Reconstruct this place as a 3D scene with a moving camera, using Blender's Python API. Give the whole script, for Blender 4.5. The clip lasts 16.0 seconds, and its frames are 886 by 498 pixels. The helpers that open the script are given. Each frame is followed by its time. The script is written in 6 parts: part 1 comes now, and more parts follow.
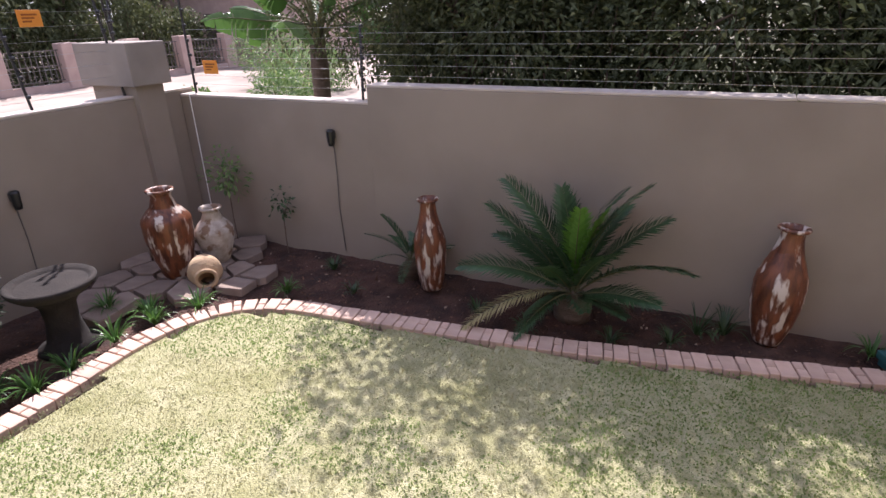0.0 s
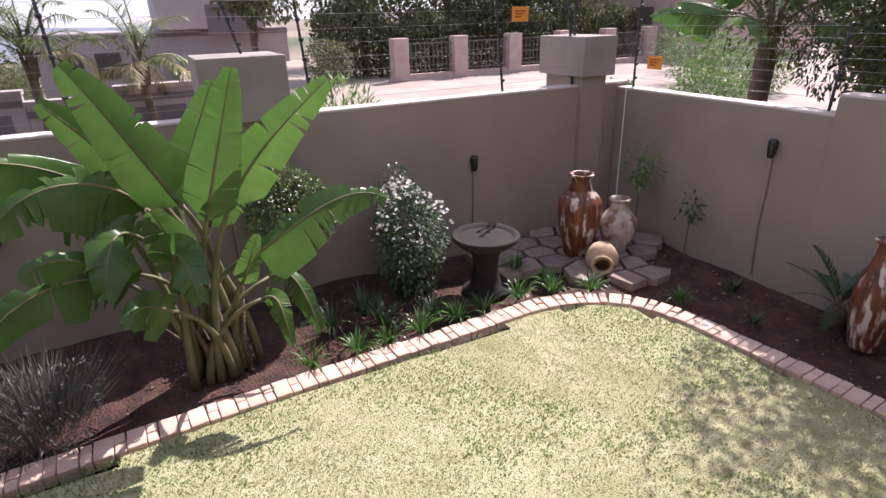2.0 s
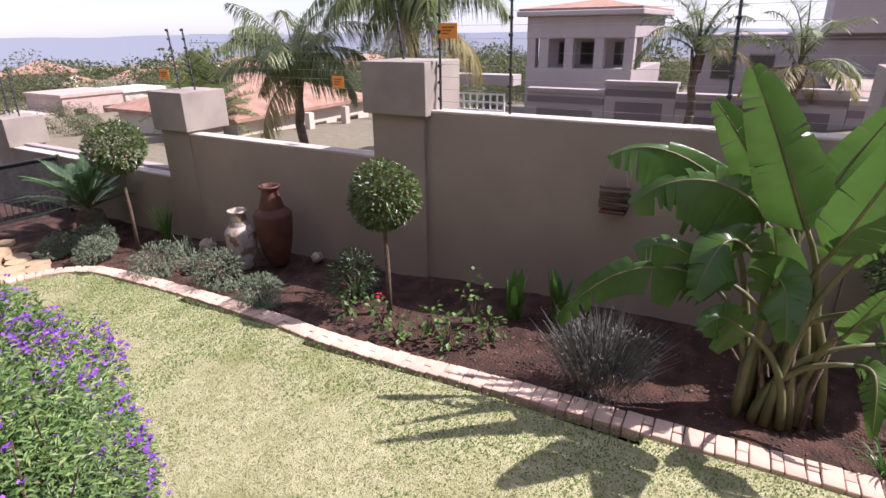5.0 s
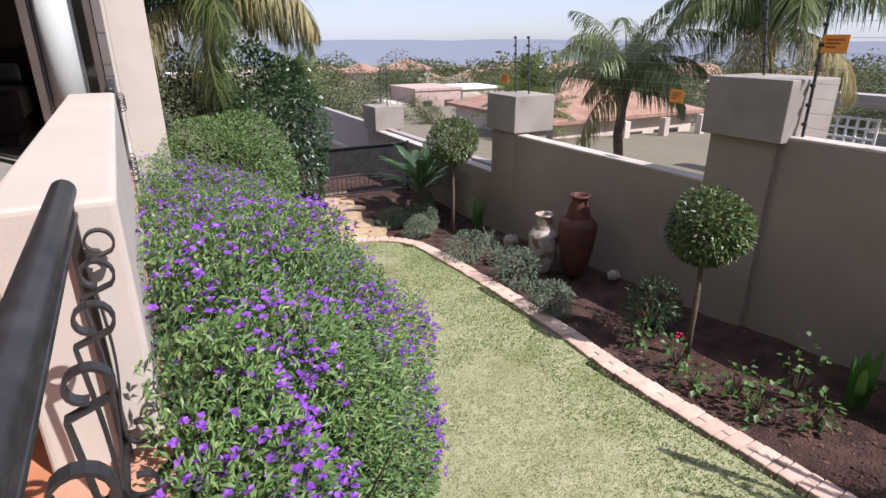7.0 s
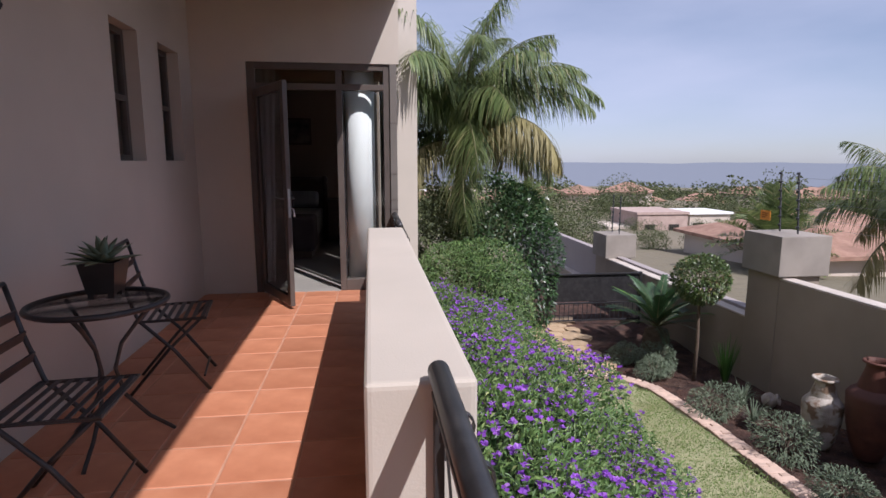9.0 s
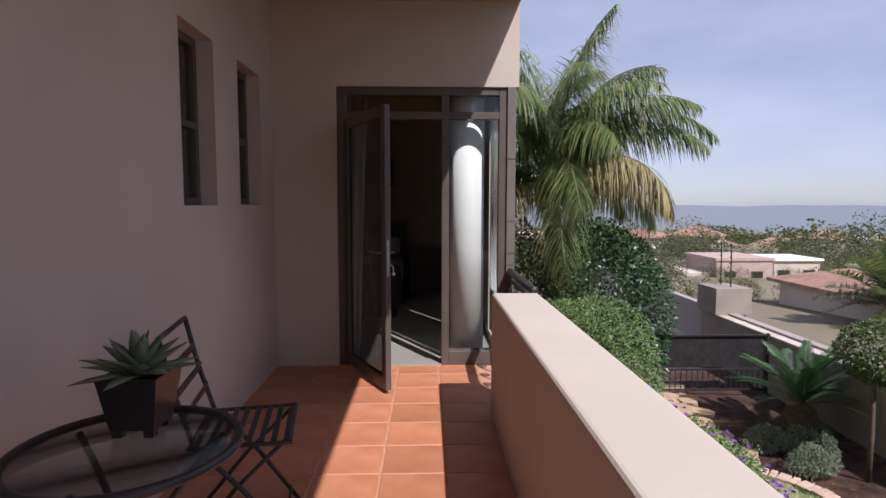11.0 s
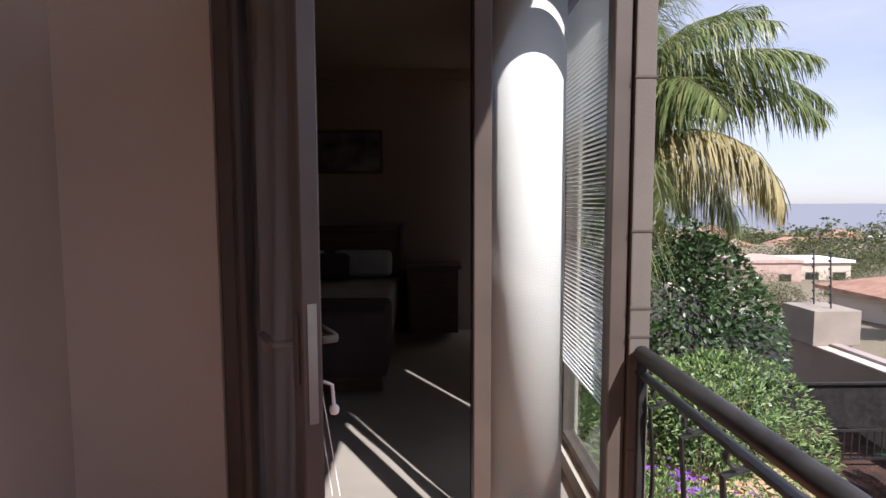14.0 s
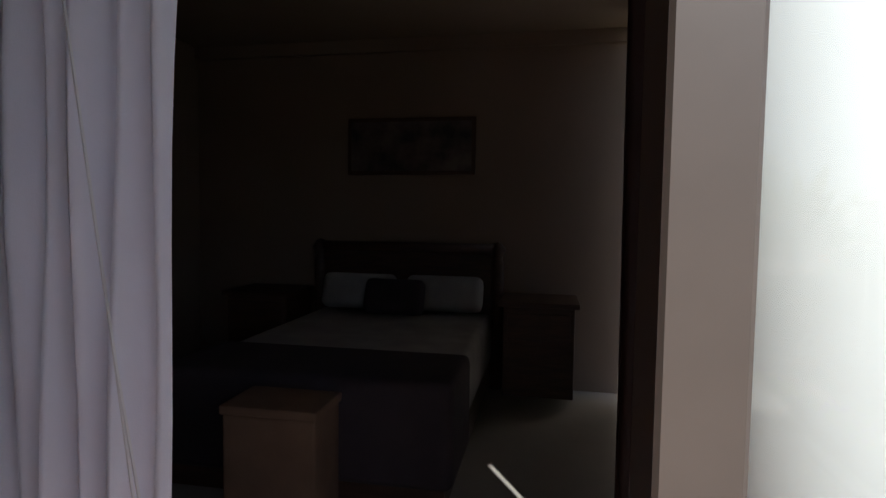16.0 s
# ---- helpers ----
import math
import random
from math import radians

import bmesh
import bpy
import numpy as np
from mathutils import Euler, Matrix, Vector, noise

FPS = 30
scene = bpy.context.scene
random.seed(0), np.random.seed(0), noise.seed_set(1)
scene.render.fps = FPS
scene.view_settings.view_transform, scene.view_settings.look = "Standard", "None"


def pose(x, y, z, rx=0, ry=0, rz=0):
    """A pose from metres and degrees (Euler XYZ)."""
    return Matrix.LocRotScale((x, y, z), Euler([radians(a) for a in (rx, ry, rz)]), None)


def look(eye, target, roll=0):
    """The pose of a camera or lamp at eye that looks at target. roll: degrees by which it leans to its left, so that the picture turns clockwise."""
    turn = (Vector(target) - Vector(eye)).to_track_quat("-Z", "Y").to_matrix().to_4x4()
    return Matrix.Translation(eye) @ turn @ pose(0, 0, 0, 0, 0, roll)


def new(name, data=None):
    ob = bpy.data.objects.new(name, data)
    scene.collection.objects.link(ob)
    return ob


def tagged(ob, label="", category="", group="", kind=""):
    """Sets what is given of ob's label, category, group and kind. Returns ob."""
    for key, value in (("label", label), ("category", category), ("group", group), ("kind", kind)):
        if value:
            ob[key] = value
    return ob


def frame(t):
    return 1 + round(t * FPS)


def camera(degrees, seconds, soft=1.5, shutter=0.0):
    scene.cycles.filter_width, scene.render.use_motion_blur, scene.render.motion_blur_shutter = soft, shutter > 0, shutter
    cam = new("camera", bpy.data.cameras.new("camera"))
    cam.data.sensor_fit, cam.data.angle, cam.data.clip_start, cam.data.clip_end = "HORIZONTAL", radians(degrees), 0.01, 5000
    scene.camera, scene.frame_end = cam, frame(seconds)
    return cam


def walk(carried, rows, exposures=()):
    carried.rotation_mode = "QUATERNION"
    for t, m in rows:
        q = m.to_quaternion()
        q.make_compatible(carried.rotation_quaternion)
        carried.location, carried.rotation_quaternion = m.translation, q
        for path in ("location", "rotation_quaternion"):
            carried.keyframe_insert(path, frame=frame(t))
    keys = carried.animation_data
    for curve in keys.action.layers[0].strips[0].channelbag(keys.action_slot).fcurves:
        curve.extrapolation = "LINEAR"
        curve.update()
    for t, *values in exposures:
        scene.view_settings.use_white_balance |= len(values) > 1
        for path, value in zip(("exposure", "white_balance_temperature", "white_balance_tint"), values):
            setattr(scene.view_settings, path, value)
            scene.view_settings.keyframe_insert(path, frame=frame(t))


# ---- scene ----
# ---- camera and walk ----
cam = camera(76.87, 16.0)
PATH = [
    (0.0, pose(0.460, 0.016, 1.092, 66.80, 1.51, -155.51)),
    (0.5, pose(0.542, 0.072, 1.144, 66.54, 1.79, -145.40)),
    (1.0, pose(0.669, 0.120, 1.113, 66.84, 1.69, -136.14)),
    (1.5, pose(0.697, 0.211, 1.125, 67.01, 1.81, -126.55)),
    (2.0, pose(0.780, 0.320, 1.138, 67.22, 1.58, -117.43)),
    (2.5, pose(0.838, 0.352, 1.093, 68.03, 1.67, -107.18)),
    (3.0, pose(0.898, 0.341, 1.124, 67.77, 1.59, -95.46)),
    (3.5, pose(0.919, 0.331, 1.136, 67.90, 1.65, -84.49)),
    (4.0, pose(0.918, 0.403, 1.150, 68.05, 1.41, -75.77)),
    (4.2, pose(0.919, 0.451, 1.152, 68.12, 1.24, -72.57)),
    (6.3, pose(1.026, 0.654, 1.144, 68.97, 0.38, -39.37)),
    (6.5, pose(1.018, 0.696, 1.154, 68.91, 0.41, -36.38)),
    (7.0, pose(0.960, 0.812, 1.192, 69.25, 0.02, -28.92)),
    (7.5, pose(0.923, 0.903, 1.224, 71.56, -0.14, -22.45)),
    (8.0, pose(0.879, 0.895, 1.272, 75.52, -0.05, -16.58)),
    (8.5, pose(0.788, 0.916, 1.327, 78.46, 0.09, -10.64)),
    (9.0, pose(0.617, 1.079, 1.376, 80.97, -0.05, -7.42)),
    (9.5, pose(0.476, 1.330, 1.344, 84.12, 0.03, -5.57)),
    (10.0, pose(0.386, 1.612, 1.378, 84.93, -0.12, -3.16)),
    (10.2, pose(0.324, 1.731, 1.404, 84.98, 0.08, -2.25)),
    (12.3, pose(0.104, 3.551, 1.318, 85.69, -0.14, -1.45)),
    (12.5, pose(0.096, 3.761, 1.308, 85.75, -0.14, -1.43)),
    (13.0, pose(0.111, 4.215, 1.304, 85.93, -0.15, -0.87)),
    (13.5, pose(0.113, 4.664, 1.373, 84.25, 0.08, -0.74)),
    (14.0, pose(0.141, 5.096, 1.332, 85.28, 0.19, -1.34)),
    (14.5, pose(0.151, 5.504, 1.303, 86.27, -0.58, -0.76)),
    (15.0, pose(0.184, 5.986, 1.302, 86.60, -0.45, 1.11)),
    (15.5, pose(0.206, 6.382, 1.308, 86.66, -0.33, 4.58)),
    (16.0, pose(0.214, 6.602, 1.311, 86.62, -0.76, 10.62)),
]
walk(cam, PATH, ((0.0, 1.2, 6200, 25), (2.5, 1.02, 6250, 26), (4.2, 1.0, 6250, 26), (6.5, 0.72, 6100, 20), (7.5, 0.5, 5950, 16), (8.5, 0.3, 5900, 18), (9.5, 0.2, 6000, 18), (12.5, 0.5, 6150, 17), (13.4, 0.65, 6250, 18), (14.0, 0.85, 6300, 18), (14.5, 0.85, 6200, 15), (15.0, 1.05, 6050, 12), (15.4, 1.3, 6050, 8), (15.7, 1.05, 6050, 8), (16.0, 0.8, 6050, 8)))

# ---- world and sun ----
SUN = Vector((0.427, -0.75, 1.0)).normalized()      # towards the sun
world = bpy.data.worlds.new("world")
scene.world = world
world.use_nodes = True
wn = world.node_tree.nodes
sky = wn.new("ShaderNodeTexSky")
sky.sky_type = "NISHITA"
sky.sun_disc = False
sky.sun_elevation = math.asin(SUN.z)
sky.sun_rotation = math.atan2(SUN.x, SUN.y)
sky.altitude = 1500
sky.air_density = 1.0
sky.dust_density = 1.6
wn["Background"].inputs[1].default_value = 0.08
# thin high cloud over the blue
wl_ = world.node_tree.links.new
wco = wn.new("ShaderNodeTexCoord")
wmap = wn.new("ShaderNodeMapping")
wmap.inputs["Scale"].default_value = (1.2, 1.2, 4.0)
wl_(wco.outputs["Generated"], wmap.inputs[0])
wnoise = wn.new("ShaderNodeTexNoise")
wnoise.inputs["Scale"].default_value = 1.6
wnoise.inputs["Detail"].default_value = 6
wl_(wmap.outputs[0], wnoise.inputs["Vector"])
wr = wn.new("ShaderNodeMapRange")
wr.inputs[1].default_value, wr.inputs[2].default_value = 0.3, 0.7
wr.inputs[3].default_value, wr.inputs[4].default_value = 0.30, 0.75
wl_(wnoise.outputs[0], wr.inputs[0])
wmix = wn.new("ShaderNodeMix")
wmix.data_type = "RGBA"
wl_(wr.outputs[0], wmix.inputs[0])
wl_(sky.outputs[0], wmix.inputs[6])
wmix.inputs[7].default_value = (7.2, 7.5, 9.0, 1)
wl_(wmix.outputs[2], wn["Background"].inputs[0])
sun_data = bpy.data.lights.new("sun", "SUN")
sun_data.energy = 4.5
sun_data.angle = radians(0.53)
sun_data.color = (1.0, 0.95, 0.88)
sun = new("sun", sun_data)
sun.matrix_world = look(SUN * 40, (0, 0, 0))


# ---- helpers of this scene ----
def rng(seed):
    return random.Random(seed)


def link_mesh(name, bm, mat=None, smooth=False):
    me = bpy.data.meshes.new(name)
    bm.to_mesh(me)
    bm.free()
    if mat:
        for m in (mat if isinstance(mat, (list, tuple)) else [mat]):
            me.materials.append(m)
    if smooth:
        for p in me.polygons:
            p.use_smooth = True
    return new(name, me)


def part(name, bm, mat, parent=None, label="", smooth=False):
    """One mesh object under a thing or a part."""
    ob = link_mesh(name, bm, mat, smooth)
    ob.parent = parent
    if label:
        tagged(ob, label)
    return ob


def thing(name, at, label, category, group="", rz=0.0):
    ob = new(name)
    ob.matrix_world = pose(*at, 0, 0, rz)
    ob.empty_display_size = 0.1
    return tagged(ob, label, category, group)


def box(bm, x0, x1, y0, y1, z0, z1, bevel=0.0, seg=2):
    vs = [bm.verts.new((x, y, z)) for x in (x0, x1) for y in (y0, y1) for z in (z0, z1)]
    idx = ((0, 1, 3, 2), (4, 6, 7, 5), (0, 4, 5, 1), (2, 3, 7, 6), (0, 2, 6, 4), (1, 5, 7, 3))
    fs = [bm.faces.new([vs[i] for i in f]) for f in idx]
    if bevel:
        es = list({e for f in fs for e in f.edges})
        bmesh.ops.bevel(bm, geom=es, offset=bevel, segments=seg, affect="EDGES", profile=0.6)
    return bm


def boxm(*a, bevel=0.0, seg=2):
    return box(bmesh.new(), *a, bevel=bevel, seg=seg)


def lathe(bm, prof, n=24, cx=0.0, cy=0.0, wob=0.0, seed=0):
    """Turns (radius, height) pairs round the upright axis."""
    r = rng(seed)
    rings = []
    for rad, z in prof:
        ph = r.random() * 6
        rings.append([bm.verts.new((cx + rad * (1 + wob * math.sin(2 * a + ph)) * math.cos(a),
                                    cy + rad * (1 + wob * math.sin(2 * a + ph)) * math.sin(a), z))
                      for a in (2 * math.pi * i / n for i in range(n))])
    for a, b in zip(rings, rings[1:]):
        for i in range(n):
            bm.faces.new((a[i], a[(i + 1) % n], b[(i + 1) % n], b[i]))
    if prof[0][0] > 1e-4:
        bm.faces.new(rings[0][::-1])
    if prof[-1][0] > 1e-4:
        bm.faces.new(rings[-1])
    return bm


def tube(bm, pts, rad, n=6, cap=True):
    """A round bar along points; rad is one radius or one a point."""
    pts = [Vector(p) for p in pts]
    rads = rad if isinstance(rad, (list, tuple)) else [rad] * len(pts)
    rings = []
    ref = None
    for i, p in enumerate(pts):
        d = (pts[min(i + 1, len(pts) - 1)] - pts[max(i - 1, 0)]).normalized()
        if ref is None:
            ref = d.orthogonal().normalized()
        ref = (ref - d * ref.dot(d)).normalized()
        o = d.cross(ref)
        rings.append([bm.verts.new(p + (ref * math.cos(a) + o * math.sin(a)) * rads[i])
                      for a in (2 * math.pi * k / n for k in range(n))])
    for a, b in zip(rings, rings[1:]):
        for i in range(n):
            bm.faces.new((a[i], a[(i + 1) % n], b[(i + 1) % n], b[i]))
    if cap:
        bm.faces.new(rings[0][::-1])
        bm.faces.new(rings[-1])
    return bm


def quads_mesh(name, verts, faces, mat, parent=None, label="", smooth=False):
    me = bpy.data.meshes.new(name)
    me.from_pydata(verts, [], faces)
    for m in (mat if isinstance(mat, (list, tuple)) else [mat]):
        me.materials.append(m)
    if smooth:
        for p in me.polygons:
            p.use_smooth = True
    ob = new(name, me)
    ob.parent = parent
    if label:
        tagged(ob, label)
    return ob


# ---- materials ----
def material(name, rough=0.8, metal=0.0):
    m = bpy.data.materials.new(name)
    m.use_nodes = True
    b = m.node_tree.nodes["Principled BSDF"]
    b.inputs["Roughness"].default_value = rough
    b.inputs["Metallic"].default_value = metal
    return m, m.node_tree, b


def surface(name, c1, c2, scale=6.0, fine=60.0, rough=0.85, bump=0.3, dist=0.004, c3=None, metal=0.0, vary=0.0, per="", stretch=(1, 1, 1), lo=0.35, hi=0.65, stain=1.2, tight=False):
    """A two-scale mottled surface: c1 and c2 by a broad noise, c3 as stains, fine relief by bump; per: object or island."""
    m, nt, b = material(name, rough, metal)
    N, L = nt.nodes.new, nt.links.new
    co = N("ShaderNodeTexCoord")
    mp = N("ShaderNodeMapping")
    mp.inputs["Scale"].default_value = stretch
    L(co.outputs["Object"], mp.inputs[0])
    n1 = N("ShaderNodeTexNoise")
    n1.inputs["Scale"].default_value = scale
    n1.inputs["Detail"].default_value = 5
    L(mp.outputs[0], n1.inputs["Vector"])
    ramp = N("ShaderNodeValToRGB")
    ramp.color_ramp.elements[0].position, ramp.color_ramp.elements[1].position = lo, hi
    ramp.color_ramp.elements[0].color, ramp.color_ramp.elements[1].color = (*c1, 1), (*c2, 1)
    L(n1.outputs[0], ramp.inputs[0])
    col = ramp.outputs[0]
    if c3:
        n3 = N("ShaderNodeTexNoise")
        n3.inputs["Scale"].default_value = stain
        n3.inputs["Detail"].default_value = 6
        L(mp.outputs[0], n3.inputs["Vector"])
        r3 = N("ShaderNodeValToRGB")
        r3.color_ramp.elements[0].position, r3.color_ramp.elements[1].position = (0.53, 0.60) if tight else (0.5, 0.72)
        L(n3.outputs[0], r3.inputs[0])
        mx = N("ShaderNodeMix")
        mx.data_type = "RGBA"
        L(r3.outputs[0], mx.inputs[0])
        L(col, mx.inputs[6])
        mx.inputs[7].default_value = (*c3, 1)
        col = mx.outputs[2]
    if vary:
        if per == "island":
            src = N("ShaderNodeNewGeometry").outputs["Random Per Island"]
        else:
            src = N("ShaderNodeObjectInfo").outputs["Random"]
        mr = N("ShaderNodeMapRange")
        mr.inputs[3].default_value, mr.inputs[4].default_value = 1 - vary, 1 + vary
        L(src, mr.inputs[0])
        hs = N("ShaderNodeHueSaturation")
        L(mr.outputs[0], hs.inputs["Value"])
        L(col, hs.inputs["Color"])
        col = hs.outputs[0]
    L(col, b.inputs["Base Color"])
    n2 = N("ShaderNodeTexNoise")
    n2.inputs["Scale"].default_value = fine
    n2.inputs["Detail"].default_value = 6
    L(mp.outputs[0], n2.inputs["Vector"])
    bp = N("ShaderNodeBump")
    bp.inputs["Strength"].default_value = bump
    bp.inputs["Distance"].default_value = dist
    L(n2.outputs[0], bp.inputs["Height"])
    L(bp.outputs[0], b.inputs["Normal"])
    return m


def leafmat(name, c1, c2, c3=None, rough=0.5, trans=0.3, scale=9.0):
    """Leaves: colour by leaf, with light passing through."""
    m, nt, b = material(name, rough)
    N, L = nt.nodes.new, nt.links.new
    g = N("ShaderNodeNewGeometry")
    ramp = N("ShaderNodeValToRGB")
    ramp.color_ramp.elements[0].color, ramp.color_ramp.elements[1].color = (*c1, 1), (*c2, 1)
    if c3:
        e = ramp.color_ramp.elements.new(0.93)
        e.color = (*c2, 1)
        ramp.color_ramp.elements[2].color = (*c3, 1)
    L(g.outputs["Random Per Island"], ramp.inputs[0])
    nz = N("ShaderNodeTexNoise")
    nz.inputs["Scale"].default_value = scale
    co = N("ShaderNodeTexCoord")
    L(co.outputs["Object"], nz.inputs["Vector"])
    mr = N("ShaderNodeMapRange")
    mr.inputs[3].default_value, mr.inputs[4].default_value = 0.6, 1.4
    L(nz.outputs[0], mr.inputs[0])
    hs = N("ShaderNodeHueSaturation")
    L(mr.outputs[0], hs.inputs["Value"])
    L(ramp.outputs[0], hs.inputs["Color"])
    L(hs.outputs[0], b.inputs["Base Color"])
    tr = N("ShaderNodeBsdfTranslucent")
    L(hs.outputs[0], tr.inputs["Color"])
    mix = N("ShaderNodeMixShader")
    mix.inputs[0].default_value = trans
    L(b.outputs[0], mix.inputs[1])
    L(tr.outputs[0], mix.inputs[2])
    L(mix.outputs[0], nt.nodes["Material Output"].inputs[0])
    return m


M_WALL = surface("garden_plaster", (0.265, 0.219, 0.174), (0.305, 0.253, 0.202), 1.3, 110, 0.9, 0.35, 0.003, (0.235, 0.192, 0.15), stain=0.7)
M_CAP = surface("pillar_plaster", (0.27, 0.235, 0.20), (0.32, 0.28, 0.24), 2.0, 110, 0.9, 0.35, 0.003, (0.22, 0.19, 0.165))
M_HOUSE = surface("house_plaster", (0.485, 0.43, 0.365), (0.54, 0.475, 0.405), 1.1, 120, 0.9, 0.3, 0.003, (0.46, 0.405, 0.345), stain=0.6)
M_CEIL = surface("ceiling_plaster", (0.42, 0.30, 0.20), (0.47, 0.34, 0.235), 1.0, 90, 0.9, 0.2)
M_SOIL = surface("garden_soil", (0.034, 0.017, 0.012), (0.085, 0.038, 0.026), 5, 45, 0.95, 1.0, 0.03, (0.10, 0.055, 0.038), stain=2.5)
M_LAWN = surface("lawn_ground", (0.33, 0.33, 0.165), (0.44, 0.42, 0.245), 14, 90, 0.95, 1.0, 0.02, (0.26, 0.26, 0.11), stain=1.4)
M_KERB = surface("kerb_brick", (0.49, 0.34, 0.265), (0.59, 0.43, 0.34), 8, 90, 0.9, 0.5, 0.004, (0.40, 0.26, 0.20), vary=0.14)
M_TILE = surface("terracotta_tile", (0.43, 0.165, 0.085), (0.56, 0.24, 0.13), 4.0, 40, 0.5, 0.2, 0.002, (0.60, 0.29, 0.17), vary=0.11, stain=2.5)
M_GROUT = surface("tile_grout", (0.46, 0.23, 0.14), (0.52, 0.28, 0.18), 9, 80, 0.95, 0.4)
M_IRON = surface("black_painted_iron", (0.018, 0.017, 0.018), (0.035, 0.033, 0.034), 14, 120, 0.42, 0.2, 0.001)
M_FRAME = surface("bronze_aluminium", (0.085, 0.068, 0.058), (0.105, 0.084, 0.072), 5, 150, 0.42, 0.05, 0.001)
# Bedroom walls: the dimness of the room is put into this darkened paint.
M_ROOM = surface("dimmed_bedroom_paint", (0.22, 0.17, 0.13), (0.25, 0.195, 0.155), 1.0, 90, 0.9, 0.15)
M_WHITE = surface("white_paint", (0.78, 0.77, 0.74), (0.83, 0.82, 0.80), 2, 90, 0.7, 0.12, 0.002)
M_GREEN = leafmat("bush_leaf", (0.045, 0.10, 0.022), (0.11, 0.20, 0.045))
M_WALLTOP = surface("wall_coping", (0.50, 0.44, 0.38), (0.58, 0.51, 0.45), 3, 90, 0.9, 0.4, 0.003, (0.40, 0.34, 0.29))
M_GREY = surface("grey_plaster", (0.13, 0.115, 0.10), (0.16, 0.14, 0.125), 2, 100, 0.85, 0.3, 0.003)
M_CURTAIN = surface("curtain_cloth", (0.77, 0.77, 0.82), (0.84, 0.84, 0.88), 3, 300, 0.95, 0.25, 0.002)
M_DARKCLOTH = surface("dark_cloth", (0.035, 0.025, 0.03), (0.05, 0.035, 0.04), 4, 250, 0.95, 0.3, 0.002)
M_DARKWOOD = surface("dark_wood", (0.045, 0.022, 0.014), (0.075, 0.036, 0.022), 6, 60, 0.5, 0.3, 0.002, stretch=(1, 8, 8))
# Linen darkened likewise, in place of the room's deep shade.
M_LINEN = surface("dimmed_bed_linen", (0.28, 0.27, 0.26), (0.36, 0.34, 0.32), 5, 200, 0.95, 0.4, 0.006)
M_BOXWOOD = surface("tan_card", (0.16, 0.09, 0.055), (0.20, 0.115, 0.07), 5, 80, 0.85, 0.2, 0.002)
# Cream tile set darker than cream, to carry the shade indoors.
M_ROOMFLOOR = surface("dimmed_cream_floor_tile", (0.31, 0.29, 0.26), (0.36, 0.335, 0.30), 2, 60, 0.4, 0.08, 0.001)
M_STEEL = surface("satin_steel", (0.55, 0.55, 0.55), (0.62, 0.62, 0.62), 8, 200, 0.3, 0.05, 0.001, metal=1.0)
M_BLACK = surface("black_pot", (0.012, 0.012, 0.013), (0.02, 0.02, 0.021), 8, 90, 0.35, 0.1, 0.001)
M_JARBROWN = surface("brown_glaze", (0.075, 0.022, 0.011), (0.20, 0.068, 0.028), 9, 60, 0.38, 0.6, 0.006, (0.56, 0.48, 0.41), stretch=(2.2, 2.2, 0.55), stain=5.5, tight=True)
M_JARPALE = surface("pale_pottery", (0.33, 0.28, 0.23), (0.52, 0.46, 0.40), 9, 70, 0.8, 0.8, 0.008, (0.22, 0.14, 0.09), stain=7.0, tight=True)
M_JARRED = surface("rust_red_jar", (0.07, 0.024, 0.016), (0.12, 0.04, 0.025), 6, 60, 0.7, 0.4, 0.005, (0.07, 0.025, 0.016), stain=3.0)
# Flagstones: shade over the corner is worked into this darker stone colour.
M_STONE = surface("flagstone", (0.21, 0.155, 0.125), (0.30, 0.235, 0.19), 4, 50, 0.9, 0.7, 0.01, (0.16, 0.12, 0.10), vary=0.15)
M_SANDSTONE = surface("sandy_path_stone", (0.40, 0.28, 0.17), (0.52, 0.38, 0.24), 4, 50, 0.9, 0.7, 0.01, (0.38, 0.26, 0.16), vary=0.14)
# Bird bath: the wall's shade goes into this near-black concrete colour.
M_CONCRETE = surface("birdbath_shaded_concrete", (0.012, 0.0095, 0.008), (0.022, 0.017, 0.014), 5, 60, 0.95, 0.6, 0.008, (0.035, 0.028, 0.024), stain=3)
M_BARK = surface("bark", (0.10, 0.07, 0.05), (0.17, 0.125, 0.09), 6, 40, 0.95, 0.9, 0.02, stretch=(1, 1, 3))
M_PETIOLE = surface("petiole", (0.085, 0.10, 0.04), (0.17, 0.15, 0.07), 5, 40, 0.6, 0.3, 0.004)
M_STREL = leafmat("strelitzia_leaf", (0.055, 0.125, 0.026), (0.10, 0.20, 0.04), None, 0.3, 0.45, 5.0)
M_CYCAD = leafmat("cycad_leaf", (0.028, 0.065, 0.026), (0.05, 0.105, 0.04), None, 0.4, 0.15, 6.0)
M_CYCADNEW = leafmat("new_cycad_leaf", (0.09, 0.22, 0.03), (0.14, 0.30, 0.045), None, 0.45, 0.3, 6.0)
M_PALM = leafmat("palm_leaflet", (0.085, 0.14, 0.045), (0.23, 0.27, 0.10), (0.38, 0.33, 0.17), 0.42, 0.3, 3.0)
M_PALMDRY = leafmat("dry_palm_leaflet", (0.25, 0.22, 0.09), (0.42, 0.36, 0.17), None, 0.6, 0.3, 3.0)
M_AGA = leafmat("strap_leaf", (0.045, 0.12, 0.025), (0.10, 0.22, 0.045), None, 0.35, 0.25, 5.0)
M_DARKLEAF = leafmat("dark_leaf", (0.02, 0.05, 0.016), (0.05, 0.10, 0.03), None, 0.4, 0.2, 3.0)
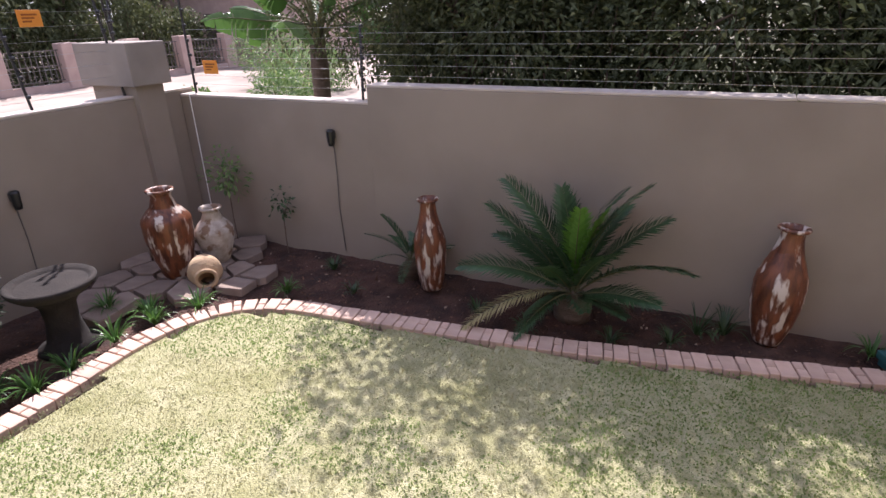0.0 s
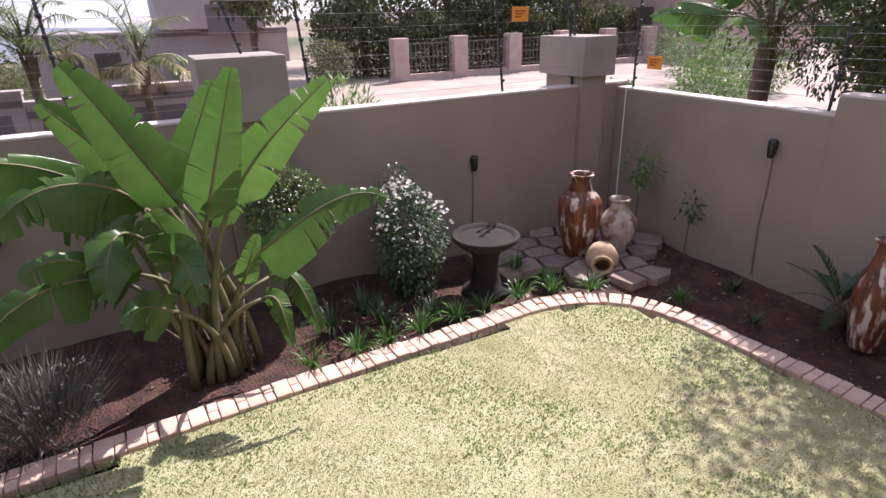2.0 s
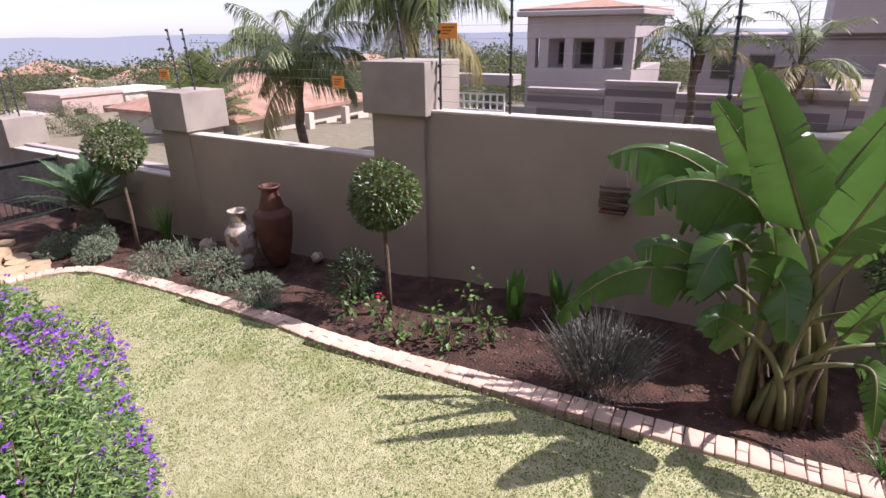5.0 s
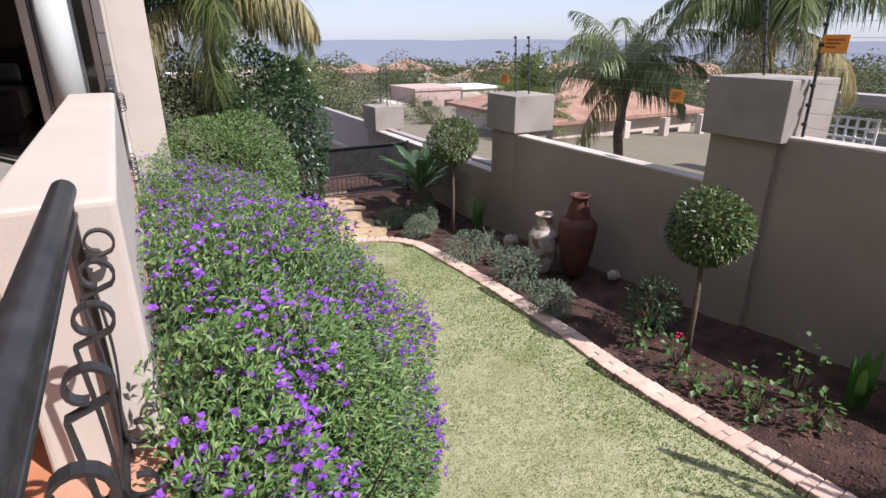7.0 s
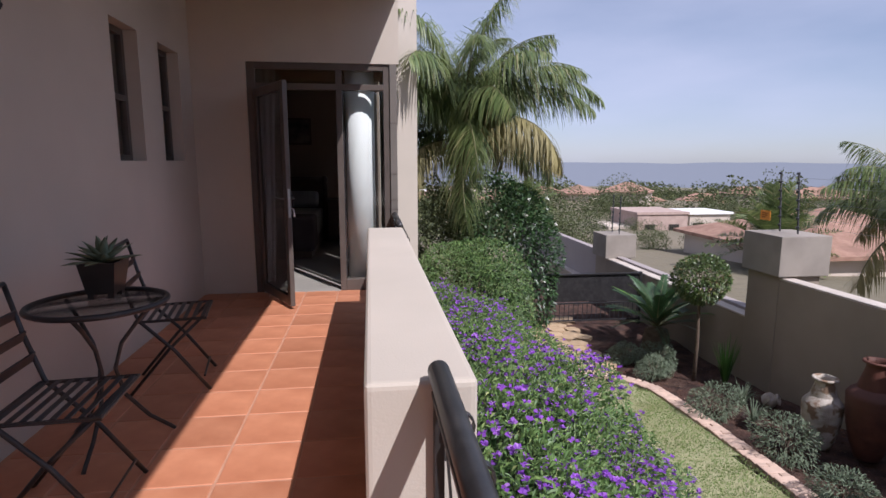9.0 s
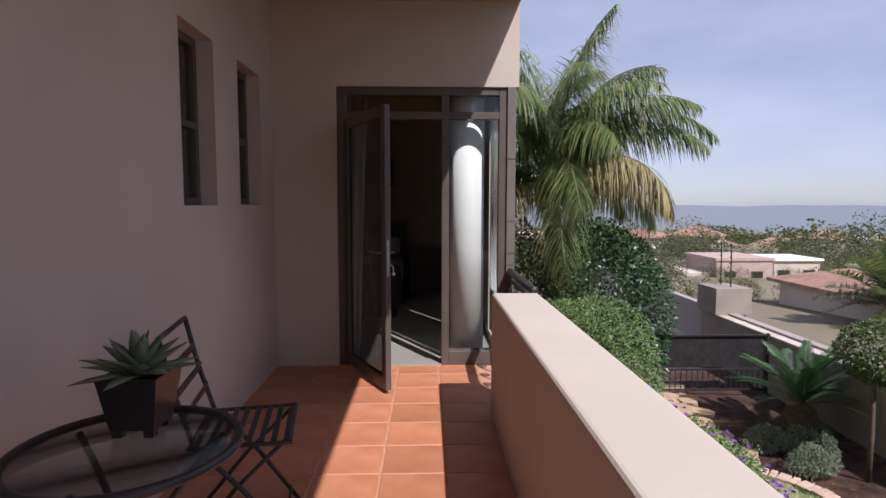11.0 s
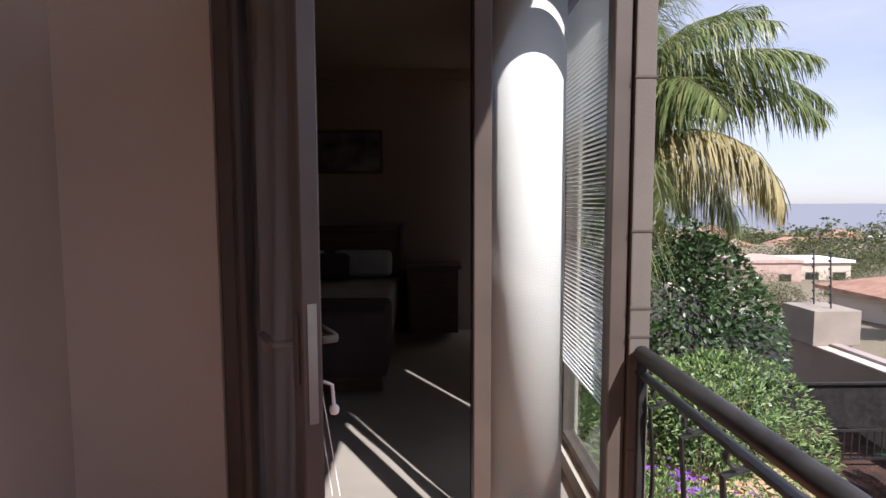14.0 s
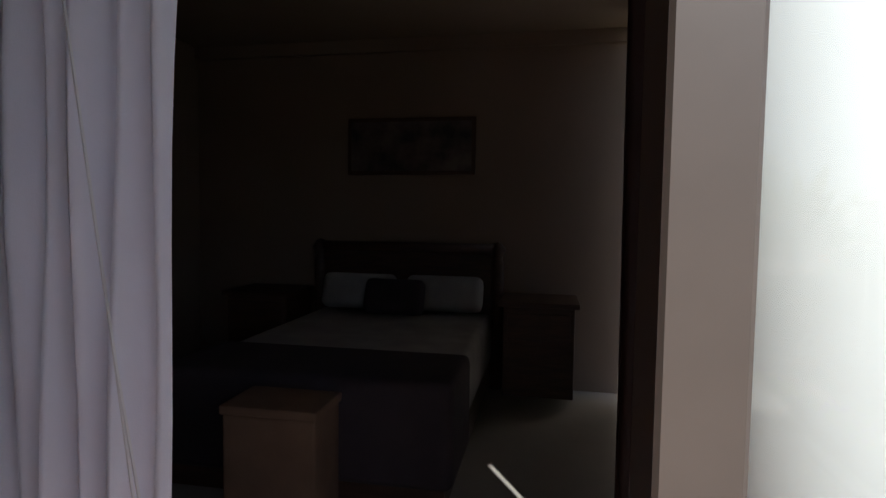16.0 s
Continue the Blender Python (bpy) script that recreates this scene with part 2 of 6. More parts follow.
M_TREELEAF = leafmat("tree_leaf", (0.050, 0.066, 0.026), (0.125, 0.145, 0.055), (0.22, 0.22, 0.09), 0.65, 0.25, 0.7)
M_BUSH = leafmat("bush_foliage", (0.075, 0.15, 0.045), (0.21, 0.32, 0.10), (0.36, 0.40, 0.16), 0.5, 0.3, 2.0)
M_GREYLEAF = leafmat("grey_leaf", (0.12, 0.16, 0.10), (0.22, 0.27, 0.18), None, 0.7, 0.2, 4.0)
M_LAV = leafmat("lavender_stem", (0.07, 0.08, 0.06), (0.20, 0.195, 0.18), None, 0.8, 0.2, 5.0)
M_TOPI = leafmat("topiary_leaf", (0.05, 0.10, 0.028), (0.13, 0.17, 0.05), (0.30, 0.17, 0.10), 0.35, 0.25, 4.0)
M_PURPLE = leafmat("purple_petal", (0.20, 0.05, 0.42), (0.34, 0.11, 0.58), (0.50, 0.26, 0.68), 0.6, 0.3, 3.0)
M_WHITEPETAL = leafmat("white_petal", (0.62, 0.62, 0.55), (0.80, 0.80, 0.74), None, 0.6, 0.3, 3.0)
M_ROSE = leafmat("rose_petal", (0.5, 0.02, 0.06), (0.6, 0.05, 0.10), None, 0.6, 0.3, 3.0)
M_GRASS = leafmat("grass_blade", (0.345, 0.35, 0.18), (0.465, 0.45, 0.265), (0.55, 0.52, 0.35), 0.75, 0.45, 5.0)
M_GRASSGREEN = leafmat("green_grass_blade", (0.215, 0.305, 0.095), (0.28, 0.365, 0.13), None, 0.6, 0.45, 5.0)
M_ORANGE = surface("orange_sign", (0.75, 0.27, 0.03), (0.80, 0.31, 0.04), 6, 90, 0.5, 0.05)
M_SIGNINK = surface("sign_ink", (0.30, 0.08, 0.01), (0.33, 0.09, 0.012), 6, 90, 0.5, 0.05)
M_WIRE = surface("galvanised_wire", (0.36, 0.36, 0.35), (0.45, 0.45, 0.44), 9, 90, 0.4, 0.05, metal=0.8)
M_ROOF = surface("clay_roof", (0.30, 0.17, 0.12), (0.40, 0.24, 0.175), 3, 40, 0.9, 0.5, 0.02, (0.25, 0.14, 0.10), vary=0.15, per="island")
M_MAUVE = surface("neighbour_plaster", (0.33, 0.285, 0.28), (0.38, 0.33, 0.32), 0.6, 40, 0.9, 0.3, 0.003, (0.30, 0.26, 0.255), stain=0.3)
M_MAUVEDARK = surface("neighbour_dark_band", (0.15, 0.125, 0.125), (0.18, 0.15, 0.15), 0.6, 40, 0.9, 0.2)
M_PAVE = surface("pale_paving", (0.29, 0.23, 0.19), (0.38, 0.31, 0.255), 0.7, 20, 0.9, 0.3, 0.004, (0.27, 0.20, 0.165), stain=0.4)
M_PINKPIER = surface("pink_brick_pier", (0.40, 0.29, 0.25), (0.47, 0.35, 0.30), 3, 40, 0.9, 0.5, 0.006)
M_VELD = surface("dry_town_ground", (0.14, 0.125, 0.08), (0.24, 0.195, 0.135), 0.03, 2, 0.95, 0.5, 0.2, (0.07, 0.10, 0.04), stain=0.02)
M_PALEHOUSE = surface("pale_house_wall", (0.52, 0.44, 0.37), (0.60, 0.51, 0.43), 0.4, 20, 0.9, 0.2, vary=0.2)


def glassmat(name, tint=(0.92, 0.95, 0.95), rough=0.0, gloss=0.9, base=0.035):
    m, nt, b = material(name, rough)
    N, L = nt.nodes.new, nt.links.new
    tr = N("ShaderNodeBsdfTransparent")
    tr.inputs[0].default_value = (*tint, 1)
    gl = N("ShaderNodeBsdfGlossy")
    gl.inputs["Roughness"].default_value = rough
    lw = N("ShaderNodeLayerWeight")
    lw.inputs[0].default_value = 0.5
    pw = N("ShaderNodeMath")
    pw.operation = "POWER"
    pw.inputs[1].default_value = 5.0
    fr = N("ShaderNodeMath")
    fr.operation = "MULTIPLY_ADD"
    fr.inputs[1].default_value = gloss
    fr.inputs[2].default_value = base
    mx = N("ShaderNodeMixShader")
    L(lw.outputs["Facing"], pw.inputs[0])
    L(pw.outputs[0], fr.inputs[0])
    L(fr.outputs[0], mx.inputs[0])
    L(tr.outputs[0], mx.inputs[1])
    L(gl.outputs[0], mx.inputs[2])
    L(mx.outputs[0], nt.nodes["Material Output"].inputs[0])
    return m


M_GLASS = glassmat("window_glass")
M_DARKGLASS = glassmat("tinted_glass", (0.75, 0.78, 0.78))
M_DOORGLASS = glassmat("door_glass", (0.42, 0.42, 0.41), 0.0, 0.7, .07)

# ---- large structure ----
WX = 6.22         # inner face of the side wall
WY = -4.94        # inner face of the back wall
GZ = -1.48        # lawn by the back


def struct(name, bm, mat, label, category):
    return tagged(link_mesh(name, bm, mat), label, category, "", "structure")


def ground_z(x, y):
    """Height of the garden: level at the back, falling gently along the wall."""
    return GZ - 0.34 * min(max((y - 2.0) / 5.5, 0.0), 1.3)


def sheet(x0, x1, y0, y1, nx, ny, f):
    bm = bmesh.new()
    g = [[bm.verts.new((x0 + (x1 - x0) * i / nx, y0 + (y1 - y0) * j / ny, 0)) for i in range(nx + 1)] for j in range(ny + 1)]
    for row in g:
        for v in row:
            v.co.z = f(v.co.x, v.co.y)
    for j in range(ny):
        for i in range(nx):
            bm.faces.new((g[j][i], g[j][i + 1], g[j + 1][i + 1], g[j + 1][i]))
    return bm


def soil_z(x, y):
    n = noise.noise(Vector((x * 1.3, y * 1.3, 0))) * 0.05 + noise.noise(Vector((x * 6, y * 6, 3))) * 0.022
    return ground_z(x, y) - 0.05 + n


# the line of the lawn's edge, from the back round the corner and along the side
EDGE = [(-4.5, -4.95), (-1.0, -4.22), (1.2, -3.78), (3.1, -3.57), (3.85, -3.47), (4.27, -3.2), (4.48, -2.65), (4.45, -1.7),
        (4.38, -0.2), (4.26, 2.0), (4.27, 3.6), (4.40, 4.9), (4.48, 6.2), (4.50, 7.4), (4.46, 8.2), (4.15, 8.65), (3.5, 8.9), (2.4, 8.95)]


def spline(ctrl, step):
    """Even points along a smooth line through the controls."""
    pts = []
    c = [Vector((*p, 0)) for p in ctrl]
    c = [c[0] * 2 - c[1]] + c + [c[-1] * 2 - c[-2]]
    for i in range(1, len(c) - 2):
        for k in range(20):
            t = k / 20
            a, b, d, e = c[i - 1], c[i], c[i + 1], c[i + 2]
            pts.append(0.5 * (2 * b + (d - a) * t + (2 * a - 5 * b + 4 * d - e) * t * t + (3 * b - a - 3 * d + e) * t ** 3))
    pts.append(c[-2])
    out, acc = [pts[0]], 0.0
    for a, b in zip(pts, pts[1:]):
        L = (b - a).length
        while acc + L >= step:
            k = (step - acc) / L
            a = a.lerp(b, k)
            out.append(a)
            L = (b - a).length
            acc = 0.0
        acc += L
    return out


EDGE_PTS = spline(EDGE, 0.1)


def lawn_x(y):
    """How far the lawn reaches to the side wall at y."""
    best = -9
    for p in EDGE_PTS:
        if abs(p.y - y) < 0.09:
            best = max(best, p.x)
    return best


EDGE_X = {round(-4.9 + 0.1 * i, 1): lawn_x(-4.9 + 0.1 * i) for i in range(140)}


def on_lawn(x, y):
    if y > 8.9 or y < -4.9 or x < 0.9:
        if not (x < 0.9 and y < -0.35):
            return False
    ex = EDGE_X.get(round(y, 1), -9)
    if y < -3.4:
        # back edge slopes with x
        back = [p.y for p in EDGE_PTS[:140] if abs(p.x - x) < 0.08 and p.y < -3.0]
        return bool(back) and y > max(back) + 0.01
    return x < ex - 0.005


struct("ground", sheet(-4.5, WX + .1, -5.1, 15, 90, 170, soil_z), M_SOIL, "dark reddish-brown garden soil in beds", "soil")
bm = bmesh.new()
g = {}
nx, ny = 56, 140
for j in range(ny):
    for i in range(nx):
        x, y = -4.5 + 9.2 * (i + .5) / nx, -4.95 + 14 * (j + .5) / ny
        if not on_lawn(min(x + .02, 9), y):
            continue
        vs = []
        for a, b in ((i, j), (i + 1, j), (i + 1, j + 1), (i, j + 1)):
            if (a, b) not in g:
                X, Y = -4.5 + 9.2 * a / nx, -4.95 + 14 * b / ny
                g[(a, b)] = bm.verts.new((X, Y, ground_z(X, Y) + 0.012 + 0.008 * noise.noise(Vector((X * 3, Y * 3, 1)))))
            vs.append(g[(a, b)])
        bm.faces.new(vs)
tagged(link_mesh("lawn", bm, M_LAWN), "sun-bleached lawn with greener patches", "lawn", "", "structure")


def wall_seg(name, x0, x1, y0, y1, z0, z1, label):
    """A plastered wall with rounded upper edges and a paler worn top."""
    w = tagged(link_mesh(name, boxm(x0, x1, y0, y1, z0, z1 - 0.03, bevel=0.004, seg=1), M_WALL), label, "wall", "", "structure")
    bm = boxm(x0 - .004, x1 + .004, y0, y1, z1 - 0.03, z1, bevel=0.014)
    part("coping", bm, M_WALLTOP, w, "pale worn coping")
    return w


wall_seg("wall_east_1", WX, WX + .2, -5.14, -.15, -2.2, .31, "taupe plastered garden wall with pale worn top")
wall_seg("wall_east_2", WX, WX + .2, -.75, 4.0, -2.2, .34, "taupe plastered garden wall with pale worn top")
wall_seg("wall_east_3", WX, WX + .2, 4.5, 8.2, -2.4, -.23, "lower step of the plastered garden wall")
wall_seg("wall_east_4", WX, WX + .2, 8.5, 13.7, -2.8, -.94, "lowest step of the plastered garden wall")
wall_seg("wall_east_5", WX, WX + .2, 14.3, 22, -4, -1.75, "plastered boundary wall beyond the gate")
wall_seg("wall_north_1", 3.58, 6.215, WY - .2, WY, -2.2, .25, "taupe plastered back garden wall, lower stretch")
wall_seg("wall_north_2", -6.5, 3.58, WY - .2, WY + .012, -2.2, .425, "taupe plastered back garden wall, higher stretch")


def pillar(x, y, ztop, wx, wy, zfoot, proud=.05, capin=.07, caph=.56):
    p = thing("gate_pillar", (x, y, zfoot), "square plastered garden pillar with a heavy block cap", "pillar", "pillars of the garden wall")
    h = ztop - zfoot
    part("shaft", boxm(capin, wx - capin, -wy / 2 + capin, wy / 2 - capin, 0, h - caph + .002, bevel=.008), M_WALL, p)
    part("cap", boxm(0, wx, -wy / 2, wy / 2, h - caph, h, bevel=.012), M_CAP, p, "grey-brown plastered block cap")
    return p


pillar(WX - .12, -.47, .85, .76, .76, -2.2)
pillar(WX - .12, 4.2, .84, .76, .84, -2.3)
pillar(WX - .08, 8.3, .355, .76, .78, -2.5)
pillar(WX - .06, 14.0, -.38, .76, .8, -3.6)
pillar(WX - .14, -4.50, .86, .85, .5, -2.2, caph=.45)
# pale cable cover at the corner and plain walls that close the plot behind the house
struct("trim", boxm(6.05, 6.06, WY + .001, WY + .012, -1.5, .25, bevel=.004), M_WHITE, "thin white cable cover on the wall", "cable cover")
struct("wall_rear", boxm(-4.7, -4.5, -5.1, 15, -2.2, 3.0), M_HOUSE, "plain plastered house wall", "wall")

# ---- house and balcony ----
FL = -1.1
struct("balcony_slab", boxm(FL, .9, -.3, 6.98, -.35, -.003), M_GROUT, "balcony slab with terracotta joints", "floor")
struct("slab_edge", boxm(.902, 1.1, -.3, 1.2, -.35, -.003, bevel=.01), M_GROUT, "projecting balcony edge", "floor")
struct("wall_balcony_base", boxm(FL, .8, -.28, 7.0, -2.2, -.35), M_HOUSE, "plastered base under the balcony", "wall")
floor = new("floor")
tagged(floor, "terracotta tiled balcony floor with pale joints", "floor", "", "structure")
bm = boxm(.006, .330, .006, .330, -.012, .0, bevel=.003, seg=1)
tile0 = part("tile", bm, M_TILE, floor)
TP = .336
for i in range(-4, 3):
    for j in range(22):
        X, Y = .264 + TP * (i), -.3 + TP * j
        if X < FL - .3 or X > .6 or Y > 6.95:
            continue
        t = tile0 if (i, j) == (-4, 0) else new("tile", tile0.data)
        t.parent = floor
        t.location = (X, Y, 0)
tagged(link_mesh("parapet", boxm(.59, .895, 2.47, 5.92, -2.2, .8, bevel=.02, seg=3), M_HOUSE), "cream plastered balcony parapet with rounded edges", "parapet", "", "structure")


def wall_with_slits(bm, x0, x1, y0, y1, z0, z1, holes):
    """A wall along y with window openings cut through."""
    ys = sorted({y0, y1, *[h[0] for h in holes], *[h[1] for h in holes]})
    for a, b in zip(ys, ys[1:]):
        h = [q for q in holes if q[0] <= a + 1e-6 and q[1] >= b - 1e-6]
        if h:
            box(bm, x0, x1, a, b, z0, h[0][2])
            box(bm, x0, x1, a, b, h[0][3], z1)
        else:
            box(bm, x0, x1, a, b, z0, z1)
    return bm


SLITS = ((5.27, 5.74, 1.37, 2.34), (6.16, 6.66, 1.37, 2.34))
struct("wall_west", wall_with_slits(bmesh.new(), FL - .3, FL, -.3, 7.0, -2.2, 3.02, SLITS), M_HOUSE, "cream plastered house wall with two tall slit windows", "wall")
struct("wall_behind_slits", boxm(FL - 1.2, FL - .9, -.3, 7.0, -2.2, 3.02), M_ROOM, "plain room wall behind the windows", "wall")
for k, (a, b, c, d) in enumerate(SLITS):
    w = thing("window_%d" % (k + 1), (FL - .10, (a + b) / 2, c), "narrow dark aluminium slit window in a deep reveal", "window")
    w["kind"] = "structure"
    hw, hh = (b - a) / 2, d - c
    bm = bmesh.new()
    for q in ((-hw, -hw + .045, 0, hh), (hw - .045, hw, 0, hh), (-hw + .045, hw - .045, 0, .045), (-hw + .045, hw - .045, hh - .045, hh), (-hw + .045, hw - .045, hh * .46, hh * .46 + .04)):
        box(bm, -.05, 0, q[0], q[1], q[2], q[3])
    part("window_frame", bm, M_FRAME, w, "bronze aluminium frame")
    part("pane", boxm(-.03, -.022, -hw + .045, hw - .045, .045, hh - .045), M_GLASS, w).visible_shadow = False
struct("ceiling", boxm(FL - .3, .93, -.3, 6.999, 3.02, 3.2), M_CEIL, "orange-brown plaster balcony ceiling", "ceiling")
struct("roof", boxm(-4.6, .96, -.35, 10.9, 3.2, 3.6), M_HOUSE, "plastered upper edge of the house", "roof")
struct("wall_door", boxm(FL, -.58, 7.0, 7.18, -2.2, 3.02), M_HOUSE, "cream plastered wall beside the door", "wall")
struct("lintel", boxm(-.58, .93, 7.0, 7.18, 2.34, 3.02), M_HOUSE, "cream plastered wall above the door", "wall")
struct("corner_post", boxm(.836, .908, 7.0, 7.14, -2.2, 2.34, bevel=.006), M_GREY, "grey corner post with horizontal joints", "post")
for z in (.45, .86, .96, 1.23, 1.75):
    struct("trim", boxm(.834, .910, 6.997, 7.1, z, z + .008), M_FRAME, "dark joint line on the post", "trim")
struct("wall_side_low", boxm(.8, .93, 7.14, 10.6, -2.2, .08), M_HOUSE, "cream plastered side wall", "wall")
struct("wall_side_top", boxm(.8, .93, 7.14, 10.6, 2.3, 3.2), M_HOUSE, "cream plastered side wall above the window", "wall")
struct("wall_side", boxm(.8, .93, 8.0, 10.6, .08, 2.3), M_HOUSE, "cream plastered side wall", "wall")
struct("wall_wing", boxm(-1, 1.45, 10.95, 14, -2.6, 4.2), M_HOUSE, "sunlit cream plastered wing of the house", "wall")
struct("wall_under_room", boxm(FL, .8, 7.18, 10.9, -2.2, -.05), M_HOUSE, "plastered base under the bedroom", "wall")
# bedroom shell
struct("bedroom_floor", boxm(-2.7, .8, 7.0, 10.9, -.05, -.004), M_ROOMFLOOR, "cream tiled bedroom floor, darkened for the dim room", "floor")
struct("wall_bedroom_back", boxm(-2.7, .8, 10.9, 11.05, -.05, 3.0), M_ROOM, "beige bedroom wall, paint darkened for the dim room", "wall")
struct("wall_bedroom_left", boxm(-2.85, -2.7, 7.0, 11.05, -.05, 3.0), M_ROOM, "beige bedroom wall, paint darkened for the dim room", "wall")
struct("wall_bedroom_front", boxm(-2.7, FL - .3, 7.0, 7.18, -.05, 3.0), M_ROOM, "beige bedroom wall, paint darkened for the dim room", "wall")
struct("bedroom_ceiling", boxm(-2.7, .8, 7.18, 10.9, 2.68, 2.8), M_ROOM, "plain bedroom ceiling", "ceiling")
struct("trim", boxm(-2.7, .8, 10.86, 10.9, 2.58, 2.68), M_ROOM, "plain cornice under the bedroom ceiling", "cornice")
struct("threshold", boxm(-.5, .29, 6.985, 7.18, -.004, .008), M_ROOMFLOOR, "cream tiled threshold", "threshold")

# door frame, leaf, sidelight
fr = thing("door_1", (0, 7.0, 0), "bronze aluminium door set with sidelight and open glazed leaf", "door")
fr["kind"] = "structure"
bm = bmesh.new()
for x0, x1, z0, z1 in ((-.58, -.5, 0, 2.34), (.77, .833, 0, 2.34), (-.5, .77, 2.275, 2.34), (-.5, .77, 2.08, 2.14)):
    box(bm, x0, x1, .02, .1, z0, z1, bevel=.004, seg=1)
part("door_frame", bm, M_FRAME, fr)
part("mullion", boxm(.29, .352, .0, .105, 0, 2.08, bevel=.004, seg=1), M_FRAME, fr, "brown aluminium mullion beside the opening")
part("sill", boxm(.353, .77, .0, .11, .0, .12, bevel=.004, seg=1), M_FRAME, fr)
part("top_mullion", boxm(.29, .352, .022, .098, 2.14, 2.275), M_FRAME, fr)
for x0, x1, z0, z1, mt in ((-.5, .29, 2.14, 2.275, M_DOORGLASS), (.352, .77, .12, 2.08, M_GLASS), (.352, .77, 2.14, 2.275, M_GLASS)):
    part("pane", boxm(x0, x1, .055, .061, z0, z1), mt, fr).visible_shadow = mt is M_DOORGLASS
leaf = new("leaf")
leaf.parent = fr
leaf.matrix_local = pose(-.5, -.0, 0, 0, 0, -62)
tagged(leaf, "glazed door leaf standing open outwards")
LW = .83
bm = bmesh.new()
for x0, x1, z0, z1 in ((0, .075, .03, 2.07), (LW - .075, LW, .03, 2.07), (.075, LW - .075, .03, .12), (.075, LW - .075, 1.99, 2.07)):
    box(bm, x0, x1, -.022, .022, z0, z1, bevel=.004, seg=1)
part("leaf_frame", bm, M_FRAME, leaf)
part("pane", boxm(.075, LW - .075, -.003, .003, .12, 1.99), M_DOORGLASS, leaf).visible_shadow = False
bm = boxm(LW - .055, LW - .022, -.028, -.022, .94, 1.1, bevel=.002, seg=1)
box(bm, LW - .055, LW - .022, .022, .028, .94, 1.1)
part("escutcheon", bm, M_FRAME, leaf)
bm = bmesh.new()
box(bm, LW + .0005, LW + .004, -.010, .010, .86, 1.12)
part("lock_plate", bm, M_WIRE, leaf, "satin steel lock plate")
for s in (-1, 1):
    bm = bmesh.new()
    tube(bm, [(LW - .04, s * .03, 1.03), (LW - .04, s * .065, 1.03), (LW - .06, s * .07, 1.03), (LW - .16, s * .07, 1.03)], .009, 8)
    part("handle", bm, M_GREY, leaf, "grey lever handle", True)
bm = bmesh.new()
tube(bm, [(LW - .03, .03, .94), (LW - .025, .05, .93), (LW - .02, .052, .88)], .004, 6)
lathe(bm, [(.0, .862), (.009, .866), (.012, .875), (.009, .884), (.0, .888)], 8, LW - .02, .052)
part("key_tag", bm, M_WHITE, leaf, "white key tag hanging from the lock", True)

# side window with blind
w = thing("window_3", (.87, 7.14, .08), "side window with a lowered venetian blind", "window")
w["kind"] = "structure"
bm = bmesh.new()
for y0, y1, z0, z1 in ((0, .05, 0, 2.22), (.81, .86, 0, 2.22), (.05, .81, 0, .05), (.05, .81, 2.17, 2.22)):
    box(bm, -.03, .03, y0, y1, z0, z1)
part("window_frame", bm, M_FRAME, w)
part("pane", boxm(-.003, .003, .05, .81, .05, 2.17), M_GLASS, w).visible_shadow = False
slat0 = None
for k in range(84):
    if slat0 is None:
        slat0 = part("slat", boxm(-.0075, .0075, -.37, .37, -.0004, .0004), M_WHITE, w)
        sl = slat0
    else:
        sl = new("slat", slat0.data)
        sl.parent = w
    sl.matrix_local = pose(-.06, .43, .46 + .0202 * k, 0, 14, 0)
part("head_rail", boxm(-.08, -.045, .06, .8, 2.12, 2.16), M_WHITE, w)
c = thing("column", (.522, 7.33, 0), "round white painted column behind the sidelight", "column")
part("shaft", lathe(bmesh.new(), [(.156, 0), (.156, 2.68)], 48), M_WHITE, c, "", True)


# ---- railings ----
def baluster_curve(belly=.02, top=.70):
    """A flat iron bar with a curl at the head, a bowed belly and a curl at the foot, in the x-z plane."""
    pts = []
    for k in range(15):
        a = math.pi * (-.5 - 1.75 * k / 14)
        r = .038 - .014 * (1 - k / 14)
        pts.append((.038 + r * math.cos(a) * 1.0, top + r * math.sin(a) * 1.0 + .0))
    pts = [(x, z) for x, z in pts]
    for k in range(1, 13):
        u = k / 12
        pts.append((belly * math.sin(math.pi * min(1, u * 1.15) ** 1.3) * .9, top - (top - .12) * u))
    for k in range(1, 11):
        a = math.pi * (1.0 + 1.6 * k / 10)
        r = .035
        pts.append((r + r * math.cos(a), .12 + r * math.sin(a)))
    return pts


def ribbon(bm, curve, width, thick):
    """A flat bar bent along (x, z) points, as wide as width along y."""
    rings = []
    for k, (x, z) in enumerate(curve):
        a, b = curve[max(k - 1, 0)], curve[min(k + 1, len(curve) - 1)]
        l = math.hypot(b[0] - a[0], b[1] - a[1]) or 1
        nx_, nz_ = -(b[1] - a[1]) / l * thick / 2, (b[0] - a[0]) / l * thick / 2
        rings.append([bm.verts.new(v) for v in ((x + nx_, -width / 2, z + nz_), (x + nx_, width / 2, z + nz_), (x - nx_, width / 2, z - nz_), (x - nx_, -width / 2, z - nz_))])
    for a, b in zip(rings, rings[1:]):
        for k in range(4):
            bm.faces.new((a[k], a[(k + 1) % 4], b[(k + 1) % 4], b[k]))
    bm.faces.new(rings[0][::-1])
    bm.faces.new(rings[-1])
    return bm


